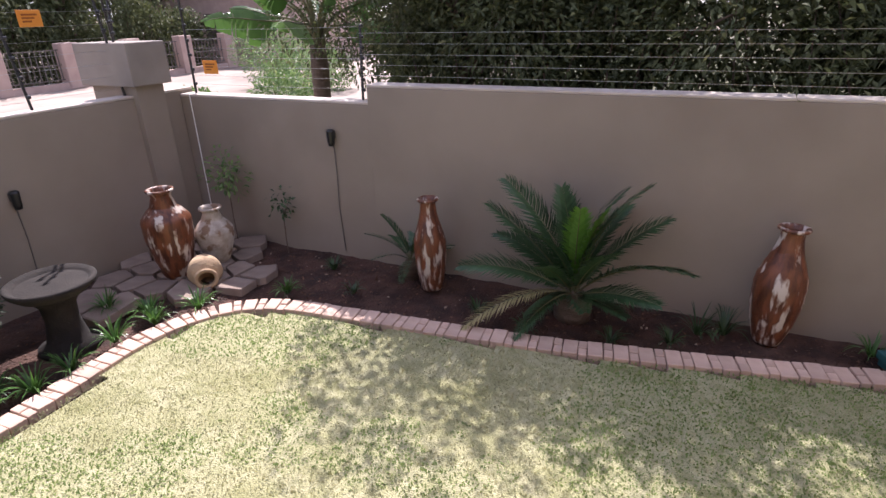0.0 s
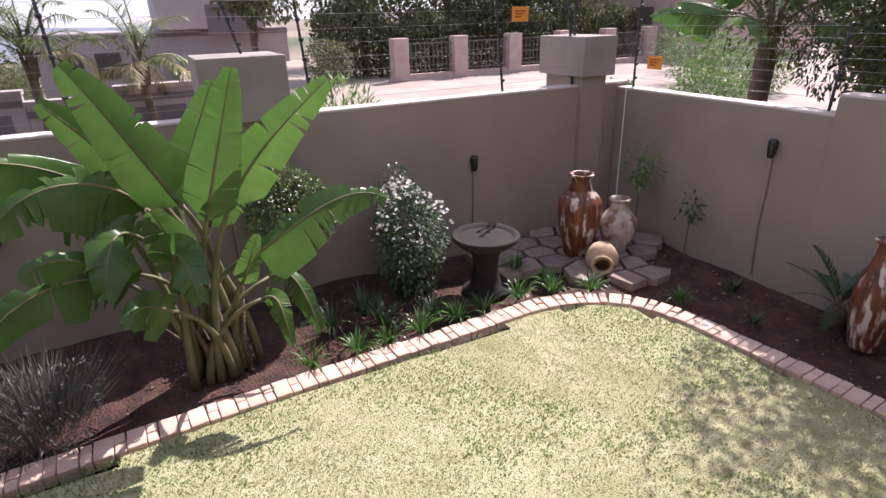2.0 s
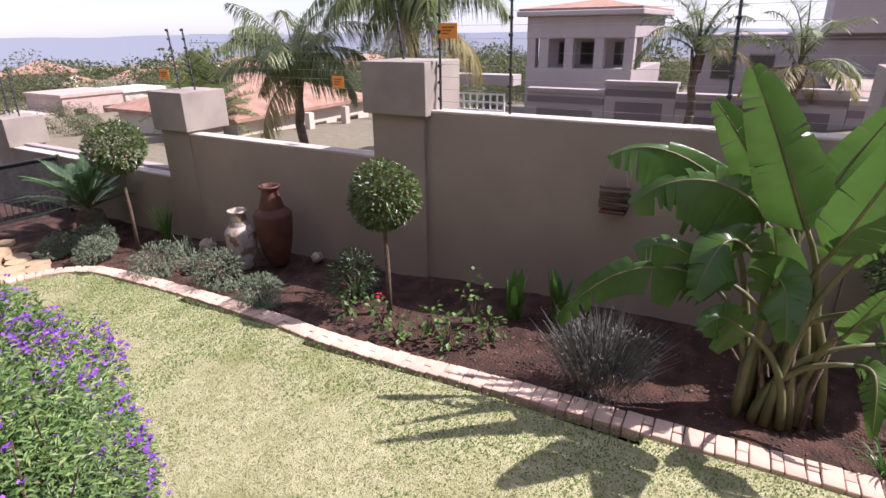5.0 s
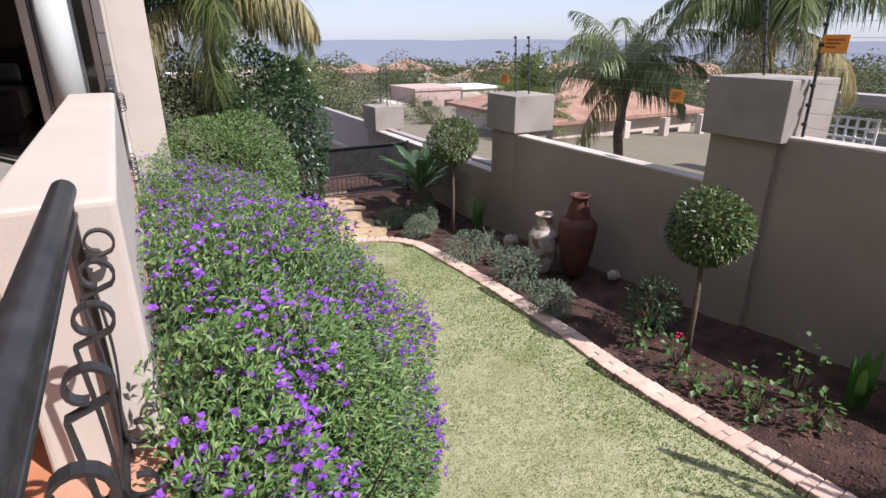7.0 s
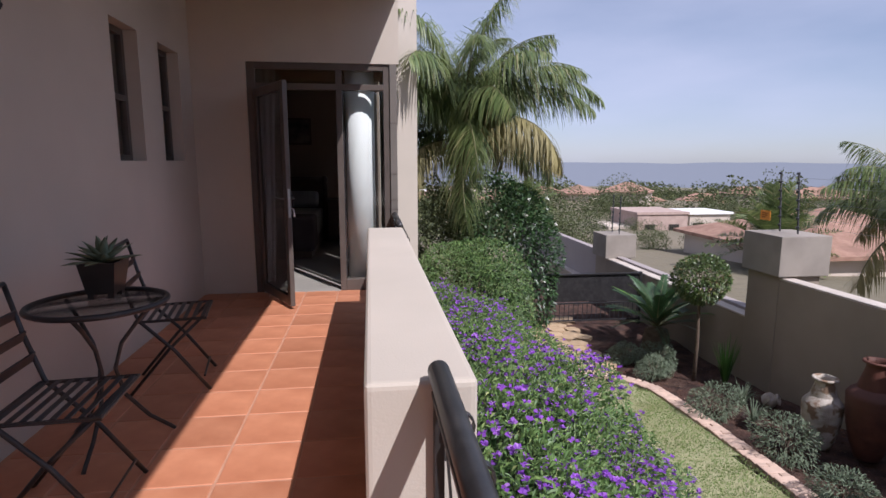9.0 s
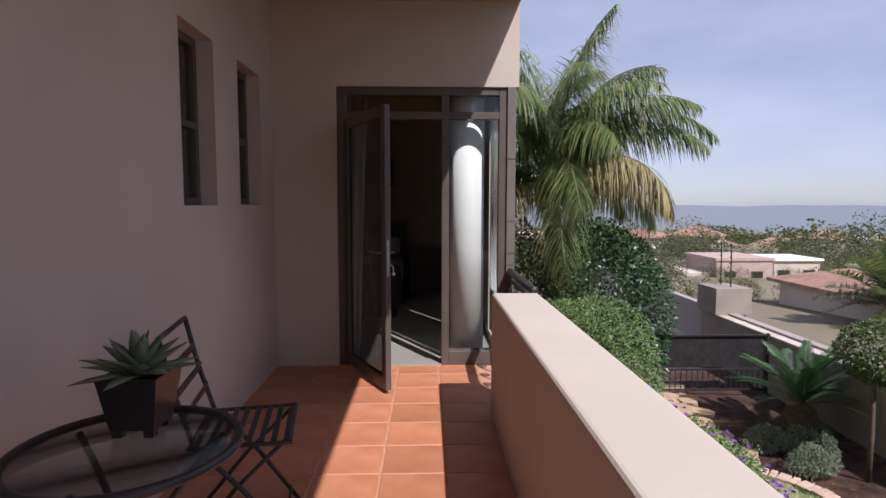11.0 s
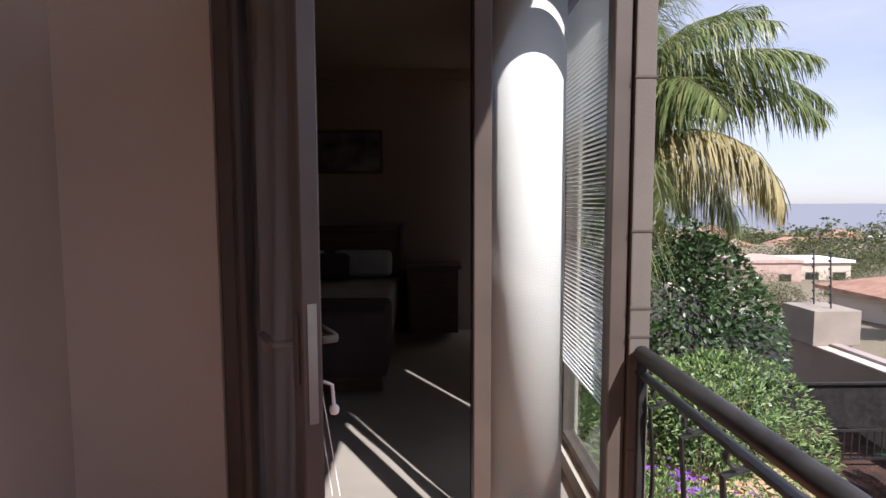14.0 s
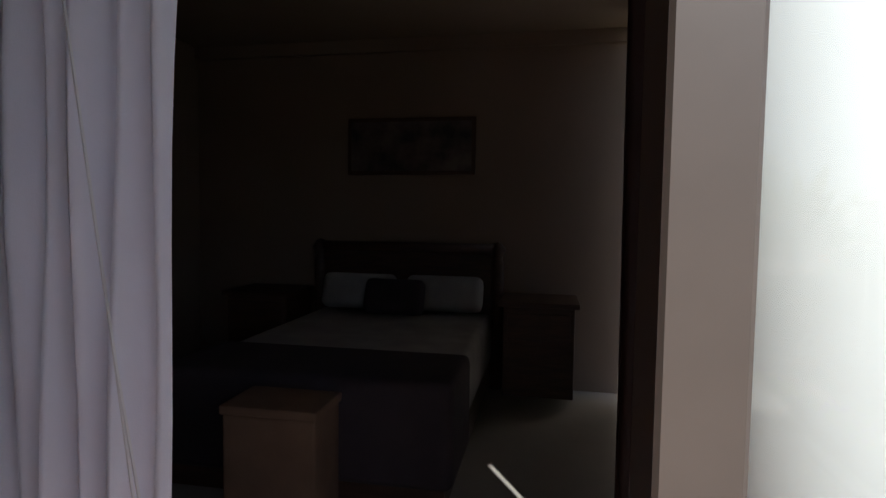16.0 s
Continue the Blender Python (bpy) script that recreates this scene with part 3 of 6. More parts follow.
def railing(name, x, y0, y1, ztop, label):
    r = thing(name, (x, y0, 0), label, "railing")
    L = y1 - y0
    bm = bmesh.new()
    tube(bm, [(0, 0, ztop), (0, .01, ztop), (0, L - .012, ztop), (0, L, ztop)], [.022, .029, .029, .022], 16)
    part("handrail", bm, M_IRON, r, "round black handrail", True)
    part("upper_bar", boxm(-.018, .018, 0, L, ztop - .075, ztop - .060, bevel=.002, seg=1), M_IRON, r)
    part("lower_bar", boxm(-.012, .012, 0, L, .07, .09, bevel=.002, seg=1), M_IRON, r)
    for yy in (.02, L - .02):
        part("post", boxm(-.014, .014, yy - .014, yy + .014, 0, ztop - .01, bevel=.002, seg=1), M_IRON, r)
    n = max(2, int(L / .19))
    bar0 = None
    for k in range(n):
        yy = .06 + (L - .12) * k / (n - 1)
        if bar0 is None:
            bm = bmesh.new()
            ribbon(bm, baluster_curve(top=ztop - .13), .024, .006)
            bar0 = part("baluster", bm, M_IRON, r)
            b = bar0
        else:
            b = new("baluster", bar0.data)
            b.parent = r
        b.location = (.012, yy, 0)
    return r


railing("balcony_railing", .785, 1.15, 2.468, .835, "black wrought iron balcony railing with scrolled balusters")
railing("balcony_railing", .87, 5.922, 6.985, .81, "short black wrought iron railing beside the door")

# ---- balcony furniture ----
def bistro_chair(at, rz, label):
    """Folding slatted iron chair; it faces along +y of its own frame."""
    t = thing("bistro_chair", at, label, "chair", "bistro chairs", rz)
    for s in (-1, 1):
        x = s * .2
        part("back_leg", tube(bmesh.new(), [(x, .2, .0), (x, .02, .26), (x, -.16, .46), (x, -.22, .66), (x, -.27, .88)], .0105, 8), M_IRON, t, "", True)
        part("front_leg", tube(bmesh.new(), [(x * .86, -.24, 0), (x * .86, -.02, .26), (x * .86, .18, .45)], .0095, 8), M_IRON, t, "", True)
    sl = None
    for k in range(8):
        b = part("seat_slat", boxm(-.2, .2, -.012, .012, 0, .006, bevel=.002, seg=1), M_IRON, t) if sl is None else new("seat_slat", sl.data)
        sl = sl or b
        b.parent = t
        b.location = (0, -.155 + .048 * k, .452)
    part("seat_rim", tube(bmesh.new(), [(-.2, -.18, .45), (.2, -.18, .45), (.21, .2, .45), (-.21, .2, .45), (-.2, -.18, .45)], .009, 6), M_IRON, t)
    for k, (y, z) in enumerate(((-.19, .57), (-.215, .66), (-.24, .75))):
        b = part("back_slat", boxm(-.2, .2, -.004, .004, -.022, .022, bevel=.002, seg=1), M_IRON, t)
        b.matrix_local = pose(0, y, z, -15)
    part("top_rail", tube(bmesh.new(), [(-.2, -.27, .88), (.2, -.27, .88)], .0105, 8), M_IRON, t)
    part("stretcher", tube(bmesh.new(), [(-.17, .17, .08), (.17, .17, .08)], .007, 6), M_IRON, t)
    return t


bistro_chair((-.60, 4.62, 0), -80, "black folding iron bistro chair with slatted seat by the wall")
bistro_chair((-.58, 3.32, 0), -86, "black folding iron bistro chair with slatted back beside the table")
tb = thing("bistro_table", (-.66, 3.83, 0), "small round glass-topped black iron bistro table", "table")
part("tabletop", lathe(bmesh.new(), [(.0, .712), (.28, .712), (.28, .718), (.0, .718)], 40), M_DARKGLASS, tb, "round glass top", True)
bm = bmesh.new()
tube(bm, [(.29 * math.cos(a), .29 * math.sin(a), .71) for a in (2 * math.pi * k / 40 for k in range(41))], .014, 8, False)
part("table_rim", bm, M_IRON, tb, "", True)
for k in range(3):
    a = .5 + k * 2.094
    c, s = math.cos(a), math.sin(a)
    pts = [(c * r0, s * r0, z) for r0, z in ((.25, .70), (.17, .62), (.075, .5), (.04, .38), (.07, .24), (.17, .1), (.26, .02), (.28, .0))]
    part("table_leg", tube(bmesh.new(), pts, .010, 8), M_IRON, tb, "", True)
pl = thing("planter", (-.67, 3.93, .741), "square black tapered planter on the table", "planter")
bm = bmesh.new()
lo = [bm.verts.new((x * .062, y * .062, 0)) for x, y in ((-1, -1), (1, -1), (1, 1), (-1, 1))]
hi = [bm.verts.new((x * .085, y * .085, .155)) for x, y in ((-1, -1), (1, -1), (1, 1), (-1, 1))]
inn = [bm.verts.new((x * .076, y * .076, .155)) for x, y in ((-1, -1), (1, -1), (1, 1), (-1, 1))]
dp = [bm.verts.new((x * .074, y * .074, .135)) for x, y in ((-1, -1), (1, -1), (1, 1), (-1, 1))]
for a, b in ((lo, hi), (hi, inn), (inn, dp)):
    for k in range(4):
        bm.faces.new((a[k], a[(k + 1) % 4], b[(k + 1) % 4], b[k]))
bm.faces.new(lo[::-1])
bm.faces.new(dp)
part("pot", bm, M_BLACK, pl)
for fx in (-.045, .045):
    for fy in (-.045, .045):
        part("foot", boxm(fx - .014, fx + .014, fy - .014, fy + .014, -.022, .0), M_BLACK, pl)
V, F = [], []
q = rng(17)
for ring, (n, el, L) in enumerate(((8, 14, .19), (8, 34, .175), (6, 56, .16), (4, 76, .16))):
    for k in range(n):
        a = 6.283 * (k + .5 * (ring % 2)) / n + q.uniform(-.1, .1)
        e = radians(el + q.uniform(-6, 6))
        d = Vector((math.cos(a) * math.cos(e), math.sin(a) * math.cos(e), math.sin(e)))
        s = Vector((-math.sin(a), math.cos(a), 0))
        up = s.cross(d) * -1
        V, F = [], []
        b = 0
        for u, w in ((0, .018), (.35, .027), (.7, .018), (1, .001)):
            c = Vector((0, 0, .14)) + d * L * u + Vector((0, 0, -.02 * u * u))
            V += [tuple(c + s * w + up * w * .35), tuple(c - up * w * .2), tuple(c - s * w + up * w * .35), tuple(c + up * w * .35)]
        for j in range(3):
            for m in range(4):
                p0, p1 = b + 4 * j + m, b + 4 * j + (m + 1) % 4
                F.append((p0, p1, p1 + 4, p0 + 4))
        quads_mesh("succulent_leaf", V, F, M_GREYLEAF, pl, "grey-green pointed leaf", True)
wl = thing("wall_lantern", (-1.1, 3.8, 2.30), "black wrought iron wall lantern on the house wall", "lamp")
part("arm", tube(bmesh.new(), [(0, 0, .12), (.1, 0, .2), (.17, 0, .12)], .012, 8), M_IRON, wl, "", True)
part("lantern_body", lathe(bmesh.new(), [(.0, -.30), (.012, -.285), (.018, -.27), (.008, -.255), (.03, -.235), (.055, -.21), (.062, -.2), (.078, .0), (.09, .01), (.05, .07), (.012, .1), (.0, .12)], 8, .17, 0), M_IRON, wl)

# ---- bedroom ----
bd = thing("bed", (-.86, 9.85, 0), "double bed with dark carved headboard and pale linen", "bed")
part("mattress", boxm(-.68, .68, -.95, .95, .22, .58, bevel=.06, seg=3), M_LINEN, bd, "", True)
part("base", boxm(-.66, .66, -.93, .93, .02, .22), M_DARKWOOD, bd)
part("throw", boxm(-.70, .70, -.97, -.40, .12, .60, bevel=.05, seg=3), M_DARKCLOTH, bd, "dark patterned throw over the foot", True)
part("headboard", boxm(-.7, .7, .95, 1.0, .1, 1.05, bevel=.015), M_DARKWOOD, bd)
part("head_rail", tube(bmesh.new(), [(-.73, .97, 1.06), (.73, .97, 1.06)], .045, 12), M_DARKWOOD, bd, "", True)
for s in (-1, 1):
    part("bed_post", lathe(bmesh.new(), [(.05, 0), (.05, .95), (.035, 1.0), (.06, 1.06), (.03, 1.11), (0, 1.12)], 14, s * .71, .97), M_DARKWOOD, bd, "", True)
for s in (-1, 1):
    p = thing("pillow", (-.86 + s * .33, 10.62, .585), "white bed pillow leaning on the headboard, darkened for the dim room", "pillow", "bed pillows")
    bm = boxm(-.29, .29, -.07, .07, .0, .27, bevel=.065, seg=3)
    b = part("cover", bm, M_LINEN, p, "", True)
    b.matrix_local = pose(0, 0, .02, -20)
p = thing("cushion", (-.86, 10.42, .585), "dark scatter cushion on the bed", "cushion")
part("cover", boxm(-.22, .22, -.06, .06, 0, .26, bevel=.055, seg=3), M_DARKCLOTH, p, "", True).matrix_local = pose(0, 0, .02, -24)
for x, lbl in ((.17, "dark wooden bedside table"), (-1.9, "dark wooden bedside table with low shelf")):
    n_ = thing("bedside_table", (x, 10.6, 0), lbl, "bedside table")
    part("body", boxm(-.24, .24, -.2, .25, .08, .70, bevel=.008), M_DARKWOOD, n_)
    part("top", boxm(-.27, .27, -.23, .26, .70, .735, bevel=.006), M_DARKWOOD, n_)
    part("drawer", boxm(-.21, .21, -.215, -.2, .46, .66, bevel=.004), M_DARKWOOD, n_)
bx = thing("storage_box", (-.86, 8.78, 0), "plain tan box at the foot of the bed", "box")
part("body", boxm(-.2, .2, -.17, .09, 0, .50, bevel=.012), M_BOXWOOD, bx)
part("lid", boxm(-.21, .21, -.18, .1, .501, .54, bevel=.01), M_BOXWOOD, bx)
pc = thing("framed_picture", (-.85, 10.86, 1.63), "wide dark panoramic picture above the bed", "picture")
part("frame", boxm(-.51, .51, 0, .03, 0, .44, bevel=.006), M_DARKWOOD, pc)
part("print", boxm(-.48, .48, -.004, 0, .03, .41), surface("dark_print", (0.02, 0.02, 0.025), (0.16, 0.13, 0.11), 5, 60, 0.5, 0.1), pc, "dark landscape print")


def curtain(name, x0, x1, y, z0, z1, mat, label, folds=7, gather=.25, seed=1):
    t = thing(name, ((x0 + x1) / 2, y, z0), label, "curtain")
    r = rng(seed)
    n, m = folds * 8, 16
    V, F = [], []
    for j in range(m + 1):
        v = j / m
        sq = 1 - gather * (1 - v) ** .7
        for i in range(n + 1):
            u = i / n
            x = x0 - (x0 + x1) / 2 + (x1 - x0) * u * sq
            yy = .045 * math.sin(u * folds * 6.283 + .5 * math.sin(3 * v + u * 5)) * (.75 + .25 * math.sin(u * 9 + seed)) + .012 * math.sin(v * 11 + u * 17)
            V.append((x, yy, (z1 - z0) * v))
    for j in range(m):
        for i in range(n):
            a = j * (n + 1) + i
            F.append((a, a + 1, a + n + 2, a + n + 1))
    quads_mesh("cloth", V, F, mat, t, "", True)
    part("rail", boxm(x0 - (x0 + x1) / 2 - .03, x1 - (x0 + x1) / 2 + .03, -.012, .012, z1 - z0, z1 - z0 + .024), M_STEEL, t)
    return t


curtain("curtain", -.84, -.345, 7.45, .02, 2.5, M_CURTAIN, "pale lilac-white curtain drawn to the door's edge", 6, .22, 2)
# The right-hand curtain hangs unlit; dark cloth stands in for its shade.
curtain("unlit_curtain", .30, .36, 7.28, .02, 2.5, M_DARKCLOTH, "unlit curtain gathered behind the mullion, coloured dark", 3, .1, 5)
cd = thing("blind_cord", (-.55, 7.28, 2.45), "thin white blind cord hanging in a loop", "cord")
for k in range(2):
    part("strand", tube(bmesh.new(), [(0, 0, 0), (.08, 0, -.7), (.17, .0, -1.35), (.22 + .02 * k, .0, -1.75), (.29 + .03 * k, 0, -2.3)], .0025, 5), M_WHITE, cd)

# ---- plant builders ----
def leaf_mesh(name, P, D, length, width, mat, parent=None, label="", droop=0.25, seed=1, kind=""):
    """Many small pointed leaves: P places, D directions, length and width per leaf or one for all."""
    r = np.random.RandomState(seed)
    P, D = np.asarray(P, float), np.asarray(D, float)
    n = len(P)
    D = D / (np.linalg.norm(D, axis=1, keepdims=True) + 1e-9)
    L = np.broadcast_to(np.asarray(length, float), (n,))[:, None]
    W = np.broadcast_to(np.asarray(width, float), (n,))[:, None]
    up = r.normal(size=(n, 3)) * 0.6 + np.array([0, 0, 1.0])
    S = np.cross(D, up)
    S /= np.linalg.norm(S, axis=1, keepdims=True) + 1e-9
    mid = P + D * L * 0.5
    tip = P + D * L - np.array([0, 0, 1.0]) * L * droop
    V = np.empty((n, 4, 3))
    V[:, 0], V[:, 1], V[:, 2], V[:, 3] = P, mid + S * W * .5, tip, mid - S * W * .5
    F = np.arange(4 * n).reshape(n, 4)
    me = bpy.data.meshes.new(name)
    me.from_pydata(V.reshape(-1, 3).tolist(), [], F.tolist())
    me.materials.append(mat)
    ob = new(name, me)
    ob.parent = parent
    return tagged(ob, label, "", "", kind)


def blob_points(n, r, seed, squash=1.0, shell=.55, lump=.18):
    """Places and outward directions in an uneven ball."""
    rs = np.random.RandomState(seed)
    d = rs.normal(size=(n, 3))
    d /= np.linalg.norm(d, axis=1, keepdims=True)
    ph = rs.rand(6) * 6
    k = 1 + lump * (np.sin(3 * d[:, 0] + ph[0] + 2 * d[:, 2]) + np.sin(4 * d[:, 1] + ph[1]) * .7 + np.sin(7 * d[:, 2] + 5 * d[:, 0] + ph[2]) * .5) * .6
    rad = r * k * (1 - shell * rs.rand(n) ** 2.2)
    P = d * rad[:, None]
    P[:, 2] *= squash
    D = d + rs.normal(size=(n, 3)) * .6
    return P, D


def strap_clump(at, n, length, width, mat, seed, name="strap_leaf_clump", label="clump of arching green strap leaves beside the kerb", group="strap-leaf clumps", spread=1.0, upright=.9):
    """Long arching leaves from one root, three joints each."""
    r = rng(seed)
    V, F = [], []
    for k in range(n):
        a = r.random() * 6.283
        L = length * (.6 + .5 * r.random())
        out = spread * (.35 + .65 * r.random())
        w = width * (.7 + .5 * r.random())
        sx, sy = -math.sin(a), math.cos(a)
        base = len(V)
        seg = 5
        for q in range(seg + 1):
            u = q / seg
            rr = .02 + L * out * u * .8
            z = L * upright * (u * 1.25 - 1.05 * u * u * out)
            ww = w * (1 - u) ** .6 * .5 + .0006
            V += [(rr * math.cos(a) + sx * ww, rr * math.sin(a) + sy * ww, z), (rr * math.cos(a) - sx * ww, rr * math.sin(a) - sy * ww, z)]
        for q in range(seg):
            b = base + 2 * q
            F.append((b, b + 1, b + 3, b + 2))
    t = thing(name, (at[0], at[1], ground_z(*at[:2]) - .01), label, "plant", group)
    quads_mesh("leaves", V, F, mat, t)
    return t


def frond(L, n, lw, ll, arch, mat_r, leafmat_, parent, name="frond", seed=0, vee=.6, droop=.5, m=None, stiff=False, fwd=.55):
    """A feather leaf: an arched midrib along x with leaflets on both sides."""
    r = rng(seed)
    V, F, MI = [], [], []

    def mid(u):
        return Vector((L * u * (1 - .12 * arch * u), 0, L * (.34 * arch ** .5 * u - .78 * arch * u * u) if arch > 0 else 0))
    seg = 10
    for q in range(seg + 1):
        p = mid(q / seg)
        w = .022 * L * .5 * (1 - .85 * q / seg)
        V += [(p.x, w, p.z), (p.x, 0, p.z + w), (p.x, -w, p.z), (p.x, 0, p.z - w * .6)]
    for q in range(seg):
        for k in range(4):
            a, b = 4 * q + k, 4 * q + (k + 1) % 4
            F.append((a, b, b + 4, a + 4))
            MI.append(0)
    for k in range(n):
        u = .16 + .84 * (k + r.random() * .6) / n
        p = mid(u)
        tg = (mid(min(1, u + .02)) - mid(u - .02)).normalized()
        env = max(.12, math.sin(math.pi * min(1, (u - .04) / 1.02)) ** .7)
        for s in (-1, 1):
            l = ll * L * env * (.8 + .35 * r.random())
            d = (tg * (fwd + .3 * u) + Vector((0, s, 0)) * (1 - .3 * u) + Vector((0, 0, vee * (r.random() - .15 if not stiff else .6)))).normalized()
            b0 = len(V)
            up = Vector((0, 0, 1))
            sd = d.cross(up).normalized() * lw * .5
            fall = droop * (.6 + .8 * r.random())
            for v, wf in ((0, .6), (.45, 1), (1, .06)):
                c = p + d * l * v * (1 - .15 * fall * v) - up * l * fall * v * v
                V += [tuple(c + sd * wf), tuple(c - sd * wf)]
            F += [(b0, b0 + 1, b0 + 3, b0 + 2), (b0 + 2, b0 + 3, b0 + 5, b0 + 4)]
            MI += [1, 1]
    ob = quads_mesh(name, [tuple(v) for v in V], F, [mat_r, leafmat_], parent)
    ob.data.polygons.foreach_set("material_index", MI)
    if m is not None:
        ob.matrix_local = m
    return ob


def palm(name, at, trunk_h, trunk_r, n, L, label, seed, dry=.15, droop=.9, leaflets=70, lw=.028, arch_lo=.35, arch_hi=1.15, ll=.24):
    r = rng(seed)
    t = thing(name, at, label, "palm tree")
    pts = [(0.03 * math.sin(2 * k), 0.03 * math.cos(k), trunk_h * k / 8 - .3 * (k == 0)) for k in range(9)]
    part("trunk", tube(bmesh.new(), pts, [trunk_r * (1.25 - .35 * k / 8 + .05 * (k % 2)) for k in range(9)], 12), M_BARK, t, "", True)
    protos = []
    for k in range(5):
        arch = arch_lo + (arch_hi - arch_lo) * k / 4
        protos.append(frond(L, leaflets, lw, ll, arch, M_PETIOLE, M_PALM, t, "frond", seed * 10 + k, .7, droop, None, False, .2))
    dryp = frond(L * .9, leaflets, lw, ll, 1.35, M_PETIOLE, M_PALMDRY, t, "frond", seed * 10 + 9, .5, 1.1)
    for k in range(n):
        u = k / (n - 1)
        az = k * 137.5 + 25 * r.random()
        el = 82 - 92 * u ** 1.1
        if u > 1 - dry:
            src, el = dryp, 6 - 22 * r.random()
        else:
            src = protos[min(4, int(u * 5))]
        used = src.get("used", 0)
        ob = src if not used else new("frond", src.data)
        src["used"] = 1
        ob.parent = t
        s = .85 + .3 * r.random()
        ob.matrix_local = pose(0, 0, trunk_h - .05, 0, 0, az) @ pose(0, 0, 0, 0, -el, 0) @ Matrix.Scale(s, 4)
    for ob in (*protos, dryp):
        if not ob.get("used"):
            bpy.data.objects.remove(ob)
    return t


def plume_frond(parent, crown, az, el0, el1, L, n, ll, lw, leafm, seed, plume=.55, hang=.9):
    """A long arching feather leaf: the midrib bends from el0 down to el1, its many thin leaflets hang by their weight."""
    r = rng(seed)
    az, el0, el1 = radians(az), radians(el0), radians(el1)
    rad = Vector((math.cos(az), math.sin(az), 0))
    side = Vector((-math.sin(az), math.cos(az), 0))
    up = Vector((0, 0, 1))
    seg = 14
    pts, p = [], Vector(crown)
    sway = r.uniform(-.25, .25)
    for q in range(seg + 1):
        u = q / seg
        e = el0 + (el1 - el0) * u ** 1.3
        pts.append(p.copy())
        p = p + (rad * math.cos(e) + up * math.sin(e) + side * sway * u * u) * (L / seg)
    V, F, MI = [], [], []
    for q, c in enumerate(pts):
        w = .024 * (1 - .9 * q / seg) + .002
        V += [tuple(c + side * w), tuple(c + up * w), tuple(c - side * w), tuple(c - up * w * .6)]
    for q in range(seg):
        for k in range(4):
            a, b = 4 * q + k, 4 * q + (k + 1) % 4
            F.append((a, b, b + 4, a + 4))
            MI.append(0)
    for k in range(n):
        u = .14 + .86 * (k + r.random()) / n
        f = min(u * seg, seg - .001)
        i = int(f)
        c = pts[i].lerp(pts[i + 1], f - i)
        tg = (pts[i + 1] - pts[i]).normalized()
        env = max(.18, math.sin(math.pi * min(1, .12 + .86 * u)) ** .6)
        for s in (-1, 1):
            l = ll * env * r.uniform(.75, 1.2)
            d = (tg * (.35 + .5 * u) + side * s * r.uniform(.6, 1.0) + up * plume * r.uniform(-.8, 1.1)).normalized()
            wd = d.cross(up)
            wd = (wd.normalized() if wd.length > .05 else side) * lw * .5
            b0 = len(V)
            g = hang * r.uniform(.6, 1.4)
            x = c.copy()
            for v, wf in enumerate((.7, 1, .75, .08)):
                V += [tuple(x + wd * wf), tuple(x - wd * wf)]
                d = (d - up * g * .42).normalized()
                x = x + d * (l / 3)
            for v in range(3):
                F.append((b0 + 2 * v, b0 + 2 * v + 1, b0 + 2 * v + 3, b0 + 2 * v + 2))
                MI.append(1)
    ob = quads_mesh("frond", V, F, [M_PETIOLE, leafm], parent)
    ob.data.polygons.foreach_set("material_index", MI)
    return ob


def plume_palm(name, at, trunk_h, trunk_r, n, L, label, seed, dry=.12, leaflets=110, ll=.55, lw=.02, hang=.9, low=-35):
    """A feather palm: ringed trunk, old leaf bases and a crown of arching plumes."""
    r = rng(seed)
    t = thing(name, at, label, "palm tree")
    pts = [(0.03 * math.sin(2 * k), 0.03 * math.cos(k), trunk_h * k / 16 - .3 * (k == 0)) for k in range(17)]
    part("trunk", tube(bmesh.new(), pts, [trunk_r * (1.2 - .3 * k / 16 + .05 * (k % 2)) for k in range(17)], 12), M_BARK, t, "", True)
    for k in range(7):
        a = k * 2.4
        part("leaf_base", tube(bmesh.new(), [(trunk_r * .8 * math.cos(a), trunk_r * .8 * math.sin(a), trunk_h - .5 + .04 * k), (trunk_r * 1.6 * math.cos(a), trunk_r * 1.6 * math.sin(a), trunk_h - .1 + .04 * k)], [.05, .02], 6), M_BARK, t, "", True)
    for k in range(n):
        u = k / (n - 1)
        az = k * 137.5 + r.uniform(-15, 15)
        isdry = u > 1 - dry
        el0 = 88 - 50 * u ** .9 if not isdry else r.uniform(-10, 35)
        el1 = 35 - 125 * u ** .6 + r.uniform(-14, 14) if not isdry else -86
        plume_frond(t, (0, 0, trunk_h - .08 + .1 * r.random()), az, el0, max(el1, -86), L * r.uniform(.85, 1.1) * (.85 if isdry else 1), leaflets, ll, lw, M_PALMDRY if isdry and k % 2 else M_PALM, seed * 100 + k, .6, hang * (1 + .5 * isdry))
    return t


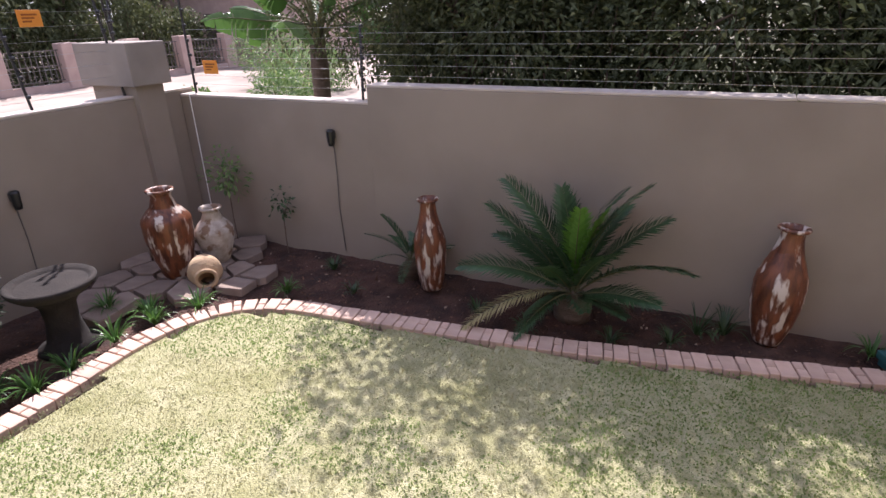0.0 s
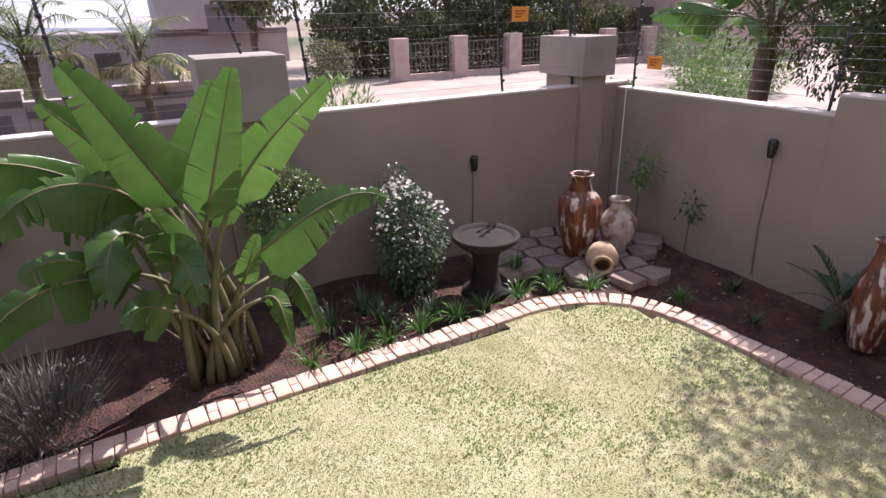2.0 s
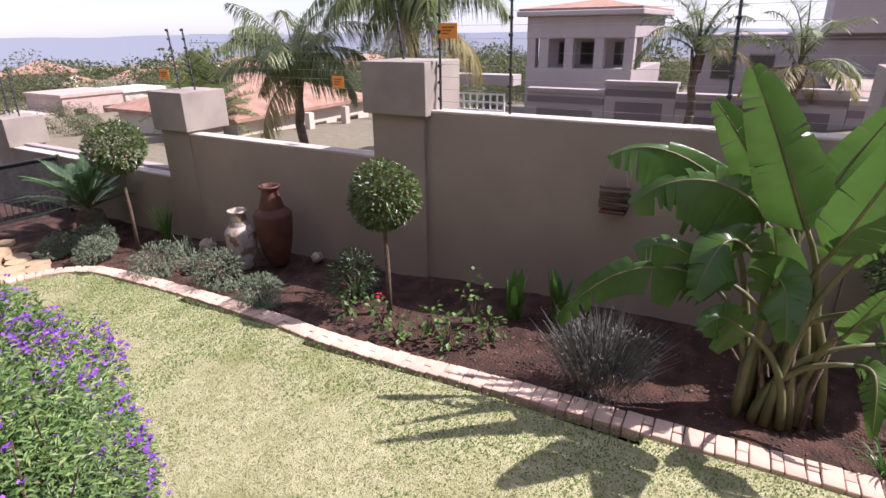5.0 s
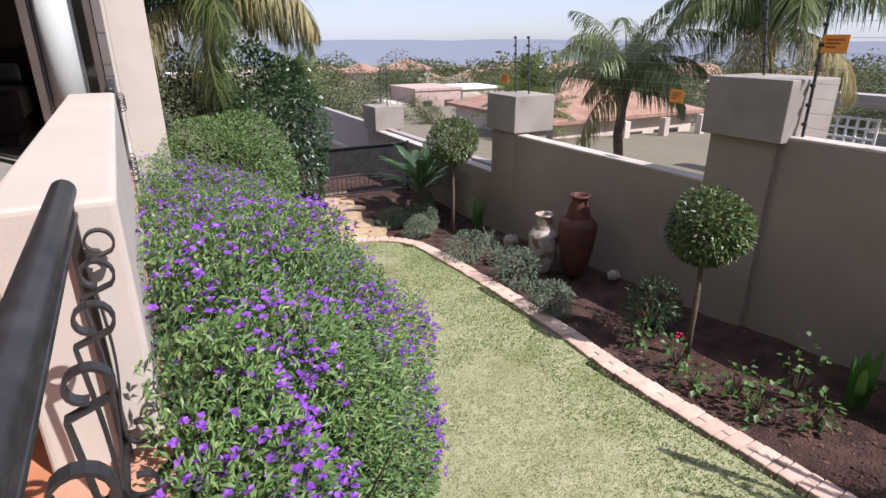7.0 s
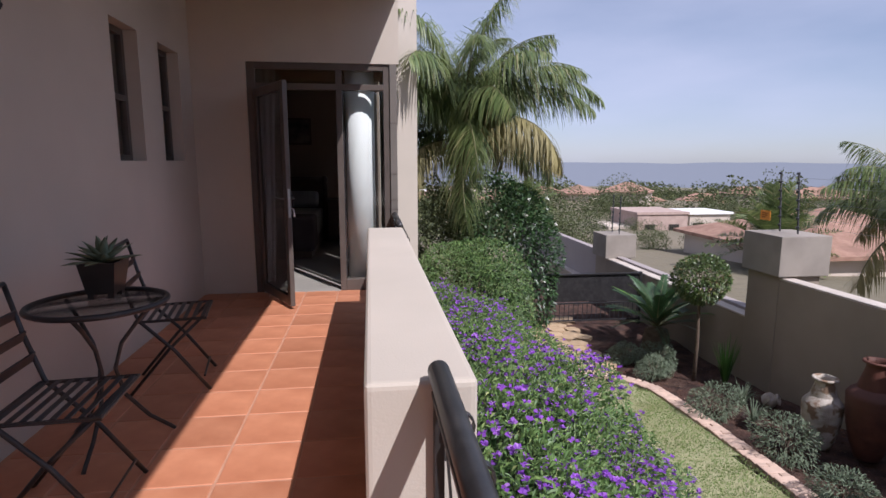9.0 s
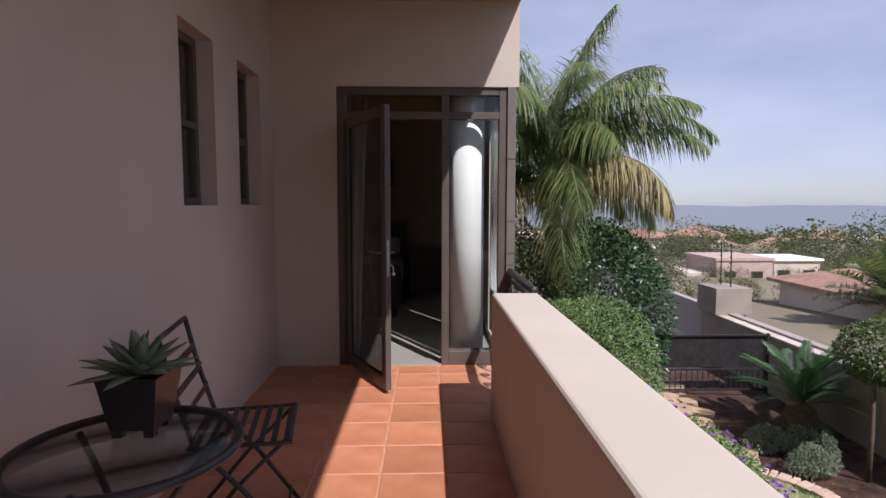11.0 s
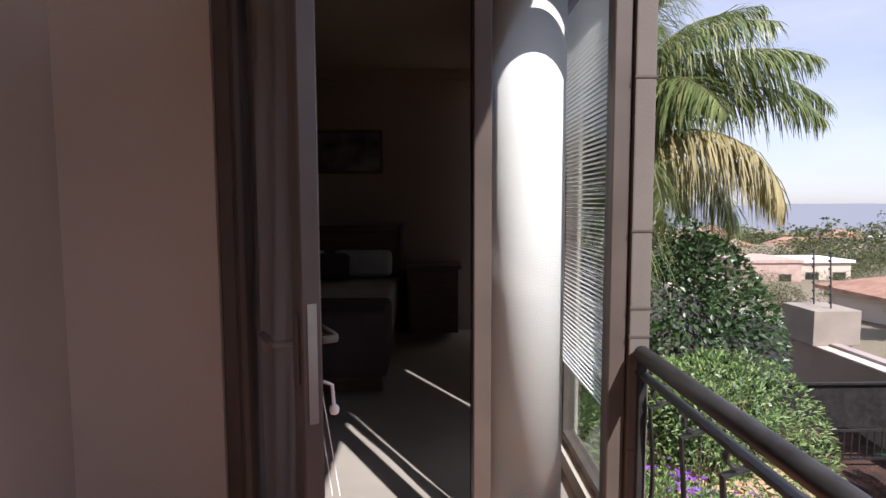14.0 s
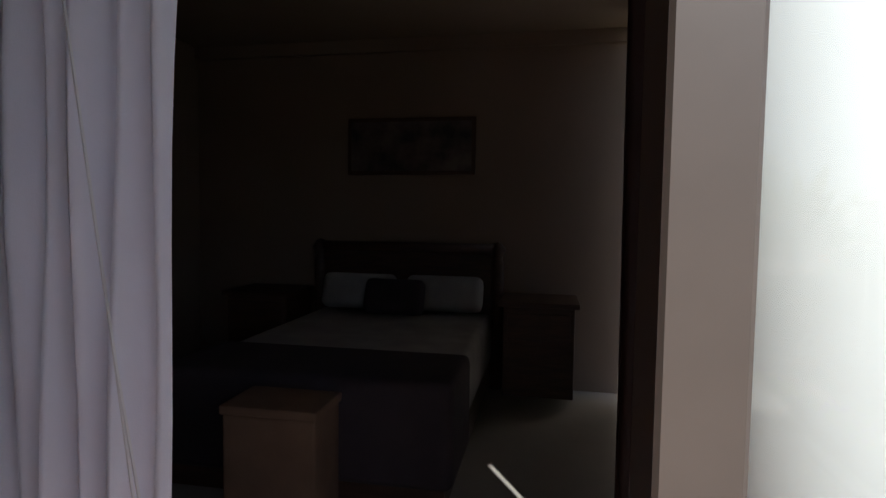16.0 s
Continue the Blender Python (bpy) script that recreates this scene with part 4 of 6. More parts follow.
def shrub(name, at, r, n, ll, lw, mat, label, seed, squash=1.0, trunk=0.0, category="shrub", shell=.55, lump=.18, group=""):
    """A leafy ball on short stems or on a trunk."""
    t = thing(name, at, label, category, group)
    if trunk:
        bm = bmesh.new()
        tube(bm, [(0, 0, -.05), (.01, .0, trunk * .5), (0, .01, trunk), (0, 0, trunk + r * .6)], [.032, .026, .022, .012], 8)
        part("trunk", bm, M_BARK, t, "", True)
    bm = bmesh.new()
    q = rng(seed)
    for k in range(9 if category != "climber" else 1):
        a, e = q.random() * 6.28, .3 + q.random()
        tip = Vector((math.cos(a) * math.cos(e), math.sin(a) * math.cos(e), math.sin(e))) * r * .8
        tube(bm, [(0, 0, trunk - .0), tuple(tip * .5 + Vector((0, 0, trunk + r * .5 * squash))), tuple(tip * .9 + Vector((0, 0, trunk + r * squash * .8)))], [.010, .006, .002], 5)
    part("framework", bm, M_BARK, t)
    P, D = blob_points(n, r, seed, squash, shell, lump)
    P[:, 2] += trunk + r * squash
    rs = np.random.RandomState(seed)
    leaf_mesh("foliage", P, D, ll * (.7 + .6 * rs.rand(n)), lw, mat, t, "", .2, seed)
    return t


# ---- kerb of clay bricks round the lawn ----
kerb = tagged(new("kerb"), "kerb of pinkish clay pavers laid in blocks and pairs", "kerb", "", "structure")
big = boxm(-.058, .058, 0, .2, -.06, .034, bevel=.005, seg=1)
half = boxm(-.034, .034, 0, .097, -.06, .034, bevel=.005, seg=1)
kb = part("brick", big, M_KERB, kerb)
kh = part("brick", half, M_KERB, kerb)
line = spline(EDGE, .0247)
q = rng(5)
first = {0: True, 1: True}
i = 0
count = 0
while i + 9 < len(line):
    for kind, step in ((0, 5), (1, 3)):
        p = line[min(i + (2 if kind == 0 else 1), len(line) - 2)]
        tg = (line[min(i + 3, len(line) - 1)] - line[i]).normalized()
        out = Vector((tg.y, -tg.x, 0))
        ang = math.degrees(math.atan2(-out.x, out.y))
        offs = (0.0,) if kind == 0 else (0.0, .102)
        if p.x < -2.2 or p.y > 8.9 and p.x < 2.8:
            i += step
            continue
        for o in offs:
            pos = p + out * o
            z = ground_z(p.x, p.y) + .004 + .012 * q.random()
            src = kb if kind == 0 else kh
            if first[kind]:
                ob = src
                first[kind] = False
            else:
                ob = new("brick", src.data)
            ob.parent = kerb
            ob.matrix_local = pose(pos.x, pos.y, z, q.uniform(-1.5, 1.5), q.uniform(-1.5, 1.5), ang + q.uniform(-2, 2))
            count += 1
        i += step

# ---- lawn blades ----
rs = np.random.RandomState(11)
n = 270000
xs, ys = rs.uniform(-1.6, 4.6, n), rs.uniform(-4.4, 8.95, n)
ex = np.array([EDGE_X.get(round(float(y), 1), -9) for y in ys])
bx = np.array(sorted([(p.x, p.y) for p in EDGE_PTS if p.y < -3.1]))
yb = np.interp(xs, bx[:, 0], bx[:, 1])
ok = (xs < ex - .01) & (ys > np.where(xs < 4.3, yb + .01, -3.0)) & ~((xs < 1.0) & (ys > -.3))
near = (xs > 1.2) | (ys < -.3)
ok &= near
xs, ys = xs[ok], ys[ok]
zs = np.array([ground_z(0, y) for y in ys]) + .008
g1 = np.array([noise.noise(Vector((x * 1.1, y * 1.1, 4))) + .5 * noise.noise(Vector((x * 3.1, y * 3.1, 9))) + .4 * noise.noise(Vector((x * 9, y * 9, 2))) for x, y in zip(xs, ys)])
edge_green = np.clip(1 - (ex[ok] - xs) / .9, 0, 1) * (ys > 1.0) + np.clip((1.5 - xs) / 2, 0, 1) * (ys < -1)
isg = (g1 + edge_green * 1.5 + rs.normal(size=len(xs)) * .07) > .16
az = rs.rand(len(xs)) * 6.283
tilt = .35 + .75 * rs.rand(len(xs))
D = np.c_[np.cos(az) * tilt, np.sin(az) * tilt, np.ones(len(xs))]
P = np.c_[xs, ys, zs]
lawn_len = .013 + .018 * rs.rand(len(xs))
leaf_mesh("lawn_grass", P[~isg], D[~isg], lawn_len[~isg], .009, M_GRASS, None, "dry straw-coloured grass blades", .15, 2, "stuff")["category"] = "grass"
leaf_mesh("lawn_grass", P[isg], D[isg], lawn_len[isg] * 1.1, .0115, M_GRASSGREEN, None, "green grass blades in patches", .15, 3, "stuff")["category"] = "grass"


# ---- litter on the beds ----
rs = np.random.RandomState(321)
n = 5200
xs = np.concatenate([rs.uniform(4.6, 6.15, n), rs.uniform(-2.2, 6.0, n)])
ys = np.concatenate([rs.uniform(-4.6, 9.2, n), rs.uniform(-4.88, -3.5, n)])
eb = np.interp(xs, bx[:, 0], bx[:, 1])
ok = np.where(np.arange(2 * n) < n, True, ys < eb - .24)
xs, ys = xs[ok], ys[ok]
P = np.c_[xs, ys, [soil_z(x, y) + .006 for x, y in zip(xs, ys)]]
a = rs.rand(len(xs)) * 6.283
D = np.c_[np.cos(a), np.sin(a), rs.uniform(-.1, .5, len(xs))]
M_LITTER = leafmat("bark_litter", (0.05, 0.024, 0.016), (0.17, 0.09, 0.055), (0.42, 0.34, 0.26), 0.9, 0.0, 6.0)
sz = .012 + .035 * rs.rand(len(xs)) ** 2
leaf_mesh("bed_litter", P, D, sz, sz * .55, M_LITTER, None, "bark chips and dry leaf litter on the soil", .05, 322, "stuff")["category"] = "litter"

# ---- jars ----
def jar(name, at, prof, mat, label, lean=(0, 0, 0), rim=True, sink=.02):
    t = thing(name, at, label, "jar", "garden jars")
    t.matrix_world = pose(at[0], at[1], at[2] - sink, *lean)
    n = len(prof)
    rn, top, rmax = prof[-1][0], prof[-1][1], max(a for a, b in prof)
    hollow = [(max(rn - .02, .012), top - .004), (max(rn - .026, .01), top * .93), (rmax * .8, top * .62), (rmax * .7, top * .3), (.02, top * .12)]
    ribbed = [(a * (1 + .010 * math.sin(b * 75)), b) for a, b in prof]
    bm = lathe(bmesh.new(), ribbed + hollow, 40, wob=.010, seed=n)
    part("body", bm, mat, t, "", True)
    if rim:
        rr, h = prof[-1]
        bm = bmesh.new()
        ring = [(rr * math.cos(a), rr * math.sin(a), h - .012) for a in (2 * math.pi * k / 24 for k in range(25))]
        tube(bm, ring, .016, 8, False)
        part("rim", bm, mat, t, "", True)
    return t


def amphora(h, r, foot, neck, shoulder=.72, nk=.94, flare=.2):
    out = []
    for k in range(37):
        u = k / 36
        if u < shoulder:
            v = u / shoulder
            rad = foot + (r - foot) * math.sin(v * math.pi / 2) ** .8
        elif u < nk:
            v = (u - shoulder) / (nk - shoulder)
            rad = r + (neck - r) * (.5 - .5 * math.cos(v * math.pi))
        else:
            rad = neck + flare * neck * ((u - nk) / (1 - nk)) ** 2
        out.append((rad, h * u))
    return out


GJ = lambda x, y: ground_z(x, y)
jar("tall_jar", (5.37, -3.72, GJ(5.4, -3.7)), amphora(1.0, .245, .11, .095, .66, .9, .3), M_JARBROWN, "tall brown glazed jar with pale drips on flagstones")
jar("white_jar", (5.18, -4.13, GJ(5.2, -4.1)), amphora(.70, .205, .05, .085, .62, .9, .25), M_JARPALE, "pale weathered clay jar on flagstones")
lj = jar("small_jar", (4.93, -3.60, GJ(4.9, -3.5) + .17), amphora(.36, .17, .10, .085, .55), M_SANDSTONE, "small ochre jar lying on its side on flagstones")
lj.matrix_world = pose(5.06, -3.80, GJ(4.9, -3.5) + .175, -97, 0, 50)
jar("tall_jar", (2.72, -4.52, GJ(2.7, -4.5)), amphora(.95, .160, .10, .075, .48), M_JARBROWN, "tall slim brown glazed jar in the soil bed", (0, 1, 0))
jar("tall_jar", (-.27, -4.66, GJ(-.3, -4.7)), amphora(1.0, .19, .095, .085, .5), M_JARBROWN, "leaning brown jar with whitewashed lower half in the bed", (2, -1.5, 0))
jar("tall_jar", (5.78, 5.95, GJ(5.8, 5.9)), amphora(1.08, .245, .11, .075, .64, .82, .65), M_JARRED, "large rust-red jar with flared neck by the wall")
jar("pale_jar", (5.52, 6.3, GJ(5.5, 6.3)), amphora(.80, .20, .11, .085, .6, .86, .35), M_JARPALE, "pale earthenware jar with open mouth by the wall")
for x, y, k, lbl in ((6.0, 5.55, .07, "small broken pale pot lying in the bed"), (5.75, 7.5, .10, "small pale stone ornament in the bed")):
    o = jar("small_pot", (x, y, GJ(x, y) + k * .6), amphora(k * 2, k, k * .6, k * .5, .5), M_JARPALE, lbl, (70, 10, 40))

# teal cover lying in the back bed
M_TEAL = surface("teal_plastic", (0.012, 0.07, 0.075), (0.02, 0.095, 0.10), 6, 90, 0.45, 0.2, 0.002)
tc = thing("plastic_cover", (-1.28, -4.55, ground_z(-1.2, -4.5) - .01), "small teal plastic cover lying in the soil bed", "cover", "", 24)
part("lid", boxm(-.24, .24, -.17, .17, .05, .12, bevel=.02), M_TEAL, tc)
part("skirt", boxm(-.22, .22, -.15, .15, 0, .052, bevel=.008), M_TEAL, tc)

# ---- flagstones in the corner ----
fs = tagged(new("flagstone_patch"), "patch of irregular brown flagstones in the corner", "paving", "", "structure")
q = rng(21)


def cell(c, others, gap=.014, size=.42):
    """The polygon of points nearer to c than to the others, pulled in by half a joint."""
    poly = [Vector((sx * size, sy * size)) for sx, sy in ((-1, -1), (1, -1), (1, 1), (-1, 1))]
    for o in others:
        d = Vector((o[0] - c[0], o[1] - c[1]))
        if d.length < 1e-6 or d.length > 1.2:
            continue
        n, lim = d.normalized(), d.length / 2 - gap
        out = []
        for i, v in enumerate(poly):
            w_ = poly[(i + 1) % len(poly)]
            dv, dw = v.dot(n) - lim, w_.dot(n) - lim
            if dv <= 0:
                out.append(v)
            if dv * dw < 0:
                out.append(v.lerp(w_, dv / (dv - dw)))
        poly = out
    return poly


seeds = [(4.5 + gx * .37 + q.uniform(-.11, .11) + (gy % 2) * .16, -4.75 + gy * .34 + q.uniform(-.1, .1)) for gx in range(-1, 6) for gy in range(-1, 6)]
for cx, cy in seeds:
    if not (4.45 < cx < 6.1 and cy > -4.85 and cx + cy < 2.7 and cx - cy > 7.95 and (cx - 6.3) ** 2 + (cy + 4.94) ** 2 < 4.6) or (cx < 5.0 and cy < -4.2):
        continue
    ring = cell((cx, cy), seeds)
    m = len(ring)
    if m < 3:
        continue
    ring = [v * q.uniform(.93, 1.0) for v in ring]
    bm = bmesh.new()
    lo = [bm.verts.new((v.x, v.y, -.06)) for v in ring]
    hi = [bm.verts.new((v.x * .99, v.y * .99, .016)) for v in ring]
    top = [bm.verts.new((v.x * .95, v.y * .95, .024)) for v in ring]
    for a, b in ((lo, hi), (hi, top)):
        for k in range(m):
            bm.faces.new((a[k], a[(k + 1) % m], b[(k + 1) % m], b[k]))
    bm.faces.new(top)
    slab = part("flagstone", bm, M_STONE, fs)
    slab.matrix_local = pose(cx, cy, ground_z(cx, cy) + .02, q.uniform(-1.5, 1.5), q.uniform(-1.5, 1.5), 0)
# sandy path by the gate
ps = tagged(new("stone_path"), "path of sandy yellow stones leading to the gate", "path", "", "structure")
for gx in range(7):
    for gy in range(12):
        cx, cy = 2.6 + gx * .33 + q.uniform(-.06, .06) + (gy % 2) * .14, 9.15 + gy * .27 + q.uniform(-.05, .05)
        if cx > 4.25 + .14 * (cy - 9) + .1 or cx < 3.0:
            continue
        bm = bmesh.new()
        m = 7
        r0 = .165 + q.random() * .03
        ring = [(r0 * (1 + q.uniform(-.2, .15)) * math.cos(a), r0 * (1 + q.uniform(-.2, .15)) * math.sin(a)) for a in (6.283 * k / m for k in range(m))]
        lo = [bm.verts.new((x, y, -.05)) for x, y in ring]
        hi = [bm.verts.new((x * .97, y * .97, .03)) for x, y in ring]
        for k in range(m):
            bm.faces.new((lo[k], lo[(k + 1) % m], hi[(k + 1) % m], hi[k]))
        bm.faces.new(hi)
        s = part("stone", bm, M_SANDSTONE, ps)
        s.matrix_local = pose(cx, cy, ground_z(cx, cy) - .015, q.uniform(-2, 2), q.uniform(-2, 2), q.uniform(0, 60))

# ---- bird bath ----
bb = thing("bird_bath", (5.22, -2.40, ground_z(5.2, -2.4) - .07), "concrete bird bath with a wide shallow bowl, coloured near-black for shade", "bird bath")
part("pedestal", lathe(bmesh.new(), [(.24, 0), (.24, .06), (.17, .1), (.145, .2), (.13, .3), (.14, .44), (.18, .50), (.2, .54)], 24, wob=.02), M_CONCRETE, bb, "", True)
part("bowl", lathe(bmesh.new(), [(.16, .52), (.26, .55), (.33, .61), (.345, .65), (.325, .665), (.29, .635), (.2, .59), (.02, .58)], 36, wob=.012), M_CONCRETE, bb, "shallow bowl with a rounded rim", True)
part("gravel", lathe(bmesh.new(), [(.29, .625), (.2, .632), (.0, .636)], 30, wob=.01), M_CONCRETE, bb, "dark gravel in the bowl")


# ---- wall lamps with cables ----
def wall_lamp(at, rz, foot, label="small dark bulkhead garden lamp on the wall with hanging cable"):
    t = thing("garden_wall_lamp", at, label, "lamp", "garden wall lamps", rz)
    part("body", lathe(bmesh.new(), [(.03, -.1), (.038, -.06), (.042, .04), (.046, .06), (.03, .075)], 12, 0, -.05), M_BLACK, t, "", True)
    part("bracket", boxm(-.03, .03, -.02, 0, -.03, .05, bevel=.004, seg=1), M_BLACK, t)
    part("cable", tube(bmesh.new(), [(0, -.012, -.08), (.008, -.012, -.4), (-.006, -.012, -.8), (.02, -.012, foot - at[2])], .006, 5), M_GREY, t)
    return t


wall_lamp((WX, -2.83, -.42), -90, -1.46)
wall_lamp((4.05, WY, -.12), 180, -1.46)
wall_lamp((-1.15, WY + .012, -.35), 180, -1.46)
# hanging feeder of sticks
hf = thing("stick_feeder", (WX - .06, 1.73, -.40), "bird feeder of stacked sticks hanging on the wall", "bird feeder")
q = rng(3)
for k in range(7):
    part("stick", tube(bmesh.new(), [(-.02 - .02 * (k % 2), -.15 + .02 * q.random(), .16 - .033 * k), (-.03, .15 - .02 * q.random(), .155 - .033 * k + q.uniform(-.02, .02))], .014, 7), M_BARK, hf, "", True)
part("tray", boxm(-.08, .03, -.12, .12, -.09, -.065, bevel=.004, seg=1), M_JARRED, hf)
part("wire", tube(bmesh.new(), [(0, -.12, .15), (.03, 0, .62), (0, .12, .15)], .003, 5), M_WIRE, hf)

# ---- giant strelitzia ----
sb = (5.05, .16, ground_z(5, 0))
st = thing("giant_strelitzia", sb, "giant strelitzia with tall torn paddle leaves beside the wall", "plant")


def paddle_leaf(plant, root, base, tip, width, bow, seed, mat=None, tear=.3, face=(-1, 0, .35), fold=.35, limp=.2):
    """A stalk from root to base and a paddle blade from base to tip, split into strips along its midrib.
    bow lifts the blade's middle, fold raises its halves, limp lets the torn strips hang."""
    r = rng(seed)
    root, base, tip, face = Vector(root), Vector(base), Vector(tip), Vector(face).normalized()
    rise = Vector((0, 0, (base - root).length * .55))
    bm = bmesh.new()
    stalk = [root * (1 - u) ** 2 + (root + rise + (base - root) * .12) * 2 * u * (1 - u) + base * u * u for u in (k / 9 for k in range(10))]
    tube(bm, [tuple(p) for p in stalk], [.036 - .021 * k / 9 for k in range(10)], 8)
    part("petiole", bm, M_PETIOLE, plant, "", True)
    lead = (stalk[-1] - stalk[-2]).normalized()
    L = (tip - base).length
    c1 = base + lead * L * .34
    c2 = tip.lerp(base, .32) + Vector((0, 0, bow))

    def spine(u):
        return base * (1 - u) ** 3 + c1 * 3 * u * (1 - u) ** 2 + c2 * 3 * u * u * (1 - u) + tip * u ** 3

    V, F = [], []
    for s in (-1, 1):
        cuts = [0.0]
        while cuts[-1] < .97:
            cuts.append(min(1.0, cuts[-1] + (r.uniform(.035, .09) if r.random() < tear else r.uniform(.14, .42))))
        for a, b in zip(cuts, cuts[1:]):
            hang = limp * r.uniform(.4, 1.5)
            slip = r.uniform(-.03, .03)
            rows = max(2, int((b - a) / .03) + 1)
            gap = min(.004 + .04 * tear * r.random(), (b - a) * .3)
            start = len(V)
            for i in range(rows + 1):
                v = a + (b - a) * i / rows
                for e in (0, .3, .6, .85, 1.0):
                    ve = v + ((a + b) / 2 - v) * min(1, 2 * gap / (b - a)) * e ** 1.5
                    pc = spine(min(1, max(0, v)))
                    tg = (spine(min(1, v + .01)) - spine(max(0, v - .01))).normalized()
                    sd = tg.cross(face).normalized() * s
                    nr = sd.cross(tg).normalized() * s
                    w = width * .5 * min(1, (ve / .10) ** .6) * (1 - max(0, ve - .3) / .7 * .96) ** .55 if ve > 0 else .002
                    c = pc + sd * w * e + tg * (w * e * (.22 + slip) + L * (ve - v)) - nr * w * e * fold * (1 - .45 * e)
                    c.z -= w * e * e * hang
                    c += nr * .006 * math.sin(v * 90) * e
                    V.append(tuple(c))
            for i in range(rows):
                for e in range(4):
                    q0 = start + i * 5 + e
                    F.append((q0, q0 + 1, q0 + 6, q0 + 5) if s > 0 else (q0, q0 + 5, q0 + 6, q0 + 1))
    bm = bmesh.new()
    vs = [bm.verts.new(v) for v in V]
    for f in F:
        bm.faces.new([vs[i] for i in f])
    bmesh.ops.remove_doubles(bm, verts=bm.verts, dist=.0008)
    ob = part("blade", bm, mat or M_STREL, plant, "", True)
    bm = bmesh.new()
    tube(bm, [tuple(spine(k / 12)) for k in range(13)], [.014 - .012 * k / 12 for k in range(13)], 6)
    part("midrib", bm, M_PETIOLE, ob, "", True)
    return ob


# blade base, tip, width, bow, tear, limp, fold, in the plant's own frame
SO = Vector(sb)
PADDLES = (((4.86, .26, -.02), (4.42, .70, .95), .40, .05, .25, .05, .30), ((4.95, .42, .05), (4.55, .86, .76), .30, .04, .2, .05, .3),
           ((4.75, .13, -.12), (4.40, -.15, .89), .34, .02, .1, .04, .45), ((4.8, -.05, -.05), (4.40, -.72, .78), .36, .06, .45, .12, .3),
           ((4.7, -.12, -.42), (4.55, -1.14, -.13), .34, .34, .75, .55, .25), ((4.7, -.02, -.62), (4.62, -.17, -.24), .17, .02, .0, .05, .5),
           ((5.35, .18, .05), (5.35, -.12, .74), .32, .02, .2, .1, .3), ((5.0, .55, .0), (4.62, 1.45, .36), .42, .34, .85, .9, .1),
           ((4.9, .5, -.02), (4.62, 1.27, .06), .40, .36, .8, .8, .1), ((4.85, .55, -.2), (4.45, .80, -.42), .40, .30, .5, .5, .3),
           ((4.85, .62, -.45), (4.55, 1.2, -.22), .36, .22, .4, .5, .2), ((4.8, .68, -.50), (4.45, 1.66, -.82), .32, .46, .7, .6, .15),
           ((4.75, .38, -.38), (4.32, .28, -.52), .36, .30, .5, .5, .3), ((4.7, .45, -.72), (4.4, .72, -.62), .32, .2, .3, .5, .3),
           ((5.0, -.25, -.75), (4.72, -.55, -1.2), .24, .3, .8, .6, .2), ((4.85, -.15, -.85), (4.62, -.3, -1.2), .2, .24, .6, .4, .3),
           ((5.1, .7, -.1), (5.0, 1.3, .15), .36, .2, .6, .6, .2), ((5.2, .35, .1), (5.15, .62, .62), .34, .04, .3, .1, .3),
           ((4.9, .32, -.5), (4.6, .45, .05), .34, .04, .2, .2, .4), ((5.15, .1, -.3), (5.05, -.35, .2), .30, .05, .3, .3, .3))
for k, (b_, t_, w_, bow, tear, limp, fold) in enumerate(PADDLES):
    q = rng(900 + k)
    paddle_leaf(st, (q.uniform(-.16, .14), q.uniform(-.28, .28), -.02), Vector(b_) - SO, Vector(t_) - SO, w_, bow, 40 + k, None, tear, (-1, .05, .4), fold, limp)
# fallen base sheaths
q = rng(8)
for k in range(14):
    a = q.uniform(0, 6.28)
    f = q.uniform(.5, 1.2)
    bm = tube(bmesh.new(), [(.13 * f * math.cos(a), .24 * f * math.sin(a), -.03), (.12 * f * math.cos(a), .22 * f * math.sin(a), .25), (.17 * f * math.cos(a + .3), .34 * f * math.sin(a), .45 + .35 * q.random())], [.028, .022, .006], 7)
    part("sheath", bm, M_BARK, st, "dry brown leaf sheath at the base", True)

# ---- cycad by the back wall ----
cy = thing("cycad", (1.3, -4.52, ground_z(1.3, -4.5)), "dark green cycad with arching feather fronds in the bed", "cycad")
part("trunk", lathe(bmesh.new(), [(.17, -.05), (.18, .05), (.16, .14), (.1, .2), (.0, .22)], 18, wob=.05), M_BARK, cy, "", True)
q = rng(31)
for k, (az, el, L, young) in enumerate(((12, 40, 1.2, 0), (4, 56, 1.3, 0), (-35, 76, 1.05, 0), (205, 70, 1.15, 0), (178, 62, 1.3, 0), (170, 30, 1.2, 0), (28, 20, 1.15, 0), (72, 36, .85, 0), (128, 42, 1.0, 0), (102, 16, .75, 0), (152, 14, .95, 0),
                                        (48, 58, .95, 0), (98, 72, .95, 1), (148, 64, 1.0, 1), (-60, 62, 1.0, 0), (232, 52, 1.0, 0), (190, 44, 1.15, 0), (60, 10, .8, 0), (-15, 30, 1.0, 0), (140, 4, .7, 0))):
    f = frond(L * .98, 62, .017, .215, q.uniform(.3, .6) if not young else .25, M_PETIOLE, M_CYCADNEW if young else M_CYCAD, cy, "frond", 300 + k, .6, .3, None, True)
    f.matrix_local = pose(0, 0, .16, 0, 0, az + q.uniform(-5, 5)) @ pose(0, 0, 0, q.uniform(-25, 25), -min(el + 9, 80), 0)
